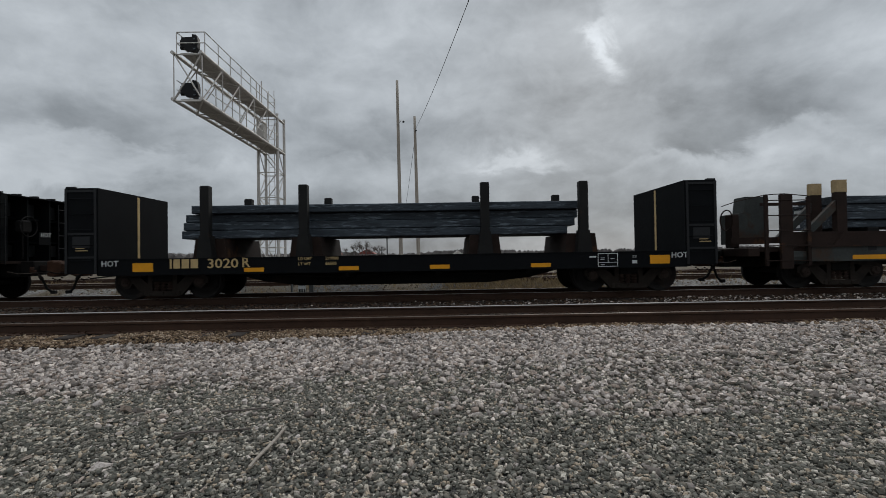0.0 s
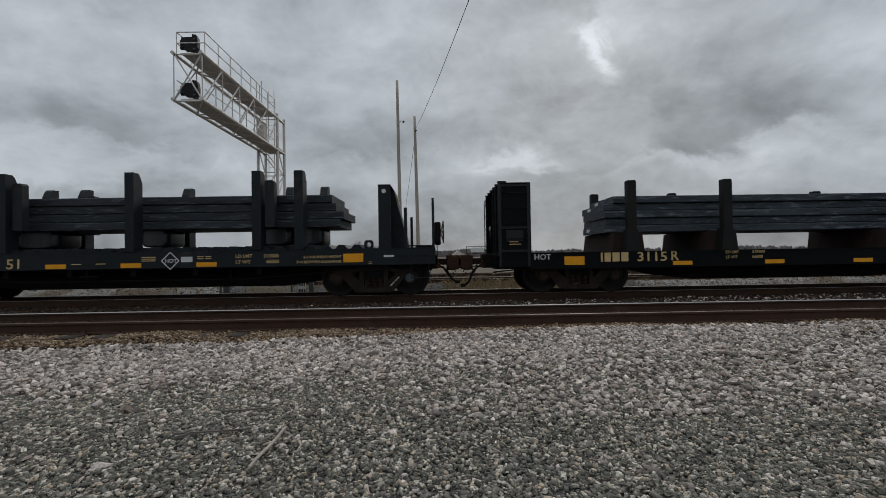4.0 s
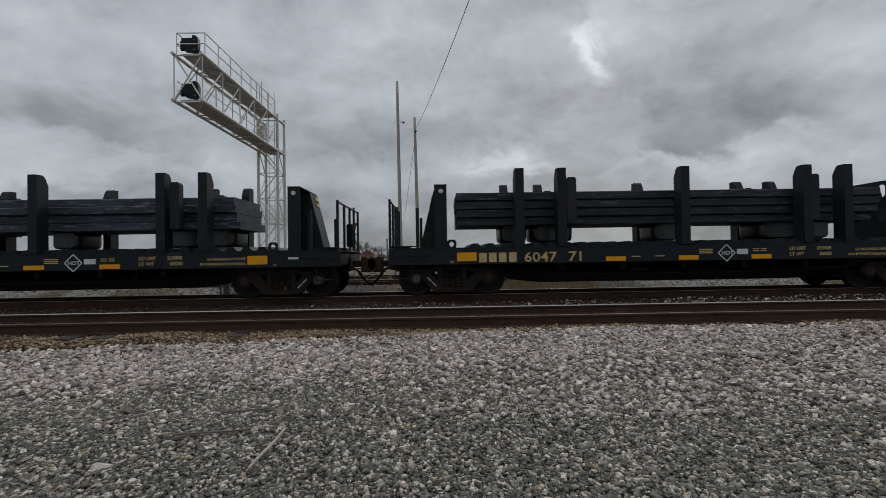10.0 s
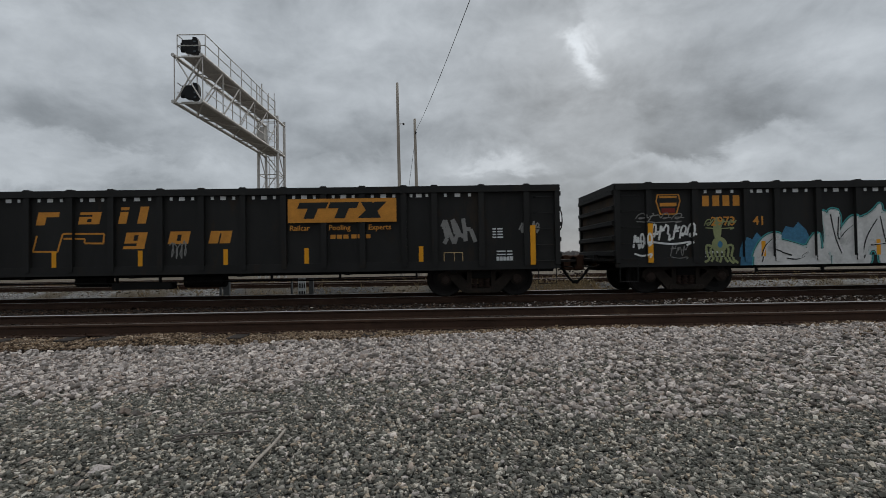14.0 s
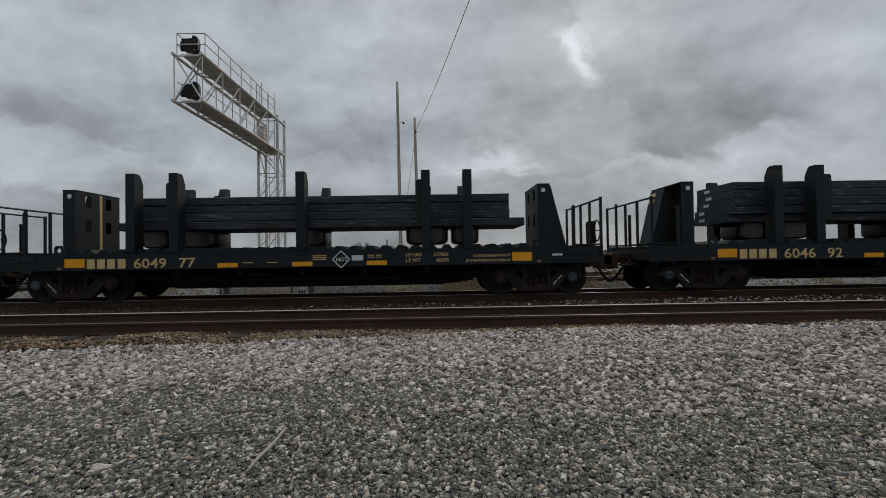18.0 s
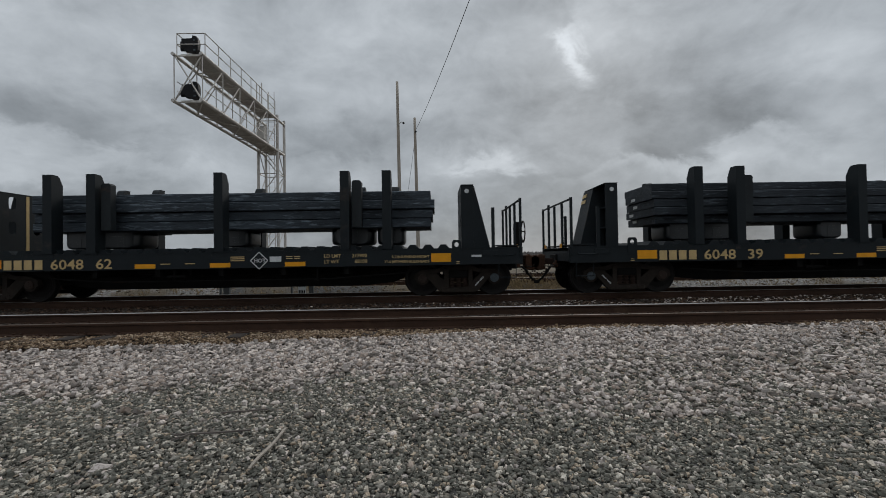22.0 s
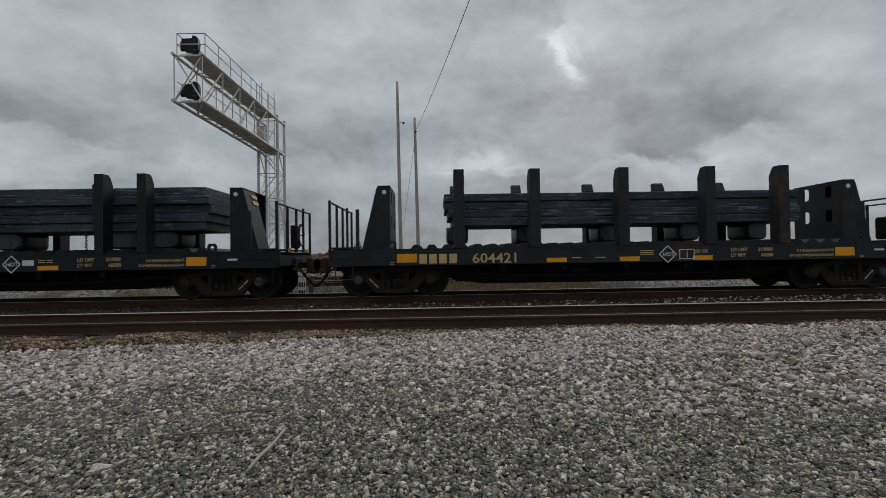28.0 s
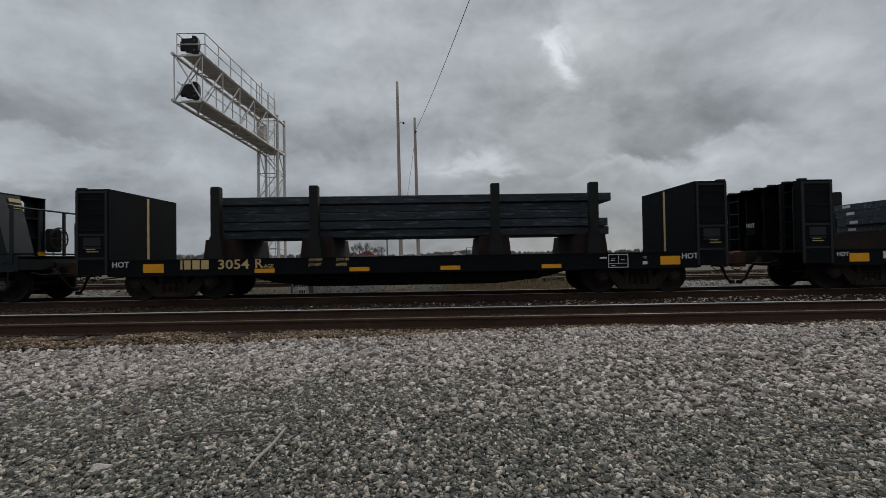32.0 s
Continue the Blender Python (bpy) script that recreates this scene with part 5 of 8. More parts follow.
    for a, b in (((0, -0.21), (0.21, 0)), ((0.21, 0), (0, 0.21)), ((0, 0.21), (-0.21, 0)), ((-0.21, 0), (0, -0.21))):
        v = Vector((b[0] - a[0], b[1] - a[1])).normalized() * 0.012
        d.prism([(a[0] + v.y, a[1] - v.x), (b[0] + v.y, b[1] - v.x), (b[0] - v.y, b[1] + v.x), (a[0] - v.y, a[1] + v.x)], -0.004, 0.001)
    part("diamond", d, WHITE, car, "white outlined diamond", at=pose(6.757, -1.492, 0.99))
    writing(car, lettering("HOT", 0.095, WHITE), 6.757 - 0.13, 0.99 - 0.048)
    writing(car, lettering("LD LMT", 0.085, CREAM), 8.35, 1.035)
    writing(car, lettering("LT WT", 0.085, CREAM), 8.35, 0.895)
    writing(car, lettering("5-5 BULKHEAD HEIGHT", 0.062, CREAM), 10.02, 1.0)
    writing(car, lettering("37-0 BETWEEN BULKHEADS", 0.062, CREAM), 9.84, 0.88)
    for z in (1.075, 1.03, 0.985):
        writing(car, shared_bars((0.34,), 0.022, 0, CREAM), 6.06, z, name="fine_print")
    for z in (1.07, 1.02):
        writing(car, shared_bars((0.16, 0.14), 0.02, 0.04, CREAM), 7.42, z, name="fine_print")
    for x in (4.35, 4.95):
        writing(car, shared_bars((0.24,), 0.02, 0, CREAM), x, 0.93, name="fine_print")
    for z in (0.84, 0.88, 1.05, 1.09):
        for x in (-0.17, 11.62):
            writing(car, shared_bars((0.09,), 0.012, 0, CREAM), x, z, name="fine_print")
    return car


SADDLES = {(w, m.name): saddle_mesh(w, 1.80, GLOSSY) for w in (0.60, 0.75, 1.15) for m in (NAVY, WORN_NAVY)}
INITIAL = shared_bars((0.19,), 0.235, 0.0, CREAM)


def number_flat(car, first, second, limit, weight):
    """The painted markings that set one slab car apart."""
    for x in (0.55, 0.795, 1.04, 1.295):
        writing(car, INITIAL, x, 0.85, name="initial", label="cream painted company letter block")
    if second:
        writing(car, lettering(first, 0.235, CREAM, 1.2), 1.67, 0.85)
        writing(car, lettering(second, 0.235, CREAM, 1.2), 2.77, 0.85)
    else:
        writing(car, lettering(first, 0.235, CREAM, 1.15), 1.86, 0.85)
    writing(car, lettering(limit, 0.085, CREAM), 9.04, 1.035)
    writing(car, lettering(weight, 0.085, CREAM), 9.11, 0.895)


# ---------------------------------------------------------------- black flat cars with deep box ends
COAL_EDGE = material("scuffed_black_paint", (0.0085, 0.0092, 0.0105), 0.55, spread=0.4, scale=2.5, stain=(0.020, 0.015, 0.012), stain_at=0.58, bump=0.08, specular=0.3)


def box_end(car, x, way, deck=1.05, top=2.78):
    """A deep end wall, open towards the next car: inner plate, cheeks, cap, ribs, ladder and plates; x is its inner face."""
    d = 0.80
    b = part("bulkhead", Shape().box(*sorted((x, x + way * 0.04)), -1.50, 1.50, deck, top), COAL, car, "deep black steel bulkhead")
    for y in (-1.50, 1.46):
        part("cheek", Shape().box(*sorted((x + way * 0.04, x + way * d)), y, y + 0.04, deck - 0.35, top), COAL, b)
    part("cap", Shape().box(*sorted((x, x + way * d)), -1.50, 1.50, top, top + 0.03), COAL, b)
    for y in (-0.75, -0.02, 0.72):
        part("rib", Shape().box(*sorted((x + way * 0.04, x + way * (d - 0.1))), y, y + 0.05, deck, top), COAL, b)
    for z in (1.55, 2.2):
        part("rib", Shape().box(*sorted((x + way * 0.04, x + way * 0.4)), -1.46, 1.46, z, z + 0.05), COAL, b)
    for i in range(5):
        z = 1.02 + i * 0.38
        part("rung", Shape().tube([(x + way * 0.12, -1.50, z), (x + way * 0.12, -1.56, z), (x + way * 0.66, -1.56, z), (x + way * 0.66, -1.50, z)], 0.011, 5), COAL, b)
        part("rung", Shape().tube([(x + way * (d + 0.00), -1.30, z), (x + way * (d + 0.06), -1.30, z), (x + way * (d + 0.06), -0.86, z), (x + way * d, -0.86, z)], 0.011, 5), COAL, b)
    edge = Shape()
    for a in (0.03, 0.74):
        edge.box(*sorted((x + way * a, x + way * (a + 0.06))), -1.522, -1.50, deck - 0.34, top)
    for z in (1.08, 1.66, 2.71):
        edge.box(*sorted((x + way * 0.09, x + way * 0.74)), -1.518, -1.50, z, z + 0.05)
    part("stiffener", edge, COAL_EDGE, b, "raised black edge strips")
    part("plate", Shape().box(*sorted((x + way * 0.20, x + way * 0.62)), -1.510, -1.50, 1.34, 1.62), COAL_EDGE, b, "grey-black plate on the bulkhead")
    crown = Shape()
    for y in (-1.46, -0.95, -0.40, 0.15, 0.72, 1.34):
        crown.box(*sorted((x + way * (d - 0.20), x + way * (d + 0.02))), y, y + 0.10, top + 0.03, top + 0.075, 0.01)
    part("lifting_eye", crown, COAL_EDGE, b)
    bays = Shape()
    for y in (-1.40, -0.70, 0.04, 0.78):
        bays.box(*sorted((x + way * 0.30, x + way * 0.36)), y, y + 0.60, 1.16, 1.50).box(*sorted((x + way * 0.30, x + way * 0.36)), y + 0.04, y + 0.56, 2.28, 2.66)
    part("inner_panel", bays, COAL_EDGE, b, "dark panels inside the bulkhead")
    sidebars = Shape()
    for y in (-1.30, -0.86, 0.86, 1.30):
        sidebars.rod((x + way * (d + 0.06), y, 0.95), (x + way * (d + 0.06), y, top - 0.10), 0.014, 6)
    for i in range(5):
        sidebars.rod((x + way * (d + 0.06), 0.86, 1.02 + i * 0.38), (x + way * (d + 0.06), 1.30, 1.02 + i * 0.38), 0.012, 5)
    part("ladder_rail", sidebars, COAL_EDGE, b, "black steel ladder")
    sign = lettering("HOT", 0.115, WHITE)
    part("lettering", sign, WHITE, b, at=pose(x + way * (d + 0.006), 0.30 if way > 0 else 0.60, 1.72, 0, 0, 90 * way))
    if way > 0:
        gear = Shape().box(x + d - 0.02, x + d + 0.18, -0.50, -0.18, 1.80, 2.14, 0.04).rod((x + d + 0.05, -0.34, 1.10), (x + d + 0.05, -0.34, 1.85), 0.018, 6)
        gear.tube([(x + d + 0.22, -0.34 + 0.27 * math.cos(math.pi * i / 8), 1.97 + 0.27 * math.sin(math.pi * i / 8)) for i in range(17)], 0.018, 5)
        part("brake_gear", gear, UNDER, b, "black hand brake with its wheel")
    part("hanger", Shape().box(*sorted((x + way * (d - 0.04), x + way * d)), -1.46, -1.25, deck, top), COAL, b)
    part("hanger", Shape().box(*sorted((x + way * (d - 0.04), x + way * d)), -0.92, -0.72, deck, top), COAL, b)
    hp = part("door_plate", Shape().box(*sorted((x + way * (d - 0.03), x + way * d)), 0.25, 0.62, 1.5, 1.85), COAL, b)
    part("stripe", Shape().box(*sorted((x - way * 0.006, x)), 0.02, 0.12, deck + 0.02, top - 0.02), CREAM, b, "pale yellow stripe")
    writing(b, shared_bars((0.22,), 0.02, 0, CREAM), x + way * 0.45 - 0.1, 1.32, -1.506, "fine_print")
    writing(b, shared_bars((0.30,), 0.02, 0, CREAM), x + way * 0.45 - 0.1, 1.26, -1.506, "fine_print")


I_STAKES = (1.74, 4.17, 8.70, 11.18)


COAL_WORN = material("worn_black_paint", (0.010, 0.0098, 0.0095), 0.7, spread=0.4, scale=2, stain=(0.035, 0.020, 0.012), stain_at=0.6, stain_scale=1.5)


def box_flat():
    """A black slab car with deep bulkheads, its zero at the left edge of the left yellow sheet."""
    car = tagged(new("flat_car"), "black flat car with deep bulkheads and worn stakes", "railway car", "cars of the freight train")
    x0, x1 = -1.577, 14.451
    for side in (-1, 1):
        y0, y1 = sorted((side * 1.49, side * 1.36))
        part("side_sill", Shape().box(x0 + 0.7, x1 - 0.7, y0, y1, 0.64, 1.05, 0.012), COAL, car, "black painted side sill")
        part("sill_rib", Shape().box(x0 + 0.72, x1 - 0.72, side * 1.497 - 0.008, side * 1.497 + 0.008, 1.03, 1.045), COAL, car)
    part("deck", Shape().box(x0, x1, -1.36, 1.36, 0.98, 1.05), DARK_RUST, car, "dark rusty steel deck")
    part("centre_sill", Shape().prism([(x0, 0.62), (2.0, 0.60), (2.8, 0.40), (3.8, 0.27), (8.8, 0.27), (10.0, 0.40), (10.8, 0.60), (x1, 0.62), (x1, 0.98), (x0, 0.98)], -0.38, 0.38), UNDER, car, "black deep centre sill")
    for x in (3.0, 5.2, 7.5, 9.8):
        part("cross_bearer", Shape().prism([(x - 0.06, 0.55), (x + 0.06, 0.55), (x + 0.06, 0.98), (x - 0.06, 0.98)], -1.36, 1.36), UNDER, car)
    post = Shape().box(-0.11, 0.11, -1.46, -1.26, 1.05, 2.84, 0.02)
    post.prism([(-0.19, 1.05), (0.19, 1.05), (0.13, 1.60), (-0.13, 1.60)], -1.475, -1.2)
    post = post.mesh("stake", COAL_WORN)
    rest = Shape().prism([(-0.42, 1.05), (0.42, 1.05), (0.36, 1.535), (-0.36, 1.535)], -1.18, 1.18).mesh("saddle", DARK_RUST)
    for x in I_STAKES:
        for side in (0, 180):
            part("stake", post, COAL_WORN, car, "worn black steel stake", at=pose(x, 0, 0, 0, 0, side))
        part("saddle", rest, DARK_RUST, car, "rusty cross bearer under the load", at=pose(x, 0, 0))
    box_end(car, -0.823, -1)
    box_end(car, 13.695, 1)
    truck(car, 0.49)
    truck(car, 12.42)
    coupler(car, x0 - 0.30, -1, 0.55)
    coupler(car, x1 + 0.30, 1, 0.55)
    part("brake_cylinder", Shape().rod((4.2, -0.8, 0.78), (4.9, -0.8, 0.78), 0.16, 12), UNDER, car)
    part("air_tank", Shape().rod((6.6, -0.7, 0.74), (7.9, -0.7, 0.74), 0.19, 12), UNDER, car)
    part("brake_pipe", Shape().tube([(2.0, -1.0, 0.66), (3.5, -1.05, 0.58), (5.0, -1.05, 0.5), (6.4, -1.0, 0.6), (9.2, -1.0, 0.52), (10.4, -1.0, 0.64)], 0.02), UNDER, car)
    part("train_pipe", Shape().tube([(x0 - 0.1, -0.6, 0.55), (x0 + 0.6, -0.7, 0.62), (2.0, -0.9, 0.66)], 0.02), UNDER, car)
    writing(car, lettering("HOT", 0.135, WHITE), 13.33, 0.875)
    fr = Shape()
    fr.box(0, 0.5, -0.003, 0, 0, 0.016).box(0, 0.5, -0.003, 0, 0.32, 0.336).box(0, 0.016, -0.003, 0, 0, 0.336).box(0.484, 0.5, -0.003, 0, 0, 0.336).box(0, 0.5, -0.003, 0, 0.10, 0.112).box(0.25, 0.262, -0.003, 0, 0.1, 0.33)
    part("test_panel", fr, WHITE, car, "white outlined panel", at=pose(11.49, -1.492, 0.675))
    for x, z in ((11.55, 0.845), (11.56, 0.885), (11.80, 0.865), (11.56, 0.715)):
        writing(car, shared_bars((0.10,), 0.016, 0, WHITE), x, z, name="fine_print")
    plate_on(car, "number_board", 11.28, 11.45, 0.905, 0.945, WHITE)
    plate_on(car, "number_board", 12.35, 12.47, 0.745, 0.825, WHITE)
    for z in (0.895, 0.925):
        writing(car, shared_bars((0.10,), 0.012, 0, WHITE), 12.36, z, name="fine_print")
    return car


def mark_box_flat(car, digits, tail, age, limit, weight):
    """Reflectors and lettering of one black car; one car of the train has them set out in another way."""
    odd = digits == "3084"
    shift = 0.09 if odd else 0.0
    for x in (-0.43 if odd else 0.0, 12.80):
        plate_on(car, "reflector", x, x + 0.50, 0.73, 0.945, YELLOW, label="yellow reflective sheet")
    for x in (1.92, 4.66, 7.41, 10.13) if odd else (2.72, 5.05, 7.30, 9.82):
        plate_on(car, "reflector", x, x + 0.49, 0.69, 0.79, YELLOW, label="yellow reflective sheet")
    writing(car, lettering("HOT", 0.10 if odd else 0.135, WHITE), -0.76, 0.875)
    if odd:
        plate_on(car, "number_board", 0.43, 0.72, 0.80, 0.98, WHITE, label="white plate on the sill")
    for x, w in ((0.81, 0.18), (1.04, 0.19), (1.29, 0.20), (1.54, 0.20)) if odd else ((0.91, 0.05), (1.0, 0.16), (1.2, 0.18), (1.42, 0.18)):
        writing(car, shared_bars((w,), 0.225, 0.0, CREAM), x, 0.80, name="initial", label="cream painted company letter block")
    writing(car, lettering(digits, 0.225, CREAM, 1.2), 1.81 + shift, 0.80)
    mark = 3.86 if odd else 2.66 if not age else 2.72 if digits == "3054" else 3.05
    if tail:
        writing(car, lettering("R", 0.235, CREAM), mark, 0.81)
    if age:
        writing(car, lettering("-AGE", 0.085, CREAM), mark + 0.19, 0.81)
    x = 4.48 if odd else 4.05
    for word, figure, z in (("LD LMT", limit, 0.96), ("LT WT", weight, 0.83)):
        writing(car, lettering(word, 0.07, CREAM), x, z)
        writing(car, lettering(figure, 0.075, CREAM), x + 0.67, z)


# ---------------------------------------------------------------- gondolas
GON_BLACK = material("weathered_black_gondola", (0.0160, 0.0156, 0.0148), 0.7, spread=0.4, scale=0.8, stain=(0.026, 0.019, 0.013), stain_at=0.56, stain_scale=1.4, grain=(1, 1, 0.4), bump=0.12)
GON_BROWN = material("rusty_brown_gondola", (0.0270, 0.0185, 0.0132), 0.75, spread=0.6, scale=0.9, stain=(0.080, 0.038, 0.017), stain_at=0.56, stain_scale=1.2, grain=(1, 1, 0.4), bump=0.15)
# end walls: a lighter brown than the side sheets
GON_END = material("lighter_brown_end", (0.038, 0.029, 0.021), 0.8, spread=0.4, scale=1.2, stain=(0.06, 0.036, 0.02), stain_at=0.55, bump=0.12)
ORANGE = material("orange_lettering", (0.52, 0.22, 0.035), 0.6, spread=0.25, scale=4, stain=(0.10, 0.05, 0.02), stain_at=0.62, bump=0)
SPRAY_WHITE = material("white_spray_paint", (0.64, 0.64, 0.62), 0.6, spread=0.25, scale=2, bump=0)
SPRAY_GREEN = material("pale_green_spray_paint", (0.33, 0.40, 0.19), 0.6, spread=0.3, scale=2, bump=0)
SPRAY_TEAL = material("teal_spray_paint", (0.05, 0.27, 0.26), 0.6, spread=0.3, scale=2, bump=0)
SPRAY_BLUE = material("blue_spray_paint", (0.05, 0.16, 0.26), 0.6, spread=0.4, scale=2, bump=0)
SPRAY_DARK = material("black_spray_paint", (0.015, 0.016, 0.015), 0.6, spread=0.3, scale=2, bump=0)
SPRAY_SILVER = material("pale_grey_spray_paint", (0.56, 0.55, 0.53), 0.6, spread=0.25, scale=1.2, stain=(0.38, 0.375, 0.36), stain_at=0.55, stain_scale=2, bump=0)
SPRAY_EDGE = material("pale_teal_spray_paint", (0.38, 0.46, 0.44), 0.6, spread=0.3, scale=2, bump=0)
RED_SPRAY = material("red_spray_paint", (0.16, 0.02, 0.015), 0.6, spread=0.3, scale=2, bump=0)
PALE_BLOCK = material("pale_blue_grey_spray_paint", (0.34, 0.41, 0.41), 0.65, spread=0.35, scale=1.5, stain=(0.13, 0.085, 0.05), stain_at=0.56, stain_scale=6, bump=0.1)
SILVER_BLOCK = material("silver_spray_paint", (0.50, 0.495, 0.49), 0.6, spread=0.4, scale=1.5, stain=(0.13, 0.10, 0.08), stain_at=0.55, stain_scale=7, grain=(0.35, 1, 1.6), bump=0)
OLD_PAINT = material("faded_grey_green_paint", (0.040, 0.044, 0.042), 0.75, spread=0.4, scale=2, stain=(0.05, 0.03, 0.02), stain_at=0.54)
FLAKED = material("flaking_yellow_paint", (0.44, 0.29, 0.085), 0.75, spread=0.3, scale=2, stain=(0.040, 0.022, 0.014), stain_at=0.50, stain_scale=3.2, bump=0.2)
GOLD = material("rust_stained_gold_paint", (0.50, 0.245, 0.035), 0.7, spread=0.35, scale=2, stain=(0.055, 0.026, 0.014), stain_at=0.545, stain_scale=2.8, bump=0.2)
WORN_CREAM = material("scratched_cream_paint", (0.46, 0.38, 0.23), 0.75, spread=0.25, scale=2, stain=(0.085, 0.040, 0.022), stain_at=0.545, stain_scale=4.5, bump=0.15)
WORN_WHITE = material("worn_white_stencil", (0.46, 0.42, 0.36), 0.75, spread=0.3, scale=4, stain=(0.06, 0.034, 0.022), stain_at=0.50, stain_scale=7, bump=0)
RUSTY_BAND = material("rust_streaked_sill", (0.27, 0.115, 0.030), 0.85, spread=0.5, scale=1.5, stain=(0.045, 0.022, 0.013), stain_at=0.47, stain_scale=2.4, bump=0.2)
CREATURE = material("olive_spray_paint", (0.23, 0.25, 0.12), 0.65, spread=0.3, scale=2, bump=0)
SEA_GREEN = material("dull_sea_green_spray_paint", (0.055, 0.10, 0.075), 0.65, spread=0.3, scale=2, bump=0)
SPRAY_GREY = material("grey_spray_paint", (0.20, 0.195, 0.185), 0.65, spread=0.3, scale=1.5, stain=(0.07, 0.045, 0.03), stain_at=0.6, bump=0)


PATCH = material("white_reflective_patch", (0.80, 0.80, 0.79), 0.5, spread=0.08, scale=8, bump=0)
POST_CAP = {m.name: Shape().prism([(-0.10, 0), (0.10, 0), (0.06, 0.035), (-0.06, 0.035)], -0.07, 0.07).mesh("post_cap", m) for m in (GON_BLACK, GON_BROWN)}
PAINT_POSTS = {}    # where the posts of each gondola stand


def gondola(length, mat, posts, top, floor_mat, label, sag=0.0):
    """An open-topped car, its zero at the left end of the body."""
    car = tagged(new("gondola"), label, "railway car", "cars of the freight train")
    lo = 0.80
    for side in (-1, 1):
        y0, y1 = sorted((side * 1.40, side * 1.37))
        w = part("side_wall", Shape().box(0.05, length - 0.05, y0, y1, lo, top), mat, car, "steel side sheet")
        if sag:
            line = [(length * i / 10, top + sag * (1.0 - math.sin(math.pi * i / 10))) for i in range(11)]
            rail = Shape()
            for (xa, za), (xb, zb) in zip(line, line[1:]):
                rail.prism([(xa, za - 0.15), (xb, zb - 0.15), (xb, zb + 0.06), (xa, za + 0.06)], side * 1.42 - 0.09, side * 1.42 + 0.09)
            part("top_rail", rail, mat, car, "bent rusty top rail")
        else:
            part("top_rail", Shape().box(0, length, side * 1.42 - 0.09, side * 1.42 + 0.09, top - 0.10, top + 0.06, 0.015), mat, car)
        part("side_sill", Shape().box(0, length, side * 1.41 - 0.05, side * 1.41 + 0.05, lo - 0.10, lo + 0.12, 0.01), mat, car)
        pm = Shape().prism_x([(-0.10, lo), (0, lo + 0.1), (0, top - 0.1), (-0.10, top - 0.1)] if side < 0 else [(0.10, lo), (0.10, top - 0.1), (0, top - 0.1), (0, lo + 0.1)], -0.07, 0.07).mesh("side_post", mat)
        for x in posts:
            part("side_post", pm, mat, car, at=pose(x, side * 1.39, 0))
            if side < 0 and mat is GON_BLACK:
                part("post_cap", POST_CAP[mat.name], mat, car, at=pose(x, -1.42, top + 0.06))
    PAINT_POSTS[car.name] = list(posts)
    for x, way in ((0.0, 1), (length, -1)):
        e = part("end_wall", Shape().box(*sorted((x + way * 0.06, x + way * 0.10)), -1.40, 1.40, lo, top), GON_END, car, "ribbed end wall")
        for i in range(5):
            z = lo + 0.25 + i * (top - lo - 0.4) / 4
            part("rib", Shape().prism([(x + way * 0.07, z - 0.09), (x - way * 0.06, z - 0.05), (x - way * 0.06, z + 0.05), (x + way * 0.07, z + 0.09)] if way < 0 else [(x + way * 0.07, z - 0.09), (x + way * 0.07, z + 0.09), (x - way * 0.06, z + 0.05), (x - way * 0.06, z - 0.05)], -1.38, 1.38), mat, e)
        part("end_cap", Shape().box(*sorted((x - way * 0.02, x + way * 0.12)), -1.45, 1.45, top - 0.08 + sag, top + 0.07 + sag), mat, e)
        part("corner_post", Shape().box(*sorted((x, x + way * 0.12)), -1.49, -1.36, lo, top, 0.01), mat, e)
        part("corner_post", Shape().box(*sorted((x, x + way * 0.12)), 1.36, 1.49, lo, top, 0.01), mat, e)
        part("end_platform", Shape().box(*sorted((x - way * 0.42, x + way * 0.05)), -1.35, 1.35, 0.86, 0.92), UNDER, e)
        for i in range(5):
            z = lo + 0.1 + i * 0.40
            part("rung", Shape().tube([(x + way * 0.15, -1.40, z), (x + way * 0.15, -1.50, z), (x + way * 0.62, -1.50, z), (x + way * 0.62, -1.40, z)], 0.012, 5), mat, e)
        part("sill_step", Shape().tube([(x + way * 0.1, -1.45, lo), (x + way * 0.1, -1.45, 0.34), (x + way * 0.55, -1.45, 0.34), (x + way * 0.55, -1.45, lo)], 0.018), mat, e)
        if way < 0:
            bs = part("brake_stand", Shape().box(x - 0.02, x + 0.16, -0.75, -0.45, 1.75, 2.15, 0.02), UNDER, car, "hand brake housing")
            ring = [(x + 0.22, -0.6 + 0.28 * math.cos(2 * math.pi * i / 16), 1.98 + 0.28 * math.sin(2 * math.pi * i / 16)) for i in range(17)]
            part("brake_wheel", Shape().tube(ring, 0.018, 5), IRON, bs)
        truck(car, x + way * 1.95)
        coupler(car, x - way * 0.10, -way)
    part("floor", Shape().box(0.1, length - 0.1, -1.37, 1.37, 0.98, 1.06), floor_mat, car)
    part("centre_sill", Shape().box(-0.1, length + 0.1, -0.35, 0.35, 0.60, 0.98), UNDER, car)
    for i in range(1, 8):
        x = length * i / 8
        part("cross_bearer", Shape().box(x - 0.06, x + 0.06, -1.37, 1.37, 0.62, 0.98), UNDER, car)
    part("brake_cylinder", Shape().rod((length * 0.42, -0.8, 0.55), (length * 0.42 + 0.8, -0.8, 0.55), 0.16, 12), UNDER, car)
    part("air_tank", Shape().rod((length * 0.55, -0.8, 0.52), (length * 0.55 + 1.0, -0.8, 0.52), 0.18, 12), UNDER, car)
    rig = Shape()
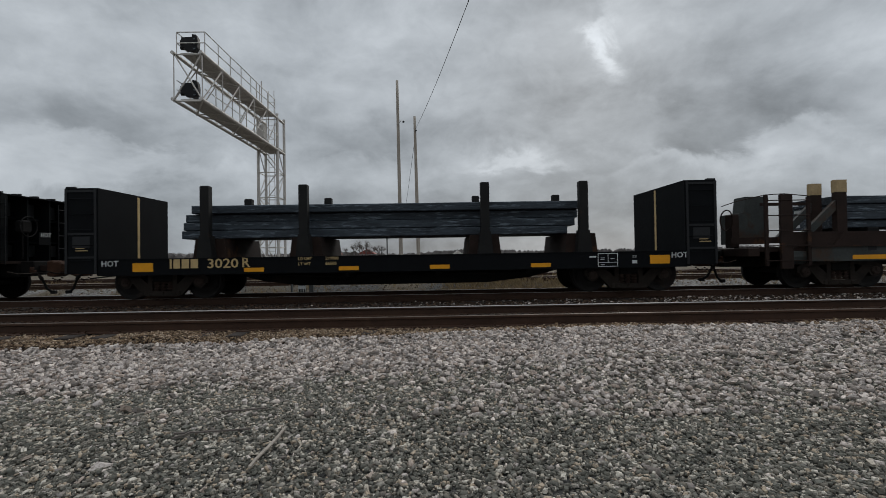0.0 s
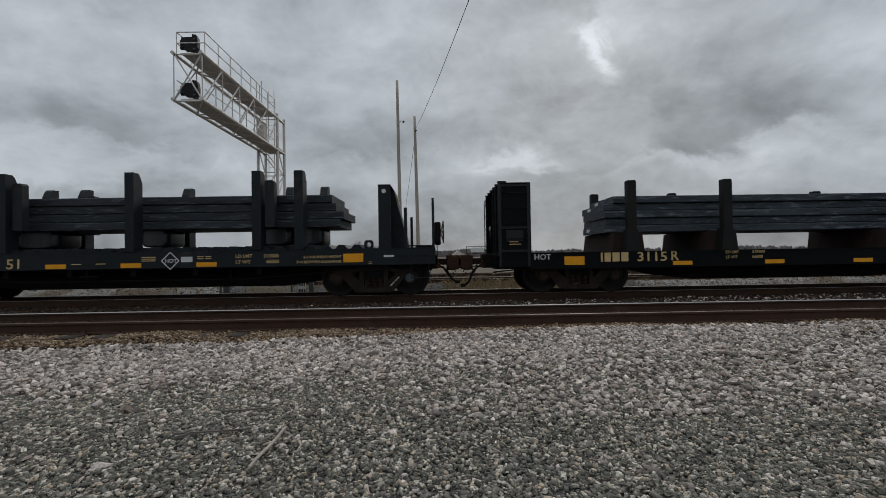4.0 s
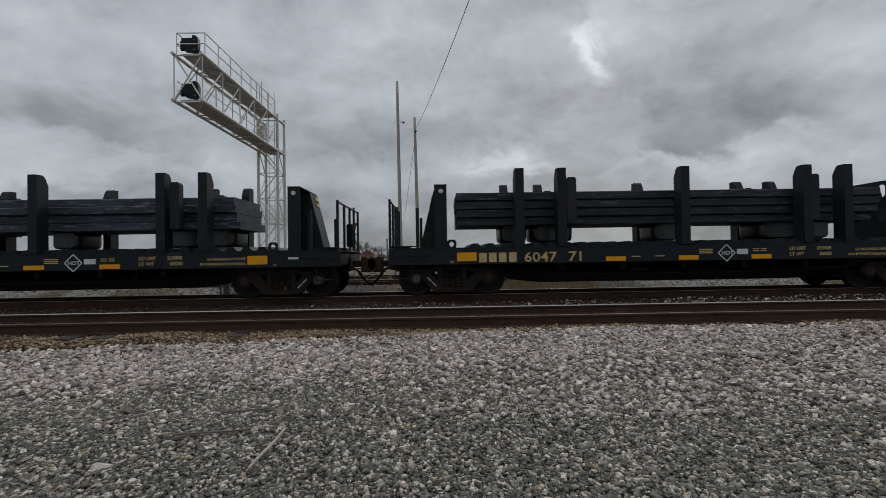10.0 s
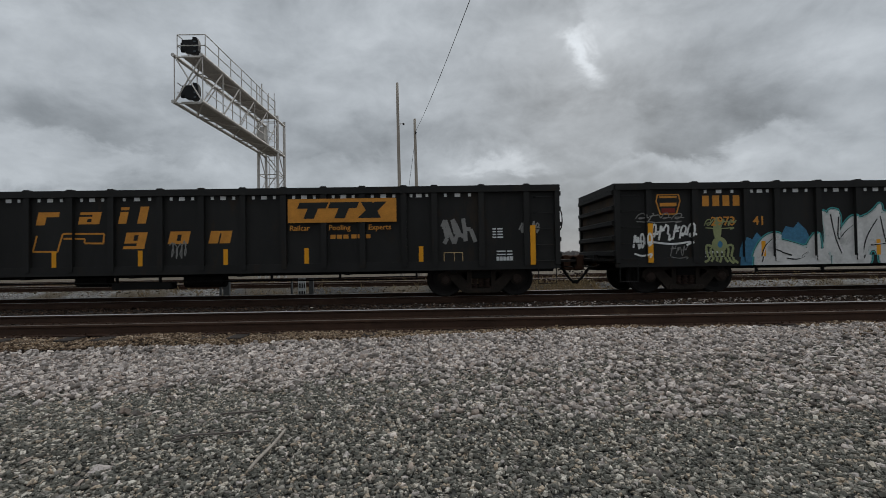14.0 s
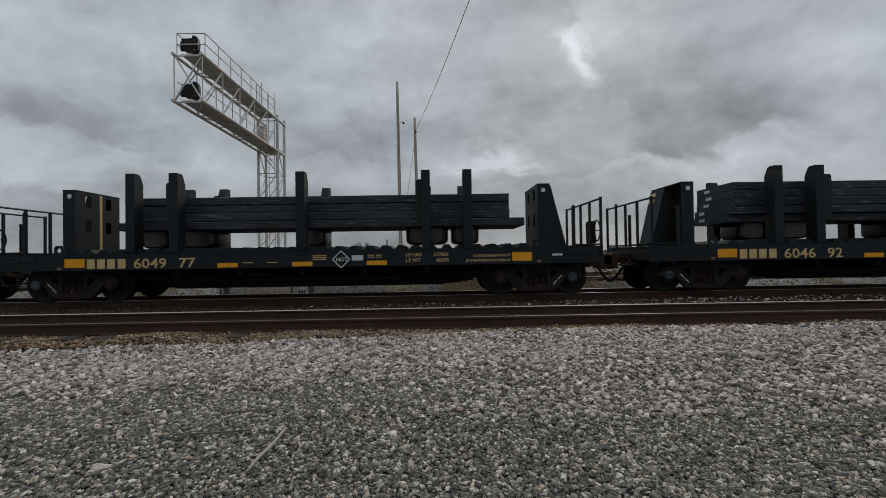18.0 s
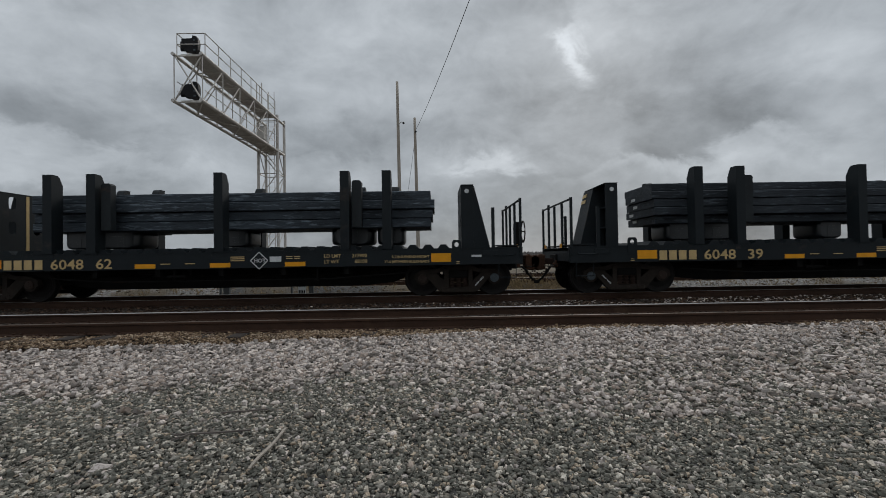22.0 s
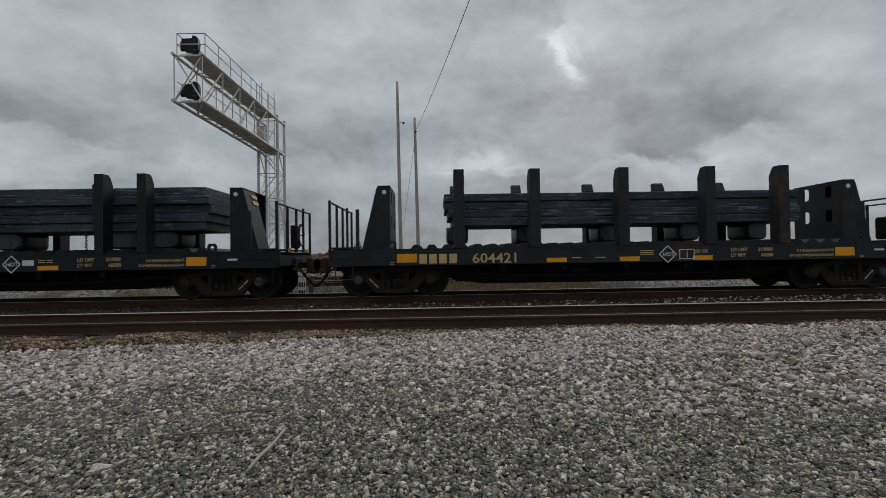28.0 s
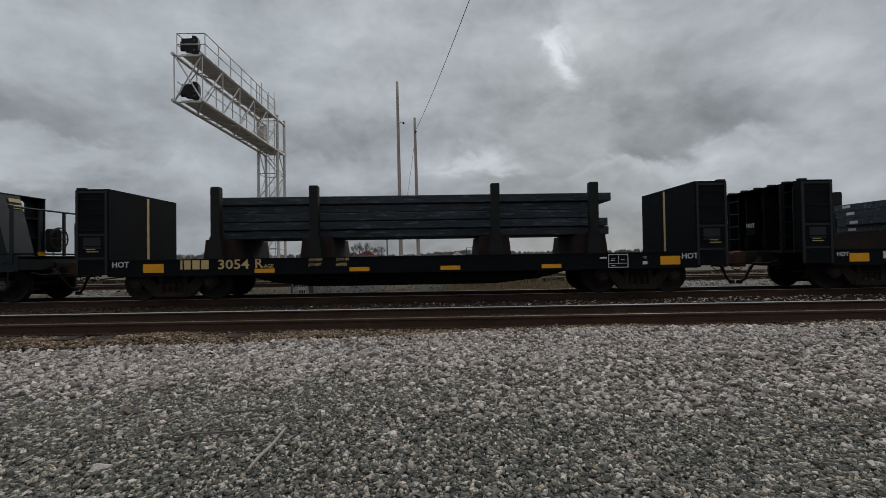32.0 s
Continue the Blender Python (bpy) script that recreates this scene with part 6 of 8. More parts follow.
    for u in (0.17, 0.25, 0.34, 0.48, 0.53, 0.66, 0.74, 0.83):
        rig.box(length * u, length * u + 0.05, -1.32, -1.26, 0.42 if u in (0.48, 0.53) else 0.52, 0.72)
    rig.tube([(length * 0.17, -1.29, 0.56), (length * 0.48, -1.29, 0.50), (length * 0.83, -1.29, 0.56)], 0.016)
    rig.box(length * 0.475, length * 0.545, -1.33, -1.05, 0.34, 0.50, 0.03)
    part("brake_rigging", rig, UNDER, car)
    part("brake_rod", Shape().tube([(3.4, -0.6, 0.46), (length * 0.42, -0.75, 0.5), (length - 3.4, -0.6, 0.46)], 0.018), UNDER, car)
    return car


def blob(rng, w, h, n=14, rough=0.16):
    """A fat rounded outline, w wide and h high, from its lower left corner."""
    pts = []
    for i in range(n):
        a = 2 * math.pi * i / n
        c, s = math.cos(a), math.sin(a)
        k = 1 / (abs(c) ** 4 + abs(s) ** 4) ** 0.25
        pts.append((w / 2 + w / 2 * c * k * rng.uniform(1 - rough, 1), h / 2 + h / 2 * s * k * rng.uniform(1 - rough, 1)))
    return pts


def flat_fill(s, pts, y):
    s.add([(x, y, z) for x, z in pts], [tuple(range(len(pts)))])


def cut(pts, x, keep_right, axis=0):
    """The part of an outline on one side of an upright line, or of a level one."""
    out = []
    for a, b in zip(pts, pts[1:] + pts[:1]):
        ina, inb = (a[axis] >= x) == keep_right, (b[axis] >= x) == keep_right
        if ina:
            out.append(a)
        if ina != inb:
            k = (x - a[axis]) / (b[axis] - a[axis])
            out.append((a[0] + (b[0] - a[0]) * k, a[1] + (b[1] - a[1]) * k))
    return out


SILL_LOW, SILL_TOP, POST_LOW = 0.705, 0.92, 0.80


def paint(s, pts, posts, layer):
    """Paint an outline on a gondola's side: on the sheet between the posts, on the posts' faces and on the sill below."""
    lo, hi = min(p[0] for p in pts), max(p[0] for p in pts)
    edges = sorted([lo - 1] + [e for x in posts for e in (x - 0.075, x + 0.075)] + [hi + 1])
    for a, b in zip(edges, edges[1:]):
        if b < lo or a > hi or b - a < 1e-4:
            continue
        q = cut(cut(list(pts), a, True), b, False)
        if len(q) < 3:
            continue
        on_post = any(abs((a + b) / 2 - x) < 0.08 for x in posts)
        split = POST_LOW if on_post else SILL_TOP
        upper, lower = cut(q, split, True, 1), cut(cut(q, split, False, 1), SILL_LOW, True, 1)
        if len(upper) > 2:
            flat_fill(s, upper, (-1.492 if on_post else -1.402) - layer * 0.0006)
        if len(lower) > 2:
            flat_fill(s, lower, -1.462 - layer * 0.0006)


def ribbon(points, width):
    """Outlines of the pieces of a thick line: one for each stretch, and round joints."""
    out = []
    for a, b in zip(points, points[1:]):
        a, b = Vector(a), Vector(b)
        d = b - a
        if d.length < 1e-5:
            continue
        k = Vector((-d.y, d.x)).normalized() * width
        out.append([tuple(a - k), tuple(b - k), tuple(b + k), tuple(a + k)])
    for p in points[1:-1] if width > 0.05 else ():
        out.append([(p[0] + width * math.cos(i * math.pi / 4), p[1] + width * math.sin(i * math.pi / 4)) for i in range(8)])
    return out


def posts_of(car):
    return PAINT_POSTS.get(car.name, [])


def scrawl(car, seed, x, z, w, h, mat, loops=7, width=0.02, y=None, name="graffiti", label="sprayed scrawl"):
    """A looping sprayed line with sharp turns."""
    rng = random.Random(seed)
    pts, n = [], loops * 6
    ph = [rng.uniform(0, 6.3) for _ in range(4)]
    for i in range(n + 1):
        u = i / n
        px = x + w * (0.08 + 0.84 * u) + w * 0.10 * math.sin(loops * 6.28 * u + ph[0]) + rng.uniform(-0.03, 0.03) * w
        pz = z + h * (0.5 + 0.34 * math.sin(loops * 6.28 * u + ph[1]) + 0.16 * math.sin(loops * 2.3 * 6.28 * u + ph[2])) + rng.uniform(-0.04, 0.04) * h
        pts.append((px, pz))
    s = Shape()
    for k, q in enumerate(ribbon(pts, width)):
        if y is None:
            paint(s, q, posts_of(car), 8 + (k % 2))
        else:
            flat_fill(s, q, y - 0.0005 * (k % 2))
    part(name, s, mat, car, label)


GLYPHS = {
    "s": [[(0.95, 0.80), (0.85, 0.98), (0.45, 1.0), (0.08, 0.92), (0.05, 0.66), (0.25, 0.56), (0.75, 0.48), (0.96, 0.36), (0.94, 0.10), (0.6, 0.0), (0.2, 0.0), (0.03, 0.14)]],
    "u": [[(0.08, 1.0), (0.12, 0.3), (0.45, 0.0), (0.85, 0.25), (0.92, 1.0)]],
    "m": [[(0.03, 0.0), (0.18, 1.0), (0.5, 0.42), (0.82, 1.0), (0.97, 0.0)]],
    "h": [[(0.08, 0.0), (0.12, 1.0)], [(0.92, 0.0), (0.86, 0.96)], [(0.1, 0.48), (0.9, 0.52)]],
    "e": [[(0.92, 0.95), (0.12, 0.92), (0.08, 0.06), (0.94, 0.02)], [(0.1, 0.5), (0.75, 0.52)]],
    "o": [[(0.5, 0.0), (0.1, 0.22), (0.1, 0.78), (0.5, 1.0), (0.9, 0.78), (0.9, 0.22), (0.5, 0.0)]],
    "k": [[(0.1, 0.0), (0.08, 1.0)], [(0.95, 1.0), (0.2, 0.45), (0.95, 0.0)]],
    "a": [[(0.02, 0.0), (0.42, 1.0), (0.62, 1.0), (0.98, 0.0)], [(0.2, 0.3), (0.8, 0.3)]],
    "p": [[(0.12, 0.0), (0.1, 1.0), (0.75, 0.95), (0.9, 0.7), (0.7, 0.45), (0.12, 0.42)]],
    "l": [[(0.15, 1.0), (0.1, 0.04), (0.95, 0.06)]],
    "t": [[(0.0, 0.95), (1.0, 0.97)], [(0.5, 0.95), (0.46, 0.0)]],
    "n": [[(0.06, 0.0), (0.1, 1.0), (0.88, 0.02), (0.92, 1.0)]],
    "i": [[(0.5, 0.0), (0.5, 1.0)]],
    "c": [[(0.94, 0.88), (0.5, 1.0), (0.1, 0.7), (0.1, 0.3), (0.5, 0.0), (0.94, 0.12)]],
    "r": [[(0.1, 0.0), (0.1, 1.0), (0.85, 0.9), (0.8, 0.55), (0.2, 0.48), (0.95, 0.0)]],
}


def eased(line, rounds=2):
    """The same stroke with its corners rounded off."""
    for _ in range(rounds):
        out = [line[0]]
        for a, b in zip(line, line[1:]):
            out += [(a[0] * 0.75 + b[0] * 0.25, a[1] * 0.75 + b[1] * 0.25), (a[0] * 0.25 + b[0] * 0.75, a[1] * 0.25 + b[1] * 0.75)]
        line = out + [line[-1]]
    return line


def sprayed_row(car, seed, items, coats, label, wobble=0.03, rounds=2):
    """Fat sprayed shapes (form, left, right, low, high, half thickness), each in several coats (extra width, paint), widest first."""
    rng = random.Random(seed)
    for i, (form, x0, x1, z0, z1, thick) in enumerate(items):
        w, h = x1 - x0 - 2 * thick, z1 - z0 - 2 * thick
        lines = [eased([(x0 + thick + w * (p + rng.uniform(-wobble, wobble)), z0 + thick + h * (q + rng.uniform(-wobble, wobble))) for p, q in line], rounds) for line in GLYPHS[form]]
        for c, (grow, mat) in enumerate(coats):
            s = Shape()
            k = 0
            for line in lines:
                for q in ribbon(line, thick + grow):
                    paint(s, q, posts_of(car), 2 + c * 5 + (i % 2) * 2 + 0.03 * k)
                    k += 1
            part("graffiti", s, mat, car, label)


def sprayed_blocks(car, blocks, mat, label, layer=6):
    """Upright sprayed blocks (left, right, low, high) with slightly uneven edges."""
    rng = random.Random(int(blocks[0][0] * 100))
    s = Shape()
    for k, (a, b, lo, hi) in enumerate(blocks):
        j = [rng.uniform(-0.02, 0.02) for _ in range(8)]
        paint(s, [(a + j[0], lo + j[1]), (b + j[2], lo + j[3]), (b + j[4], hi + j[5]), (a + j[6], hi + j[7])], posts_of(car), layer + 0.2 * k)
    part("graffiti", s, mat, car, label)


SHAPES = {
    "leaf": [(0.0, 0.0), (0.02, 0.38), (0.14, 0.80), (0.30, 1.0), (0.42, 0.92), (0.36, 0.80), (0.58, 0.70), (0.84, 0.52), (0.90, 0.78), (1.0, 1.0), (1.0, 0.0)],
    "fang": [(0.22, 0.0), (0.24, 0.22), (0.02, 0.30), (0.10, 0.52), (0.0, 0.98), (0.18, 0.90), (0.24, 1.0), (0.52, 0.97), (0.50, 0.60), (0.42, 0.38), (0.56, 0.62), (0.80, 0.82), (1.0, 0.88), (0.96, 0.0)],
    "roof": [(0.0, 0.0), (0.0, 0.62), (-0.06, 0.86), (0.30, 0.90), (0.56, 1.04), (0.70, 1.18), (0.72, 0.98), (0.98, 1.0), (0.84, 0.78), (1.05, 0.55), (0.86, 0.50), (0.92, 0.0), (0.60, 0.0), (0.58, 0.30), (0.36, 0.28), (0.34, 0.0)],
    "hook": [(0.0, 0.0), (0.0, 0.30), (0.34, 0.34), (0.10, 0.62), (0.10, 0.86), (0.34, 1.0), (0.44, 0.90), (0.42, 1.14), (0.66, 0.98), (1.05, 1.0), (0.92, 0.60), (0.70, 0.40), (0.60, 0.20), (0.80, 0.24), (0.95, 0.10), (0.98, 0.0)],
    "wing": [(0.0, 0.0), (0.0, 0.45), (0.12, 0.72), (0.36, 0.66), (0.68, 1.0), (0.86, 0.90), (0.97, 0.52), (1.0, 0.0)],
    "cloud": [(0.0, 0.0), (0.05, 0.5), (0.2, 0.85), (0.45, 0.78), (0.6, 1.0), (0.85, 0.7), (1.0, 0.25), (0.95, 0.0)],
}


def sprayed_shape(car, form, x0, x1, z0, z1, fill, rims=(), label="sprayed shape", layer=6.0):
    """One cut-out form stretched over a box, with lines of other paints round its edge, widest first."""
    pts = [(x0 + (x1 - x0) * u, z0 + (z1 - z0) * v) for u, v in SHAPES[form]]
    for k, (grow, mat) in enumerate(rims):
        s = Shape()
        for i, q in enumerate(ribbon(eased(pts + pts[:1], 1), grow)):
            paint(s, q, posts_of(car), layer - 2 + k * 0.8 + 0.01 * i)
        part("graffiti", s, mat, car, "sprayed edge line")
    s = Shape()
    paint(s, pts, posts_of(car), layer)
    part("graffiti", s, fill, car, label)


def sprayed_lines(car, x0, x1, z0, z1, lines, width, mat, label="sprayed lines", layer=13.0):
    """Free sprayed strokes drawn in a box."""
    s, k = Shape(), 0
    for line in lines:
        for q in ribbon(eased([(x0 + (x1 - x0) * u, z0 + (z1 - z0) * v) for u, v in line], 2), width):
            paint(s, q, posts_of(car), layer + 0.02 * k)
            k += 1
    part("graffiti", s, mat, car, label)


def tag(car, count, x0, x1, z0, z1, mat, width=0.02, label="thin unreadable sprayed tag"):
    """Looping, jagged sprayed strokes, one after another, with a flourish under them; no letters."""
    rng = random.Random(int(x0 * 100) + count)
    lines, run = [], []
    for i in range(count):
        def at(u, v):
            return ((i + u + v * 0.18 + rng.uniform(-0.10, 0.10)) / (count + 0.2), 0.22 + 0.74 * v + rng.uniform(-0.07, 0.07))
        kind = rng.randrange(4)
        if kind == 0:
            run += [at(0.05, 0.1), at(0.25, 0.95), at(0.45, 0.2), at(0.7, 0.9), at(0.9, 0.15)]
        elif kind == 1:
            run += [at(0.1, 0.2), at(0.15, 0.8), at(0.6, 0.95), at(0.85, 0.55), at(0.5, 0.1), at(0.2, 0.45), at(1.0, 0.4)]
        elif kind == 2:
            run += [at(0.0, 0.9), at(0.5, 0.75), at(0.25, 0.4), at(0.8, 0.3), at(0.4, 0.0), at(1.0, 0.1)]
        else:
            run += [at(0.1, 0.0), at(0.3, 0.6), at(0.35, 1.0), at(0.55, 0.5), at(0.95, 0.85)]
            lines.append([at(0.0, 0.5), at(0.9, 0.6)])
        if rng.random() < 0.45:
            lines.append(run)
            run = []
    if run:
        lines.append(run)
    lines.append([(0.05, 0.16), (0.5, 0.04), (0.98, 0.18), (0.8, 0.0)])
    sprayed_lines(car, x0, x1, z0, z1, lines, width, mat, label)


def sprayed_creature(car, x, z, w, h, mat, seed):
    """A loose sprayed shape: a long head over a wider body with curling strands."""
    rng = random.Random(seed)
    s = Shape()
    ring = [(math.cos(i * math.pi / 8), math.sin(i * math.pi / 8)) for i in range(16)]
    paint(s, [(x + w * (0.45 + 0.12 * c), z + h * (0.74 + 0.25 * k)) for c, k in ring], posts_of(car), 7)
    paint(s, [(x + w * (0.50 + 0.22 * c), z + h * (0.40 + 0.17 * k)) for c, k in ring], posts_of(car), 7.5)
    for i in range(7):
        u = i / 6 * 2 - 1
        line = [(x + w * (0.5 + 0.15 * u), z + h * 0.36), (x + w * (0.5 + 0.42 * u), z + h * (0.22 + 0.2 * abs(u))), (x + w * (0.5 + 0.30 * u), z + h * 0.10), (x + w * (0.5 + 0.48 * u + rng.uniform(-0.05, 0.05)), z + h * rng.uniform(0.0, 0.06))]
        for k, q in enumerate(ribbon(eased(line), 0.03)):
            paint(s, q, posts_of(car), 8 + 0.05 * k + i * 0.3)
    part("graffiti", s, mat, car, "loose sprayed shape with curling strands")
    e = Shape()
    paint(e, [(x + w * (0.52 + 0.07 * c), z + h * (0.41 + 0.07 * k)) for c, k in ring], posts_of(car), 12)
    part("graffiti", e, SPRAY_BLUE, car)


def slanted(s, x, z, w, h, t, posts, lean=0.22, kind="o"):
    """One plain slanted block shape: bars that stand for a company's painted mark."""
    def bar(x0, x1, z0, z1):
        paint(s, [(x + x0 + lean * z0, z + z0), (x + x1 + lean * z0, z + z0), (x + x1 + lean * z1, z + z1), (x + x0 + lean * z1, z + z1)], posts, 0)
    if kind == "i":
        bar(0, w, 0, h * 0.72)
        bar(0, w, h * 0.82, h)
    elif kind == "l":
        bar(0, w, 0, h)
    elif kind == "r":
        bar(0, w * 0.42, 0, h)
        bar(w * 0.42, w, h * 0.62, h)
    elif kind == "n":
        bar(0, w * 0.44, 0, h)
        bar(w * 0.52, w, 0, h)
        bar(w * 0.44, w * 0.52, h * 0.8, h)
    elif kind == "a":
        bar(0, w * 0.40, 0, h * 0.62)
        bar(w * 0.60, w, 0, h)
        bar(w * 0.40, w * 0.60, 0, h * 0.18)
        bar(w * 0.40, w * 0.60, h * 0.44, h * 0.62)
        bar(0, w * 0.60, h * 0.78, h)
    elif kind == "g":
        bar(0, w * 0.40, h * 0.34, h)
        bar(w * 0.60, w, 0, h)
        bar(w * 0.40, w * 0.60, h * 0.34, h * 0.50)
        bar(w * 0.40, w * 0.60, h * 0.84, h)
        bar(0, w * 0.60, 0, h * 0.18)
    else:
        cut_lo, cut_hi = 0.25, 0.75
        bar(0, w * 0.40, 0, h)
        bar(w * 0.60, w, 0, h)
        bar(w * 0.40, w * 0.60, 0, h * cut_lo)
        bar(w * 0.40, w * 0.60, h * cut_hi, h)


RAIL_POSTS = [0.85, 2.01, 3.32, 4.10, 5.16, 6.18, 7.20, 8.18, 9.23, 10.23, 11.43, 12.44, 13.46, 14.46, 15.45, 16.41, 17.44, 18.20, 19.37, 20.5]
GY = -1.402     # the side sheet's face


def long_gondola(seed):
    car = gondola(21.33, GON_BLACK, RAIL_POSTS, 2.74, GON_BROWN, "long weathered black gondola with orange markings and graffiti")
    small = Shape().box(-0.035, 0.035, -0.003, 0, -0.04, 0.04).mesh("reflector", PATCH)
    large = Shape().box(-0.07, 0.07, -0.003, 0, -0.045, 0.045).mesh("reflector", PATCH)
    for a, b in zip(RAIL_POSTS[1:], RAIL_POSTS[2:-1]):
        for k, me in ((0.24, small), (0.5, large), (0.76, small)):
            part("reflector", me, WHITE, car, "small white patch", at=pose(a + (b - a) * k, GY, 2.58))
    for x in (3.72, 6.67, 8.74, 10.85, 12.95, 14.95, 17.80):
        plate_on(car, "reflector", x, x + 0.11, 0.83, 1.31, YELLOW, y=GY, label="upright yellow reflector")
    for x in (0.80, 20.58):
        plate_on(car, "reflector", x, x + 0.13, 0.81, 1.79, YELLOW, y=-1.492, label="tall yellow reflector")
    marks = (("r", 8.35, 1.97, 0.52, 0.32), ("a", 9.38, 1.98, 0.52, 0.30), ("i", 10.36, 1.98, 0.20, 0.41), ("l", 10.83, 1.98, 0.21, 0.42), ("g", 10.48, 1.35, 0.52, 0.41), ("o", 11.58, 1.46, 0.50, 0.31), ("n", 12.58, 1.46, 0.53, 0.31))
    for kind, x, z, w, h in marks:
        mark = Shape()
        slanted(mark, x, z, w, h, 0.15 if w > 0.2 else 0.18, RAIL_POSTS, kind=kind)
        part("company_mark", mark, ORANGE, car, "orange slanted company marking")
    line = Shape()
    for q in ribbon([(8.38, 1.71), (8.28, 1.32), (8.88, 1.31), (9.01, 1.75), (10.02, 1.74), (10.00, 1.50), (9.54, 1.51), (9.55, 1.62), (9.03, 1.63)], 0.022):
        paint(line, q, RAIL_POSTS, 0)
    part("company_mark", line, ORANGE, car, "orange outline marking")
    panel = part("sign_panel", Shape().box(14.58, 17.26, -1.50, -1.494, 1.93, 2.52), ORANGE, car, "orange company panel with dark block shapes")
    dark = Shape()
    for x in (14.86, 15.62):
        flat_fill(dark, [(x - 0.05, 2.28), (x + 0.66, 2.28), (x + 0.72, 2.43), (x + 0.01, 2.43)], -1.504)
        flat_fill(dark, [(x + 0.10, 2.03), (x + 0.36, 2.03), (x + 0.47, 2.28), (x + 0.21, 2.28)], -1.504)
    flat_fill(dark, [(16.30, 2.03), (16.62, 2.03), (17.02, 2.43), (16.72, 2.43)], -1.504)
    flat_fill(dark, [(16.38, 2.43), (16.66, 2.43), (16.88, 2.03), (16.62, 2.03)], -1.5045)
    part("company_mark", dark, SPRAY_DARK, panel)
    for word, x in (("Railcar", 14.62), ("Pooling", 15.58), ("Experts", 16.56)):
        writing(car, lettering(word, 0.125, ORANGE), x, 1.74, -1.504)
    writing(car, shared_bars((0.13, 0.13, 0.13, -0.01, 0.13, 0.13, 0.16), 0.10, 0.03, ORANGE), 15.60, 1.53, -1.404, "fine_print")
    writing(car, shared_bars((0.17, 0.17, 0.17, 0.17), 0.27, 0.09, ORANGE), 2.24, 2.21, GY, "initials", "orange painted company letters")
    for z in (1.70, 1.63, 1.56, 1.49):
        writing(car, shared_bars((0.09, 0.14), 0.035, 0.03, WHITE), 19.65, z, GY, "fine_print")
    for z in (1.14, 1.06):
        writing(car, shared_bars((0.22, 0.14), 0.03, 0.03, WHITE), 19.75, z, GY, "fine_print")
    writing(car, shared_bars((0.07, 0.07, 0.07, 0.07, 0.07), 0.12, 0.015, WHITE), 19.74, 0.90, GY, "fine_print")
    fr = Shape()
    fr.box(0, 0.48, -0.003, 0, 0, 0.016).box(0, 0.48, -0.003, 0, 0.29, 0.306).box(0, 0.016, -0.003, 0, 0, 0.306).box(0.464, 0.48, -0.003, 0, 0, 0.306).box(0, 0.48, -0.003, 0, 0.06, 0.072).box(0.26, 0.272, -0.003, 0, 0.06, 0.30)
    part("test_panel", fr, CREAM, car, "pale outlined panel", at=pose(18.42, GY, 0.84))
    plate_on(car, "number_board", 15.86, 16.12, 0.83, 0.91, CREAM, y=GY)
    writing(car, lettering("LD LMT 208900", 0.05, WHITE), 2.28, 1.02, GY - 0.003)
    writing(car, lettering("LT WT    77100", 0.05, WHITE), 2.28, 0.90, GY - 0.003)
    return car


def number_gondola(car, first, second):
    if second != "76":
        for grow, mat, y in ((0.03, ORANGE, -0.003), (0.0, SPRAY_DARK, -0.005)):
            herald = Shape()
            flat_fill(herald, [(1.18 - grow, 2.04 - grow), (1.56 + grow, 2.04 - grow), (1.66 + grow, 2.36), (1.62 + grow, 2.50 + grow), (1.12 - grow, 2.50 + grow), (1.08 - grow, 2.36)], GY + y)
            part("company_mark", herald, mat, car, "dark keystone-shaped company mark")
        for a, b, lo, hi, mat in ((1.15, 1.59, 2.43, 2.48, ORANGE), (1.16, 1.58, 2.22, 2.31, ORANGE), (1.20, 1.54, 2.06, 2.17, RED_SPRAY)):
            plate_on(car, "company_mark", a, b, lo, hi, mat, y=GY - 0.004)
    writing(car, lettering(first, 0.22, ORANGE), 2.44, 1.72, GY - 0.003)
    writing(car, lettering(second, 0.22, ORANGE), 3.52, 1.72, GY - 0.003)


MILL_POSTS = [0.85, 1.62, 3.10, 4.23, 5.30, 6.36, 7.50, 8.60, 9.70, 10.76, 11.90, 12.95, 14.05, 15.40, 16.32]


def mill_gondola(label, end_paint):
    car = gondola(17.07, GON_BROWN, MILL_POSTS, 2.53, GON_BROWN, label, 0.12)
    dot = Shape().prism(blob(random.Random(1), 0.05, 0.085, 10, 0.02), -0.003, 0).mesh("reflector", PATCH)
    for x in MILL_POSTS[1:-1]:
        for dx in (-0.17, 0.12):
            part("reflector", dot, WHITE, car, "small white oblong patch", at=pose(x + dx, GY, 2.40))
    for x0, x1 in ((0.13, 0.76), (16.40, 16.98)):
        part("end_panel", Shape().box(x0, x1, -1.412, -1.40, 1.05, 2.42), end_paint, car, "faded flaking yellow panel")
    return car


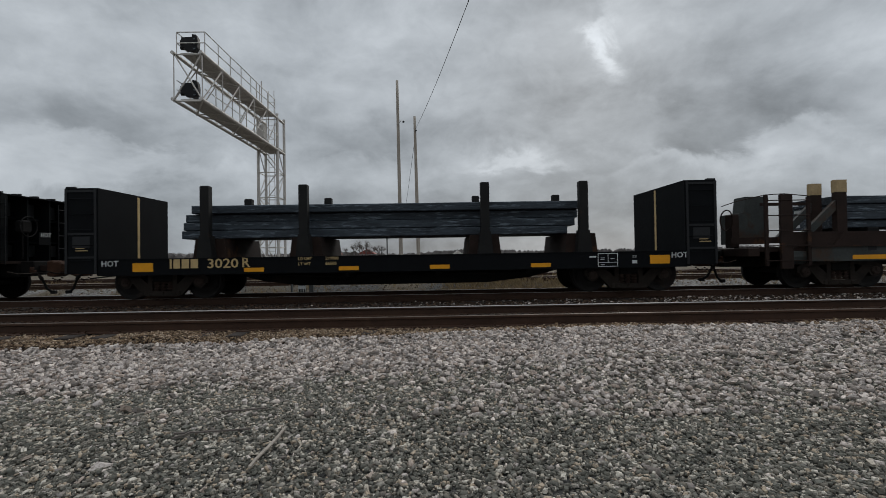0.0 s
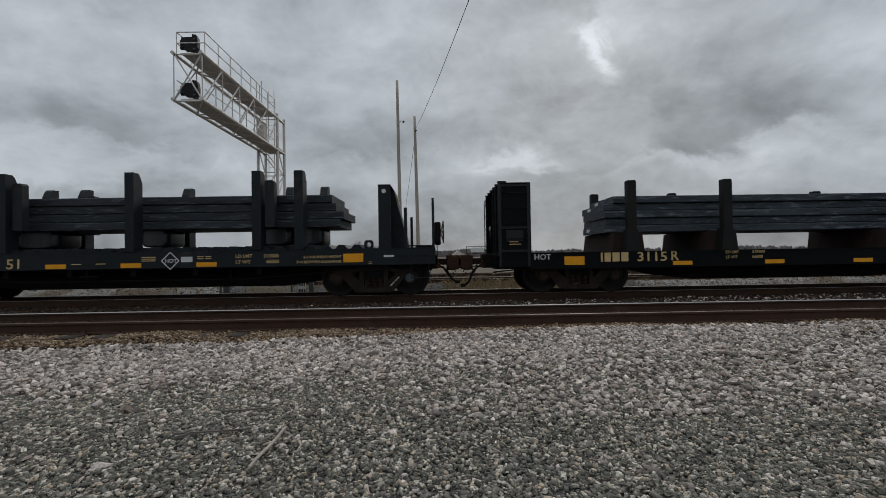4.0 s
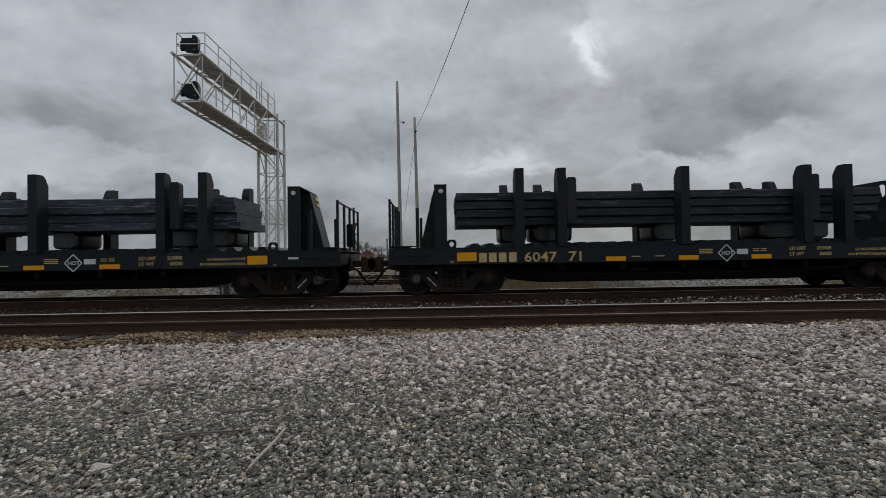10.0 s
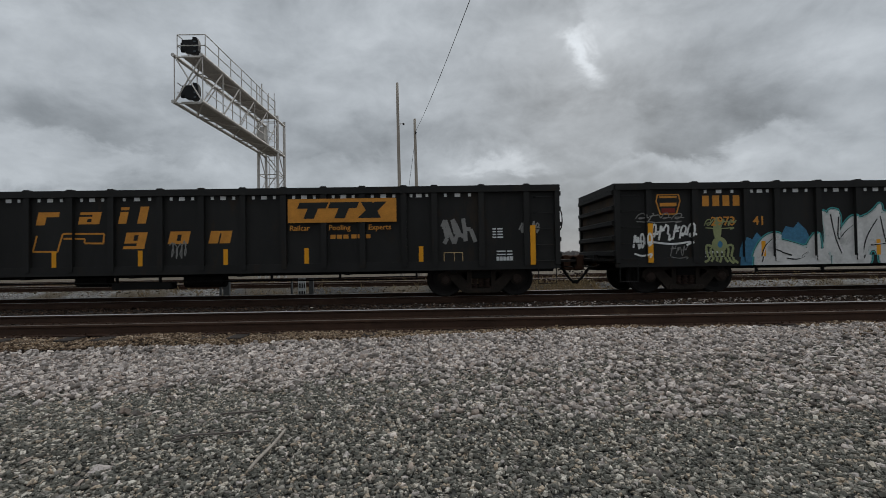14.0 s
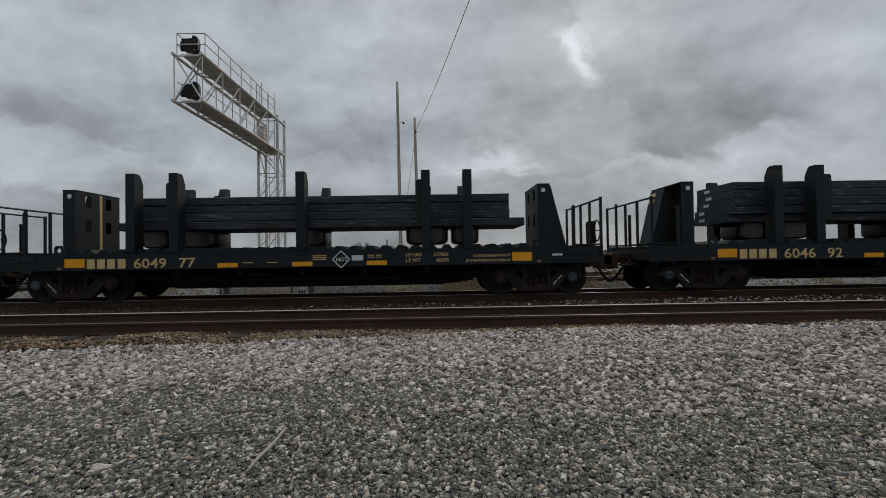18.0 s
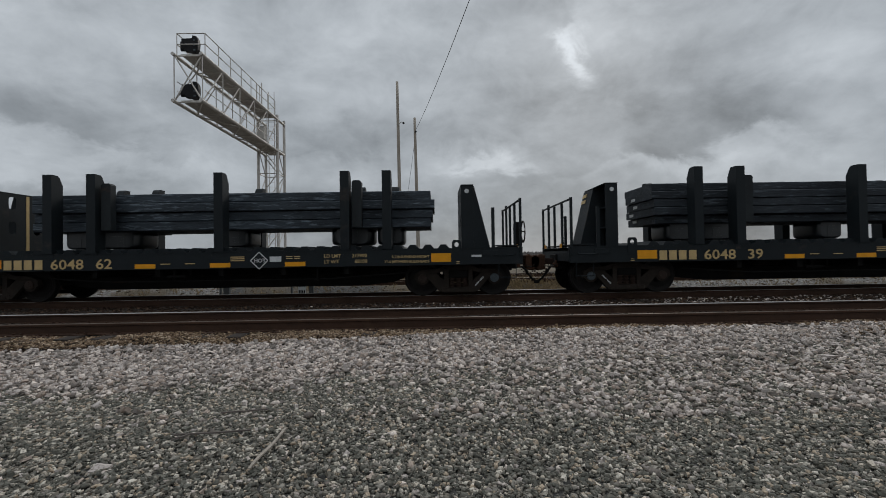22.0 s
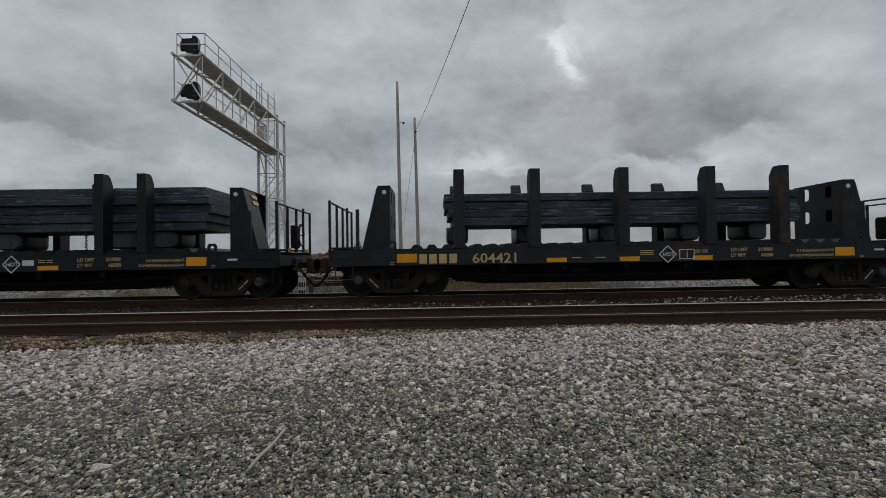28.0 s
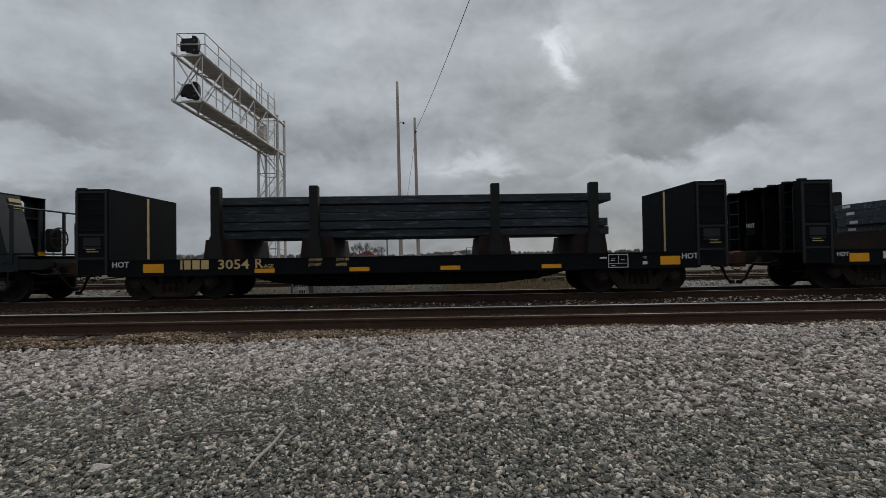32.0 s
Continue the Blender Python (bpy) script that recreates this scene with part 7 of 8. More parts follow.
# ---------------------------------------------------------------- the train
def slab(car_x, base, x0, x1, z, thick, width, dy, mat, seed):
    """One long cast steel slab with slightly uneven faces and sawn ends."""
    rng = random.Random(seed)
    n = 14
    p, f = [], []
    for i in range(n + 1):
        x = (x1 - x0) * (i / n - 0.5)
        jy, jz = rng.uniform(-0.008, 0.008), rng.uniform(-0.005, 0.0)
        if i in (0, n):
            jz -= 0.0
        c = 0.018
        for yy, zz in ((-width / 2 + c, 0), (-width / 2, c), (-width / 2, thick - c), (-width / 2 + c, thick), (width / 2 - c, thick), (width / 2, thick - c), (width / 2, c), (width / 2 - c, 0)):
            p.append((x, yy + jy, zz + (jz if zz > thick / 2 else 0)))
    for i in range(n):
        f += [(i * 8 + k, (i + 1) * 8 + k, (i + 1) * 8 + (k + 1) % 8, i * 8 + (k + 1) % 8) for k in range(8)]
    f += [tuple(range(8)), tuple(reversed(range(n * 8, n * 8 + 8)))]
    s = Shape()
    s.add(p, f)
    ob = new("steel_billet", s.mesh("steel_billet", mat))
    tagged(ob, "long dark blue-grey steel slab stacked on a flat car" if mat is DARK_SLAB else "long blue-grey scaly steel slab stacked on a flat car", "steel slab", "steel slabs on the train")
    ob.location = (car_x + (x0 + x1) / 2, base + dy, z)
    return ob


TAG = Shape().box(-0.006, 0.0, -0.13, 0.13, -0.04, 0.04).mesh("tag", WHITE)
MOVING = []    # (thing, its place on the train, its sideways place, its height)


def place_car(car, x):
    car.location = (x + TRAVEL[0][1], Y_TRAIN, 0)
    MOVING.append((car, x, Y_TRAIN, 0.0))


def load(car_x, z, slabs, mat, seed):
    rng = random.Random(seed)
    for k, (a, b, thick, gap) in enumerate(slabs):
        dy = rng.uniform(-0.10, 0.10)
        ob = slab(car_x + TRAVEL[0][1], Y_TRAIN, a, b, z, thick, rng.uniform(1.70, 1.86), dy, mat, seed * 10 + k)
        if rng.random() < 0.75:
            tag = part("tag", TAG, WHITE, ob, "small white paper tag", at=pose((a - b) / 2, rng.uniform(0.25, 0.55), thick / 2 + rng.uniform(-0.03, 0.03)))
        MOVING.append((ob, car_x + (a + b) / 2, Y_TRAIN + dy, z))
        z += thick + gap + 0.003


def four(l, r, thick=0.195):
    """Four slabs from left and right ends, bottom first."""
    return [(a, b, thick, 0.004) for a, b in zip(l, r)]


proto_c = slab_flat(NAVY, C_STAKES, False, "dark blue-grey slab car with bulkheads, stakes and guard rails", 1, 1)
proto_w = slab_flat(NAVY, C_STAKES, False, "dark blue-grey slab car with bulkheads, stakes and guard rails", -1, 1, (2.52, 8.74))
proto_s = slab_flat(NAVY, C_STAKES, True, "dark blue-grey slab car with a pale stripe on its bulkhead", 1, -1)
proto_v = slab_flat(NAVY, C_STAKES, True, "dark blue-grey slab car with a pale stripe on its bulkhead", 1, -1, (2.52, 8.74))
proto_e = slab_flat(WORN_NAVY, E_STAKES, False, "worn grey slab car with five even stakes a side", 1, -1)
proto_i = box_flat()
proto_g = long_gondola(1)


def row_of(proto, count):
    """The car itself and copies of it, before any of them gets its own markings."""
    return [proto] + [copy_thing(proto, pose(0, 0, 0)) for _ in range(count - 1)]


# (place of its zero on the train, kind, painted number, ends of its slabs from the bottom up)
FLATS = [
    (209.96, "s", ("6049", "74"), ((0.1, 0.2, 0.1, 0.9), (11.27, 10.95, 10.9, 10.9)), SLAB, ("217800", "68200")),
    (175.61, "c", ("6048", "51"), ((0.3, 0.2, 0.5, 0.5), (10.8, 10.9, 10.7, 10.6)), DARK_SLAB, ("217800", "68200")),
    (159.45, "c", ("6046", "74"), ((0.44, 0.46, 0.57, 0.57), (10.6, 10.7, 10.8, 10.8)), DARK_SLAB, ("218100", "67900")),
    (143.29, "w", ("6048", "82"), ((0.45, 0.35, 0.40, 0.37), (11.0, 11.0, 11.1, 11.15)), DARK_SLAB, ("218100", "67900")),
    (127.13, "w", ("6049", "25"), ((0.42, 0.32, 0.30, 0.30), (11.1, 11.2, 11.2, 11.2)), DARK_SLAB, ("217600", "68400")),
    (110.97, "c", ("6046", "79"), ((0.35, 0.48, 0.48, 0.46), (11.2, 11.2, 11.2, 11.25)), DARK_SLAB, ("218000", "68000")),
    (94.80, "c", ("6047", "71"), ((0.05, 0.05, 0.03, 0.03), (11.1, 11.2, 11.2, 11.2)), DARK_SLAB, ("217400", "68600")),
    (78.63, "c", ("6047", "58"), ((1.05, 0.98, 0.96, 0.92), (10.6, 10.5, 10.5, 10.4)), SLAB, ("217800", "68200")),
    (-24.30, "c", ("6046", "92"), ((0.68, 0.75, 0.8, 0.8, 0.8), (11.04, 11.2, 11.28, 11.28, 11.2)), DARK_SLAB, ("218300", "67700")),
    (-40.46, "v", ("6049", "77"), ((0.95, 1.2, 1.2, 1.25), (11.42, 11.04, 11.04, 11.04)), DARK_SLAB, ("217800", "68200")),
    (-56.63, "s", ("6047", "79"), ((1.1, 1.15, 1.25, 1.25), (10.9, 11.0, 11.08, 11.06)), DARK_SLAB, ("217800", "68200")),
    (-72.79, "s", ("6048", "46"), ((0.86, 0.86, 0.49, 0.86, 0.86), (11.5, 11.4, 11.35, 11.18, 11.18)), DARK_SLAB, ("217800", "68200")),
    (-88.96, "s", ("6048", "39"), ((0.8, 0.72, 0.7, 0.65, 0.7), (10.9, 11.15, 11.2, 11.1, 11.1)), DARK_SLAB, ("218000", "68000")),
    (-105.11, "s", ("6048", "62"), ((0.75, 0.8, 0.82, 0.78), (11.0, 11.05, 11.1, 11.0)), SLAB, ("217900", "68100")),
    (-121.28, "s", ("6047", "93"), ((0.8, 0.7, 0.67), (10.9, 11.3, 11.2)), SLAB, ("217800", "68200")),
    (-137.39, "e", ("604519", ""), ((0.7, 0.6, 0.56), (11.32, 11.2, 11.12)), SLAB, ("219300", "66700")),
    (-172.36, "e", ("604533", ""), ((0.2, 0.14, 0.2, 0.3), (10.6, 10.6, 10.6, 10.6)), SLAB, ("219800", "66200")),
    (-188.67, "e", ("604421", ""), ((1.42, 1.3, 1.22, 1.2), (10.5, 10.55, 10.58, 10.58)), SLAB, ("219800", "66200")),
    (-204.85, "v", ("6048", "34"), ((0.9, 0.9, 0.86, 0.6, 0.86), (11.2, 11.25, 11.3, 11.3, 11.2)), SLAB, ("217800", "68200")),
    (-221.00, "s", ("6048", "69"), ((0.57, 0.78, 0.8, 0.8, 0.78), (11.0, 11.1, 11.17, 11.1, 11.1)), SLAB, ("217900", "68100")),
    (-273.30, "s", ("6048", "07"), ((0.3, 0.3, 0.3, 0.3), (10.9, 10.7, 10.8, 10.9)), SLAB, ("217800", "68200")),
]
rows_of = {k: row_of(p, sum(1 for f in FLATS if f[1] == k)) for k, p in (("c", proto_c), ("w", proto_w), ("s", proto_s), ("v", proto_v), ("e", proto_e))}
FLAT_CARS = {}
THICKNESS = {"604862": 0.230, "604519": 0.240, "604834": 0.219}    # loads of thicker slabs
for k, (x, kind, (first, second), (left, right), mat, (limit, weight)) in enumerate(FLATS):
    car = rows_of[kind].pop()
    FLAT_CARS[first + second] = car
    number_flat(car, first, second, limit, weight)
    place_car(car, x)
    load(x, 1.803, four(left, right, THICKNESS.get(first + second, 0.207)), mat, 40 + k)
scrawl(FLAT_CARS["604674"], 5, 4.45, 0.86, 0.62, 0.26, SPRAY_WHITE, 4, 0.012, -1.497, label="pale looping tag")
scrawl(FLAT_CARS["604869"], 6, 5.35, 0.84, 0.80, 0.28, SPRAY_WHITE, 5, 0.014, -1.497, label="pale looping tag")

BOXES = [
    (244.60, ("3020", True, False, "219000", "66500"), ((0.9, 0.95, 0.95, 1.2), (10.9, 11.1, 11.2, 11.2)), SLAB, 0.207),
    (226.39, ("3026", True, True, "219000", "66500"), ((1.15, 1.2, 1.2, 1.2), (11.5, 11.6, 11.87, 11.66)), SLAB, 0.192),
    (192.10, ("3115", True, False, "219000", "66500"), ((1.23, 1.3, 1.25, 1.25, 1.5), (11.6, 11.7, 11.8, 11.9, 11.9)), SLAB, 0.187),
    (-238.87, ("3084", True, True, "219800", "66200"), ((1.4, 1.3, 1.3, 1.3), (12.1, 12.4, 12.6, 12.7)), SLAB, 0.20),
    (-256.89, ("3054", True, True, "219100", "66900"), ((1.6, 1.6, 1.6, 1.6, 1.6), (11.75, 11.7, 11.2, 11.3, 11.8)), DARK_SLAB, 0.212),
]
box_cars = row_of(proto_i, len(BOXES))
for k, (x, (digits, tail, age, limit, weight), (left, right), mat, thick) in enumerate(BOXES):
    car = box_cars[k]
    mark_box_flat(car, digits, tail, age, limit, weight)
    place_car(car, x)
    load(x, 1.545, four(left, right, thick), mat, 90 + k)

gon_a, gon_b, gon_c = row_of(proto_g, 3)
for car, x, first, second in ((gon_a, 35.89, "2973", "41"), (gon_b, 13.16, "2974", "01"), (gon_c, -9.78, "2974", "76")):
    number_gondola(car, first, second)
    place_car(car, x)
rim = ((0.075, SPRAY_TEAL), (0.045, SPRAY_DARK), (0.030, SPRAY_EDGE))
for form, x0, x1, z0, z1 in (("cloud", 3.13, 3.94, 0.68, 1.54), ("cloud", 4.19, 5.00, 1.11, 1.78), ("cloud", 9.35, 10.14, 0.68, 1.67), ("cloud", 7.64, 8.21, 0.68, 1.44)):
    sprayed_shape(gon_a, form, x0, x1, z0, z1, SPRAY_BLUE, (), "dark blue sprayed haze", 1.0)
for k, (form, x0, x1, z0, z1) in enumerate((("leaf", 3.50, 5.14, 0.69, 1.50), ("fang", 5.29, 6.15, 0.68, 2.08), ("roof", 6.10, 7.11, 0.68, 2.00), ("hook", 7.13, 7.96, 0.68, 1.99), ("wing", 7.99, 9.54, 0.68, 1.52))):
    sprayed_shape(gon_a, form, x0, x1, z0, z1, SPRAY_SILVER, rim, "pale grey sprayed form with a dark and teal edge", 6.0 + 0.3 * k)
for x0, x1, z0, z1 in ((5.06, 5.44, 0.68, 1.10), (7.07, 7.20, 0.67, 1.07), (7.89, 8.27, 0.68, 0.93)):
    sprayed_blocks(gon_a, ((x0, x1, z0, z1),), SPRAY_SILVER, "pale grey sprayed fill", 9)
for x0, x1, z0, z1, lines in ((5.35, 7.96, 0.70, 2.03, ([(0.06, 0.95), (0.10, 0.5), (0.16, 0.2)], [(0.14, 0.9), (0.12, 0.4), (0.2, 0.62), (0.3, 0.75)], [(0.36, 0.1), (0.40, 0.5), (0.52, 0.85)], [(0.55, 0.9), (0.60, 0.35), (0.66, 0.1)], [(0.45, 0.35), (0.6, 0.38)], [(0.72, 0.6), (0.84, 0.35), (0.92, 0.3)], [(0.82, 0.92), (0.88, 0.55)])), (3.57, 5.06, 0.71, 1.47, ([(0.08, 0.1), (0.14, 0.6), (0.3, 0.85)], [(0.3, 0.5), (0.62, 0.3)], [(0.5, 0.2), (0.7, 0.15), (0.9, 0.4)]))):
    sprayed_lines(gon_a, x0, x1, z0, z1, lines, 0.016, SPRAY_DARK, "thin dark sprayed lines")
    sprayed_lines(gon_a, x0 + 0.04, x1 + 0.04, z0 + 0.02, z1 + 0.02, lines, 0.008, SPRAY_WHITE, "thin white sprayed lines", 13.5)
sprayed_creature(gon_a, 2.2, 0.75, 0.9, 1.2, CREATURE, 5)
for count, x0, x1, z0, z1, mat, width in ((6, 0.89, 2.04, 1.23, 1.82, SPRAY_WHITE, 0.024), (3, 0.46, 0.93, 0.93, 1.65, SPRAY_WHITE, 0.022), (4, 0.49, 1.80, 1.80, 2.08, SPRAY_GREY, 0.012), (4, 2.26, 3.10, 1.62, 1.90, CREATURE, 0.014), (3, 1.39, 1.86, 0.88, 1.29, SPRAY_GREY, 0.010), (5, 11.45, 12.21, 1.13, 1.54, SPRAY_WHITE, 0.024), (2, 11.57, 11.98, 0.80, 1.14, SPRAY_WHITE, 0.022), (4, 12.40, 13.11, 1.38, 1.86, SPRAY_WHITE, 0.018), (3, 12.58, 13.06, 0.96, 1.19, SPRAY_WHITE, 0.020), (3, 12.57, 13.09, 0.73, 0.96, SPRAY_WHITE, 0.020), (2, 10.84, 11.21, 0.98, 1.37, SPRAY_GREY, 0.010),
                                        (3, 14.48, 15.38, 1.09, 1.61, SPRAY_GREY, 0.016), (5, 15.50, 16.23, 0.96, 1.44, SPRAY_GREY, 0.009), (5, 18.27, 19.15, 1.98, 2.24, SPRAY_GREY, 0.013), (3, 18.31, 19.12, 1.29, 1.77, SPRAY_GREY, 0.013), (4, 19.51, 20.48, 1.87, 2.28, SPRAY_GREY, 0.013), (3, 19.62, 20.00, 0.99, 1.32, SPRAY_WHITE, 0.018), (2, 19.56, 19.94, 1.46, 1.76, SPRAY_BLUE, 0.018), (2, 20.59, 21.16, 1.95, 2.16, SPRAY_GREY, 0.009), (1, 17.60, 17.91, 1.41, 1.83, SPRAY_GREY, 0.014), (1, 17.55, 17.90, 1.04, 1.38, SPRAY_GREY, 0.014)):
    tag(gon_a, count, x0, x1, z0, z1, mat, width)
sprayed_creature(gon_a, 16.45, 0.72, 0.9, 1.18, SEA_GREEN, 6)
for seed, x, z, w, h, mat, loops, width in ((21, 18.3, 1.3, 0.9, 0.75, SPRAY_GREY, 3, 0.05), (22, 11.6, 1.05, 0.5, 0.5, SPRAY_GREY, 4, 0.012), (23, 20.3, 1.6, 0.6, 0.3, SPRAY_GREY, 4, 0.02)):
    scrawl(gon_b, seed, x, z, w, h, mat, loops, width)
FIGURE = ([(0.0, 0.76), (0.22, 0.93), (0.5, 0.98)], [(0.30, 0.86), (0.36, 0.74), (0.12, 0.62), (0.02, 0.40)], [(0.62, 0.82), (0.98, 0.80)], [(0.70, 0.98), (0.78, 0.70)], [(0.90, 0.92), (0.60, 0.72)], [(0.40, 0.72), (0.30, 0.50), (0.46, 0.22)], [(0.22, 0.60), (0.60, 0.70), (0.50, 0.45), (0.60, 0.18)], [(0.76, 0.66), (0.58, 0.48), (0.74, 0.60)], [(0.86, 0.46), (0.70, 0.24), (0.58, 0.10)])
for x0, x1, z0, z1 in ((0.77, 1.85, 1.00, 2.59),):
    sprayed_lines(gon_c, x0, x1, z0, z1, FIGURE, 0.055, SPRAY_WHITE, "white sprayed figure of broad strokes")
    sprayed_lines(gon_c, x0, x1, z0 - 0.2, z1, ([(0.0, 0.0), (0.35, 0.08), (0.75, 0.12)], [(0.3, 0.16), (0.1, 0.04)]), 0.020, SPRAY_WHITE, "white sprayed underline")
sprayed_lines(gon_c, 2.43, 2.85, 1.11, 1.59, ([(0.5, 0.0), (0.0, 0.5), (0.1, 0.95), (0.42, 0.9), (0.52, 0.72), (0.7, 1.05), (1.0, 0.9), (0.95, 0.45), (0.5, 0.0)],), 0.014, SPRAY_GREY, "sprayed heart outline")
sprayed_lines(gon_c, 0.26, 0.71, 0.85, 1.35, ([(0.0, 0.98), (1.0, 1.0)], [(0.5, 0.98), (0.48, 0.0)]), 0.020, CREATURE, "yellow sprayed strokes")
tag(gon_c, 4, 5.30, 5.96, 1.07, 1.68, SPRAY_GREEN, 0.020)
tag(gon_c, 4, 6.15, 6.99, 1.25, 1.86, SPRAY_GREEN, 0.020)
tag(gon_c, 5, 4.21, 4.92, 1.08, 1.76, SPRAY_GREY, 0.006)
for x0, x1, z0, z1 in ((5.44, 5.71, 1.97, 2.25),):
    frame_ = Shape()
    for a, b, lo, hi in ((x0, x1, z0, z0 + 0.02), (x0, x1, z1 - 0.02, z1), (x0, x0 + 0.02, z0, z1), (x1 - 0.02, x1, z0, z1)):
        frame_.box(a, b, GY - 0.004, GY, lo, hi)
    part("test_panel", frame_, WHITE, gon_c, "white outlined square")
    writing(gon_c, lettering("C", 0.10, WHITE), x0 + 0.09, z0 + 0.04, GY - 0.003)
    writing(gon_c, lettering("PLATE", 0.04, WHITE), x0 + 0.055, z1 - 0.075, GY - 0.003)
for x0, x1, z0, z1 in ((10.25, 11.30, 0.82, 2.15), (11.45, 12.98, 0.80, 2.05)):
    sprayed_lines(gon_c, x0, x1, z0, z1, ([(0.02, 0.1), (0.05, 0.7), (0.3, 1.0), (0.45, 0.7), (0.3, 0.05)], [(0.25, 0.1), (0.3, 0.6), (0.6, 0.95), (0.72, 0.5), (0.55, 0.05)], [(0.5, 0.08), (0.6, 0.55), (0.85, 0.85), (0.98, 0.4), (0.8, 0.05)], [(0.0, 0.0), (0.5, 0.06), (1.0, 0.0)]), 0.032, SPRAY_SILVER, "pale looping sprayed lines")

brown = mill_gondola("rusty brown gondola with yellow ends and green and white graffiti", GOLD)
place_car(brown, 58.51)
for x0, x1, z0, z1 in ((1.80, 3.02, 0.70, 1.01), (3.22, 4.15, 0.69, 1.0), (4.34, 5.14, 0.69, 0.99), (3.04, 3.20, 0.66, 0.98), (4.17, 4.32, 0.66, 0.97), (1.86, 2.2, 0.60, 0.71)):
    plate_on(brown, "repair_band", x0, x1, z0, z1, WORN_CREAM, y=-1.51, label="scratched cream lower band")
    if x1 - x0 > 0.5:
        for i in range(int((x1 - x0) / 0.08)):
            plate_on(brown, "rivet", x0 + 0.03 + i * 0.08, x0 + 0.045 + i * 0.08, z1 - 0.055, z1 - 0.04, RUSTY_BAND, y=-1.514)
plate_on(brown, "repair_band", 0.50, 1.58, 0.72, 0.90, GOLD, y=-1.51)
plate_on(brown, "repair_band", 13.15, 16.95, 0.74, 0.98, RUSTY_BAND, y=-1.51, label="rust-streaked lower band")
for x in (0.34, 4.54, 6.80, 10.01, 12.24):
    plate_on(brown, "reflector", x, x + 0.48, 1.04 if x < 1 else 0.96, 1.25 if x < 1 else 1.06, YELLOW, y=-1.516 if x < 1 else -1.498, label="yellow reflective sheet")
writing(brown, shared_bars((0.20, -0.27, 0.20, -0.40, 0.20, -0.28, 0.20), 0.31, 0.02, WORN_WHITE), 2.27, 1.98, GY, "initials", "worn white company letters")
for digit, x in (("7", 2.30), ("0", 2.78), ("7", 3.45), ("8", 3.90), ("6", 4.55)):
    writing(brown, lettering(digit, 0.31, WORN_WHITE), x, 1.44, GY - 0.003)
for word, x in (("wide", 13.16), ("gondola", 14.32), ("pool", 15.75)):
    writing(brown, lettering(word, 0.20, ORANGE), x, 1.92, GY - 0.003)
part("test_panel", Shape().box(14.66, 15.16, GY - 0.004, GY, 1.46, 1.76), WORN_WHITE, brown, "white test panel with dark fields")
part("test_panel", Shape().box(14.69, 14.90, GY - 0.008, GY, 1.55, 1.73).box(14.93, 15.13, GY - 0.008, GY, 1.55, 1.73), SPRAY_DARK, brown)
sprayed_row(brown, 42, (("h", 9.3, 12.9, 1.62, 2.30, 0.16),), ((0.0, RED_SPRAY),), "faint red sprayed haze", 0.05)
sprayed_row(brown, 12, (("s", 5.22, 6.78, 0.70, 2.27, 0.235), ("u", 6.62, 7.60, 0.72, 2.20, 0.21), ("m", 7.64, 9.64, 0.70, 2.14, 0.23)), ((0.13, SPRAY_GREEN), (0.0, SPRAY_DARK)), "large black sprayed shapes with a pale green edge", 0.0, 1)
sprayed_row(brown, 14, (("s", 9.54, 10.50, 0.80, 2.09, 0.175), ("h", 10.58, 11.48, 0.80, 2.05, 0.155), ("e", 11.48, 12.26, 0.80, 2.03, 0.155), ("o", 12.26, 13.18, 0.78, 2.03, 0.185)), ((0.07, SPRAY_DARK), (0.0, SILVER_BLOCK)), "silver sprayed shapes with a black edge", 0.02)
scrawl(brown, 41, 4.3, 1.75, 0.95, 0.55, SPRAY_GREEN, 6, 0.022)
scrawl(brown, 43, 9.8, 0.85, 3.0, 0.16, RED_SPRAY, 9, 0.012)

sprayed = mill_gondola("rusty gondola covered in grey and white sprayed block shapes", FLAKED)
place_car(sprayed, -157.65)
for x in (0.84, 3.47, 6.79, 10.07, 13.37):
    plate_on(sprayed, "reflector", x, x + 0.48, 0.68, 0.78, YELLOW, y=-1.516, label="yellow reflective sheet")
plate_on(sprayed, "reflector", 16.0, 16.95, 1.01, 1.11, YELLOW, y=-1.516, label="long yellow reflective sheet")
plate_on(sprayed, "repair_band", 16.0, 17.0, 0.71, 0.95, FLAKED, y=-1.51)
sprayed_blocks(sprayed, ((0.95, 4.05, 0.70, 2.22), (4.25, 5.40, 0.70, 2.22), (12.38, 16.12, 0.68, 2.43)), SPRAY_DARK, "black sprayed ground", 1)
sprayed_blocks(sprayed, ((1.02, 2.36, 1.58, 2.15), (1.55, 2.36, 1.18, 1.58), (0.43, 2.36, 0.72, 1.04), (2.57, 3.12, 0.74, 2.15), (3.12, 3.85, 1.62, 2.16), (3.12, 3.85, 0.72, 1.20), (4.38, 4.70, 0.72, 2.16), (4.95, 5.27, 0.72, 2.16), (4.70, 4.95, 1.12, 1.68), (5.48, 6.11, 0.68, 1.09)), PALE_BLOCK, "pale blue-grey sprayed block shapes")
sprayed_row(sprayed, 50, (("o", 6.1, 7.6, 0.75, 1.9, 0.40), ("o", 7.5, 9.6, 1.1, 2.2, 0.40), ("o", 9.4, 10.6, 0.9, 2.1, 0.35), ("o", 11.1, 12.25, 0.78, 2.0, 0.36)), ((0.0, SPRAY_TEAL),), "teal sprayed ground", 0.06)
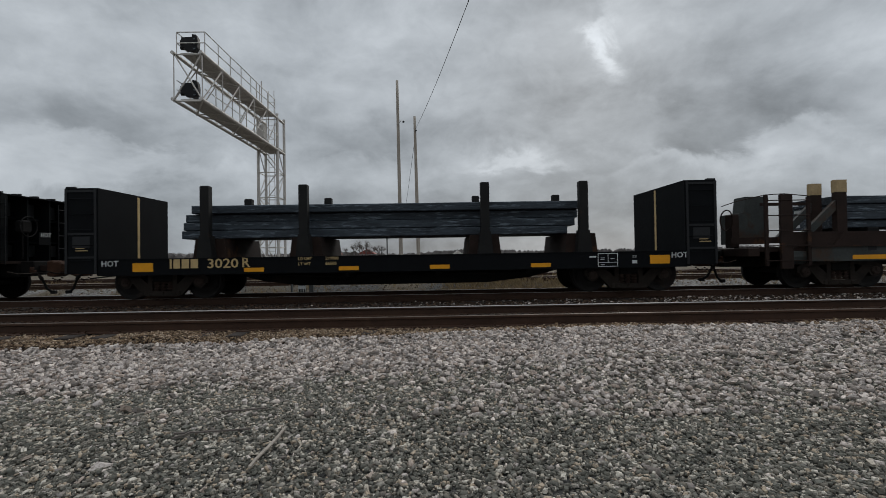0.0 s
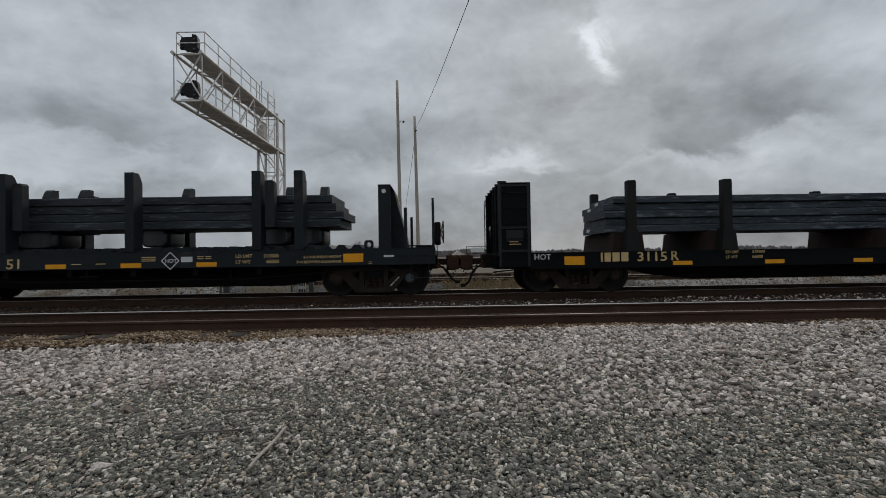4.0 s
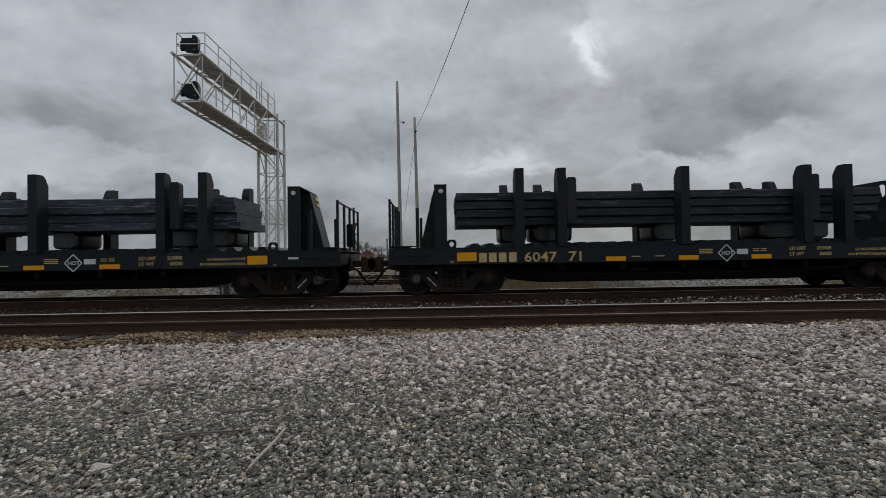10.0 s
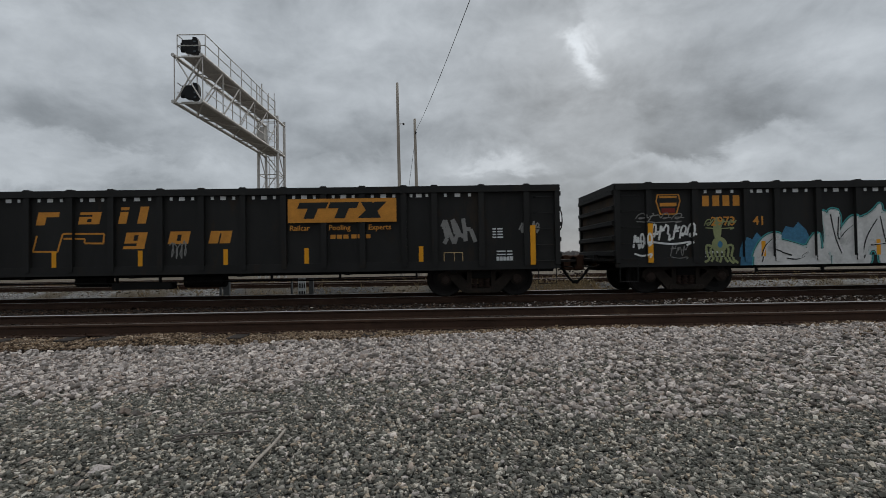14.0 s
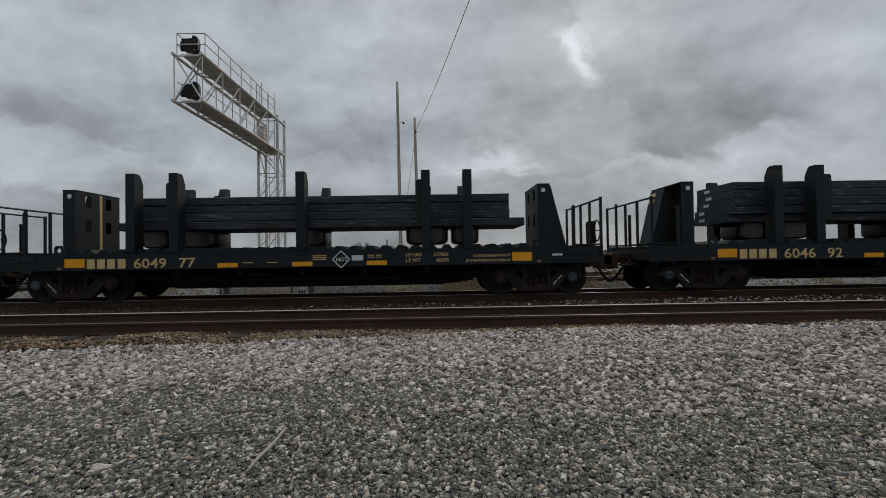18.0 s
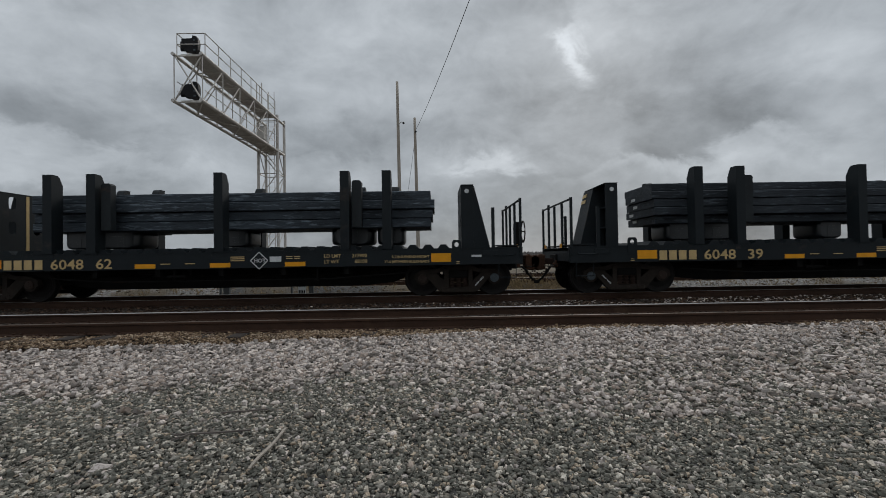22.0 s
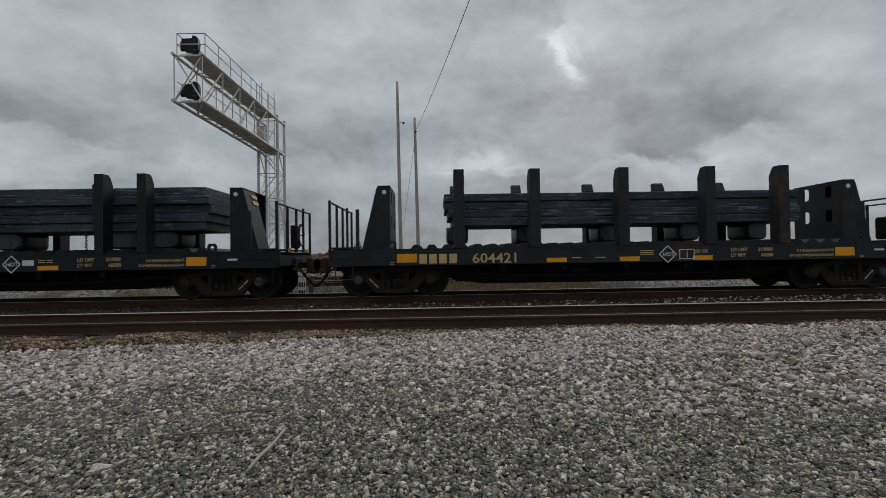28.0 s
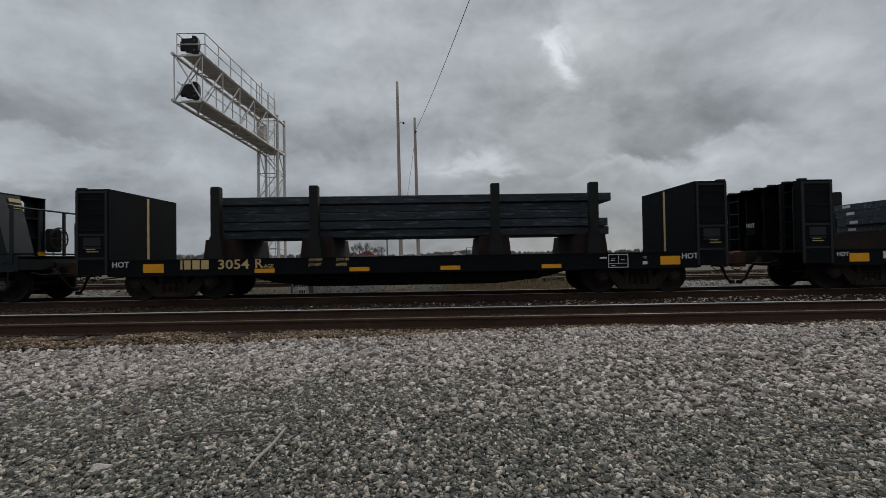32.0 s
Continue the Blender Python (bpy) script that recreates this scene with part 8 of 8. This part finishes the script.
sprayed_row(sprayed, 53, (("p", 6.30, 7.46, 0.78, 2.30, 0.24), ("l", 7.34, 8.50, 0.78, 2.26, 0.24), ("u", 8.40, 9.60, 0.78, 2.26, 0.24), ("t", 9.45, 10.80, 0.78, 2.28, 0.24), ("a", 10.55, 11.80, 0.78, 2.30, 0.25)), ((0.12, SPRAY_WHITE), (0.085, SPRAY_DARK), (0.0, SPRAY_GREY)), "grey sprayed shapes with black and white edges over teal", 0.08, 1)
sprayed_lines(sprayed, 6.3, 11.8, 0.66, 2.26, ([(0.05, 0.9), (0.10, 0.45), (0.07, 0.1)], [(0.20, 0.95), (0.26, 0.3), (0.24, 0.1)], [(0.42, 0.85), (0.48, 0.3), (0.55, 0.75)], [(0.66, 0.95), (0.72, 0.5), (0.68, 0.1)], [(0.86, 0.95), (0.90, 0.4), (0.97, 0.1)]), 0.05, SPRAY_DARK, "black sprayed inner strokes", 16)
sprayed_blocks(sprayed, ((12.48, 13.29, 1.82, 2.36), (12.64, 13.03, 0.68, 1.82), (13.42, 13.85, 0.70, 2.38), (14.13, 14.42, 0.70, 2.40), (14.74, 15.02, 0.70, 2.40), (14.42, 14.50, 1.50, 2.10), (14.50, 14.58, 1.32, 1.90), (14.58, 14.66, 1.14, 1.72), (14.66, 14.74, 0.95, 1.55), (15.19, 16.02, 1.95, 2.40), (15.31, 15.77, 0.68, 1.95)), SILVER_BLOCK, "silver sprayed block shapes on black")
scrawl(sprayed, 54, 5.5, 1.15, 0.6, 0.5, RUSTY_BAND, 4, 0.07)
scrawl(sprayed, 55, 16.15, 1.35, 0.75, 0.4, SPRAY_GREEN, 5, 0.016)
for digit, x in (("7", 1.88), ("0", 2.15), ("3", 2.42), ("4", 2.68), ("6", 3.36), ("7", 3.62)):
    writing(sprayed, lettering(digit, 0.26, WORN_WHITE), x, 1.46, -1.496)
writing(sprayed, shared_bars((0.18, -0.3, 0.18, -0.5, 0.18, -0.2, 0.18), 0.26, 0.02, WORN_WHITE), 1.86, 1.84, -1.496, "initials", "worn cream company letters")


# ---------------------------------------------------------------- the old car ahead
TAN = material("worn_tan_paint", (0.36, 0.265, 0.145), 0.75, spread=0.3, scale=3, stain=(0.12, 0.07, 0.035), stain_at=0.58, stain_scale=4, bump=0.1)


def old_flat():
    """A rusty grey flat car with braced posts, a ladder and a brake wheel at its end."""
    car = tagged(new("flat_car"), "rusty grey flat car with braced posts and a ladder", "railway car", "cars of the freight train")
    x0, x1 = 0.0, 15.5
    for side in (-1, 1):
        y0, y1 = sorted((side * 1.47, side * 1.36))
        part("side_sill", Shape().box(x0 + 1.5, x1, y0, y1, 0.72, 1.10, 0.012), OLD_PAINT, car, "faded grey-green side sill")
        part("sill_flange", Shape().box(x0 + 1.5, x1, side * 1.45 - 0.06, side * 1.45 + 0.06, 1.08, 1.12), DARK_RUST, car)
    part("deck", Shape().box(x0 + 0.2, x1, -1.36, 1.36, 0.98, 1.08), DARK_RUST, car)
    part("centre_sill", Shape().box(x0, x1, -0.38, 0.38, 0.58, 1.0), UNDER, car)
    part("end_sill", Shape().box(x0, x0 + 0.3, -1.4, 1.4, 0.86, 1.08, 0.02), DARK_RUST, car)
    for x, y in ((2.46, -1.36), (2.36, -0.70)):
        p = part("stake", Shape().box(x - 0.13, x + 0.13, y, y + 0.16, 1.08, 2.78), DARK_RUST, car, "dark post with a bare worn top")
        part("stake_top", Shape().box(x - 0.135, x + 0.135, y - 0.005, y + 0.165, 2.48, 2.79), TAN, p, "pale worn top")
        part("brace", Shape().prism([(x - 1.15, 1.30), (x - 0.90, 1.30), (x - 0.06, 2.08), (x - 0.10, 2.30)], y + 0.03, y + 0.13), OLD_PAINT, p)
    part("cross_rail", Shape().box(0.9, 2.4, -0.62, -0.56, 2.22, 2.30), DARK_RUST, car)
    part("side_plate", Shape().box(1.1, x1, -1.40, -1.36, 1.10, 1.47), DARK_RUST, car, "brown rusty side plate")
    for x in (2.55, 4.05, 5.6, 7.2):
        part("gusset", Shape().prism([(x - 0.38, 1.12), (x + 0.38, 1.12), (x + 0.14, 1.46), (x - 0.14, 1.46)], -1.44, -1.40), DARK_RUST, car)
    part("platform_beam", Shape().box(-0.15, 1.35, -0.95, -0.80, 1.20, 1.36), DARK_RUST, car)
    part("cabinet", Shape().prism([(0.50, 1.20), (1.44, 1.20), (1.44, 2.55), (0.92, 2.55), (0.86, 2.10), (0.50, 2.05)], 0.05, 0.55), OLD_PAINT, car, "grey steel end housing")
    lad = part("ladder", Shape().box(0.78, 1.08, -1.50, -1.42, 0.55, 2.42), DARK_RUST, car, "dark steel ladder")
    part("ladder_side", Shape().box(0.38, 0.46, -1.50, -1.44, 0.62, 2.4), DARK_RUST, lad)
    part("ladder_side", Shape().box(1.46, 1.54, -1.50, -1.44, 0.62, 2.36), DARK_RUST, lad)
    for i in range(5):
        part("rung", Shape().rod((0.38, -1.5, 0.75 + i * 0.38), (1.52, -1.5, 0.75 + i * 0.38), 0.014, 5), DARK_RUST, lad)
    part("top_wire", Shape().tube([(-0.6, -1.3, 2.15), (-0.2, -1.3, 2.28), (0.45, -1.4, 2.42), (0.9, -1.45, 2.44), (1.5, -1.45, 2.38)], 0.012, 5), DARK_RUST, lad)
    b = part("brake_stand", Shape().box(0.1, 0.3, -0.6, -0.3, 1.1, 2.0, 0.02), DARK_RUST, car)
    ring = [(0.05, -0.45 + 0.28 * math.cos(2 * math.pi * i / 16), 1.85 + 0.28 * math.sin(2 * math.pi * i / 16)) for i in range(17)]
    part("brake_wheel", Shape().tube(ring, 0.02, 5), DARK_RUST, b)
    part("tank", Shape().rod((1.1, -1.2, 0.85), (1.5, -1.2, 0.85), 0.22, 12), OLD_PAINT, car)
    truck(car, 2.62)
    truck(car, 13.2)
    coupler(car, 0.0, -1, 0.5)
    plate_on(car, "reflector", 2.6, 4.2, 0.76, 0.87, YELLOW, y=-1.47, label="long yellow reflective sheet")
    plate_on(car, "number_board", 3.0, 3.22, 0.98, 1.08, SIGNAL, y=-1.47)
    for x in (3.6, 6.5, 10.0, 13.0):
        part("saddle", Shape().box(x - 0.16, x + 0.16, -1.0, 1.0, 1.07, 1.582, 0.02), UNDER, car)
    return car


ahead = old_flat()
AHEAD_X = 259.95
place_car(ahead, AHEAD_X)
load(AHEAD_X, 1.585, four((2.72, 2.78, 2.74, 2.68), (13.0, 13.1, 12.9, 13.0), 0.205), SLAB, 130)
PATCHY = material("rust_patched_paint", (0.020, 0.021, 0.022), 0.8, spread=0.4, scale=2, stain=(0.135, 0.058, 0.022), stain_at=0.47, stain_scale=2.6, grain=(1.2, 1, 0.4), bump=0.15)
STREAKED = material("rust_streaked_paint", (0.016, 0.019, 0.021), 0.75, spread=0.4, scale=2, stain=(0.105, 0.045, 0.020), stain_at=0.55, stain_scale=2.6, grain=(1.6, 1, 0.3), bump=0.1)
patchy, streaked = stake_mesh(PATCHY, 0.26, 3.185), stake_mesh(STREAKED, 0.26, 3.185)
for number, x, mesh in (("604519", 7.88, patchy), ("604519", 3.46, streaked), ("604533", 3.46, patchy), ("604533", 9.75, patchy)):
    for ob in FLAT_CARS[number].children:
        if ob.name.split(".")[0] == "stake" and abs(ob.matrix_basis.translation.x - x) < 0.05 and ob.matrix_basis[0][0] > 0:
            ob.data = mesh
            tagged(ob, "steel stake with orange-brown rust patches")


# ---------------------------------------------------------------- motion
def motions():
    for thing, x, y, z in MOVING:
        walk(thing, [(t, pose(x + s, y, z)) for t, s in TRAVEL])
    walk(drift, [(0, pose(0, 0, 0)), (32, pose(0, 0, 0, 0, 0, 4.9))])
    # the wheels turn with the way that the train has gone
    def way_at(t):
        for (a, sa), (b, sb) in zip(TRAVEL, TRAVEL[1:]):
            if t <= b:
                return sa + (sb - sa) * (t - a) / (b - a)
        return TRAVEL[-1][1]
    turns = [(i / FPS, math.degrees((way_at(i / FPS) - TRAVEL[0][1]) / WHEEL_R)) for i in range(32 * FPS + 1)]
    sets = [ob for ob in scene.objects if ob.name.split(".")[0] == "wheelset"]
    for ax in (-AXLE, AXLE):
        alike = [ob for ob in sets if abs(ob.matrix_basis.translation.x - ax) < 0.01]
        walk(alike[0], [(t, pose(ax, 0, WHEEL_R, 0, a, 0)) for t, a in turns])
        keys = alike[0].animation_data
        for ob in alike[1:]:
            ob.rotation_mode = "QUATERNION"
            ob.animation_data_create()
            ob.animation_data.action = keys.action
            ob.animation_data.action_slot = keys.action_slot


motions()
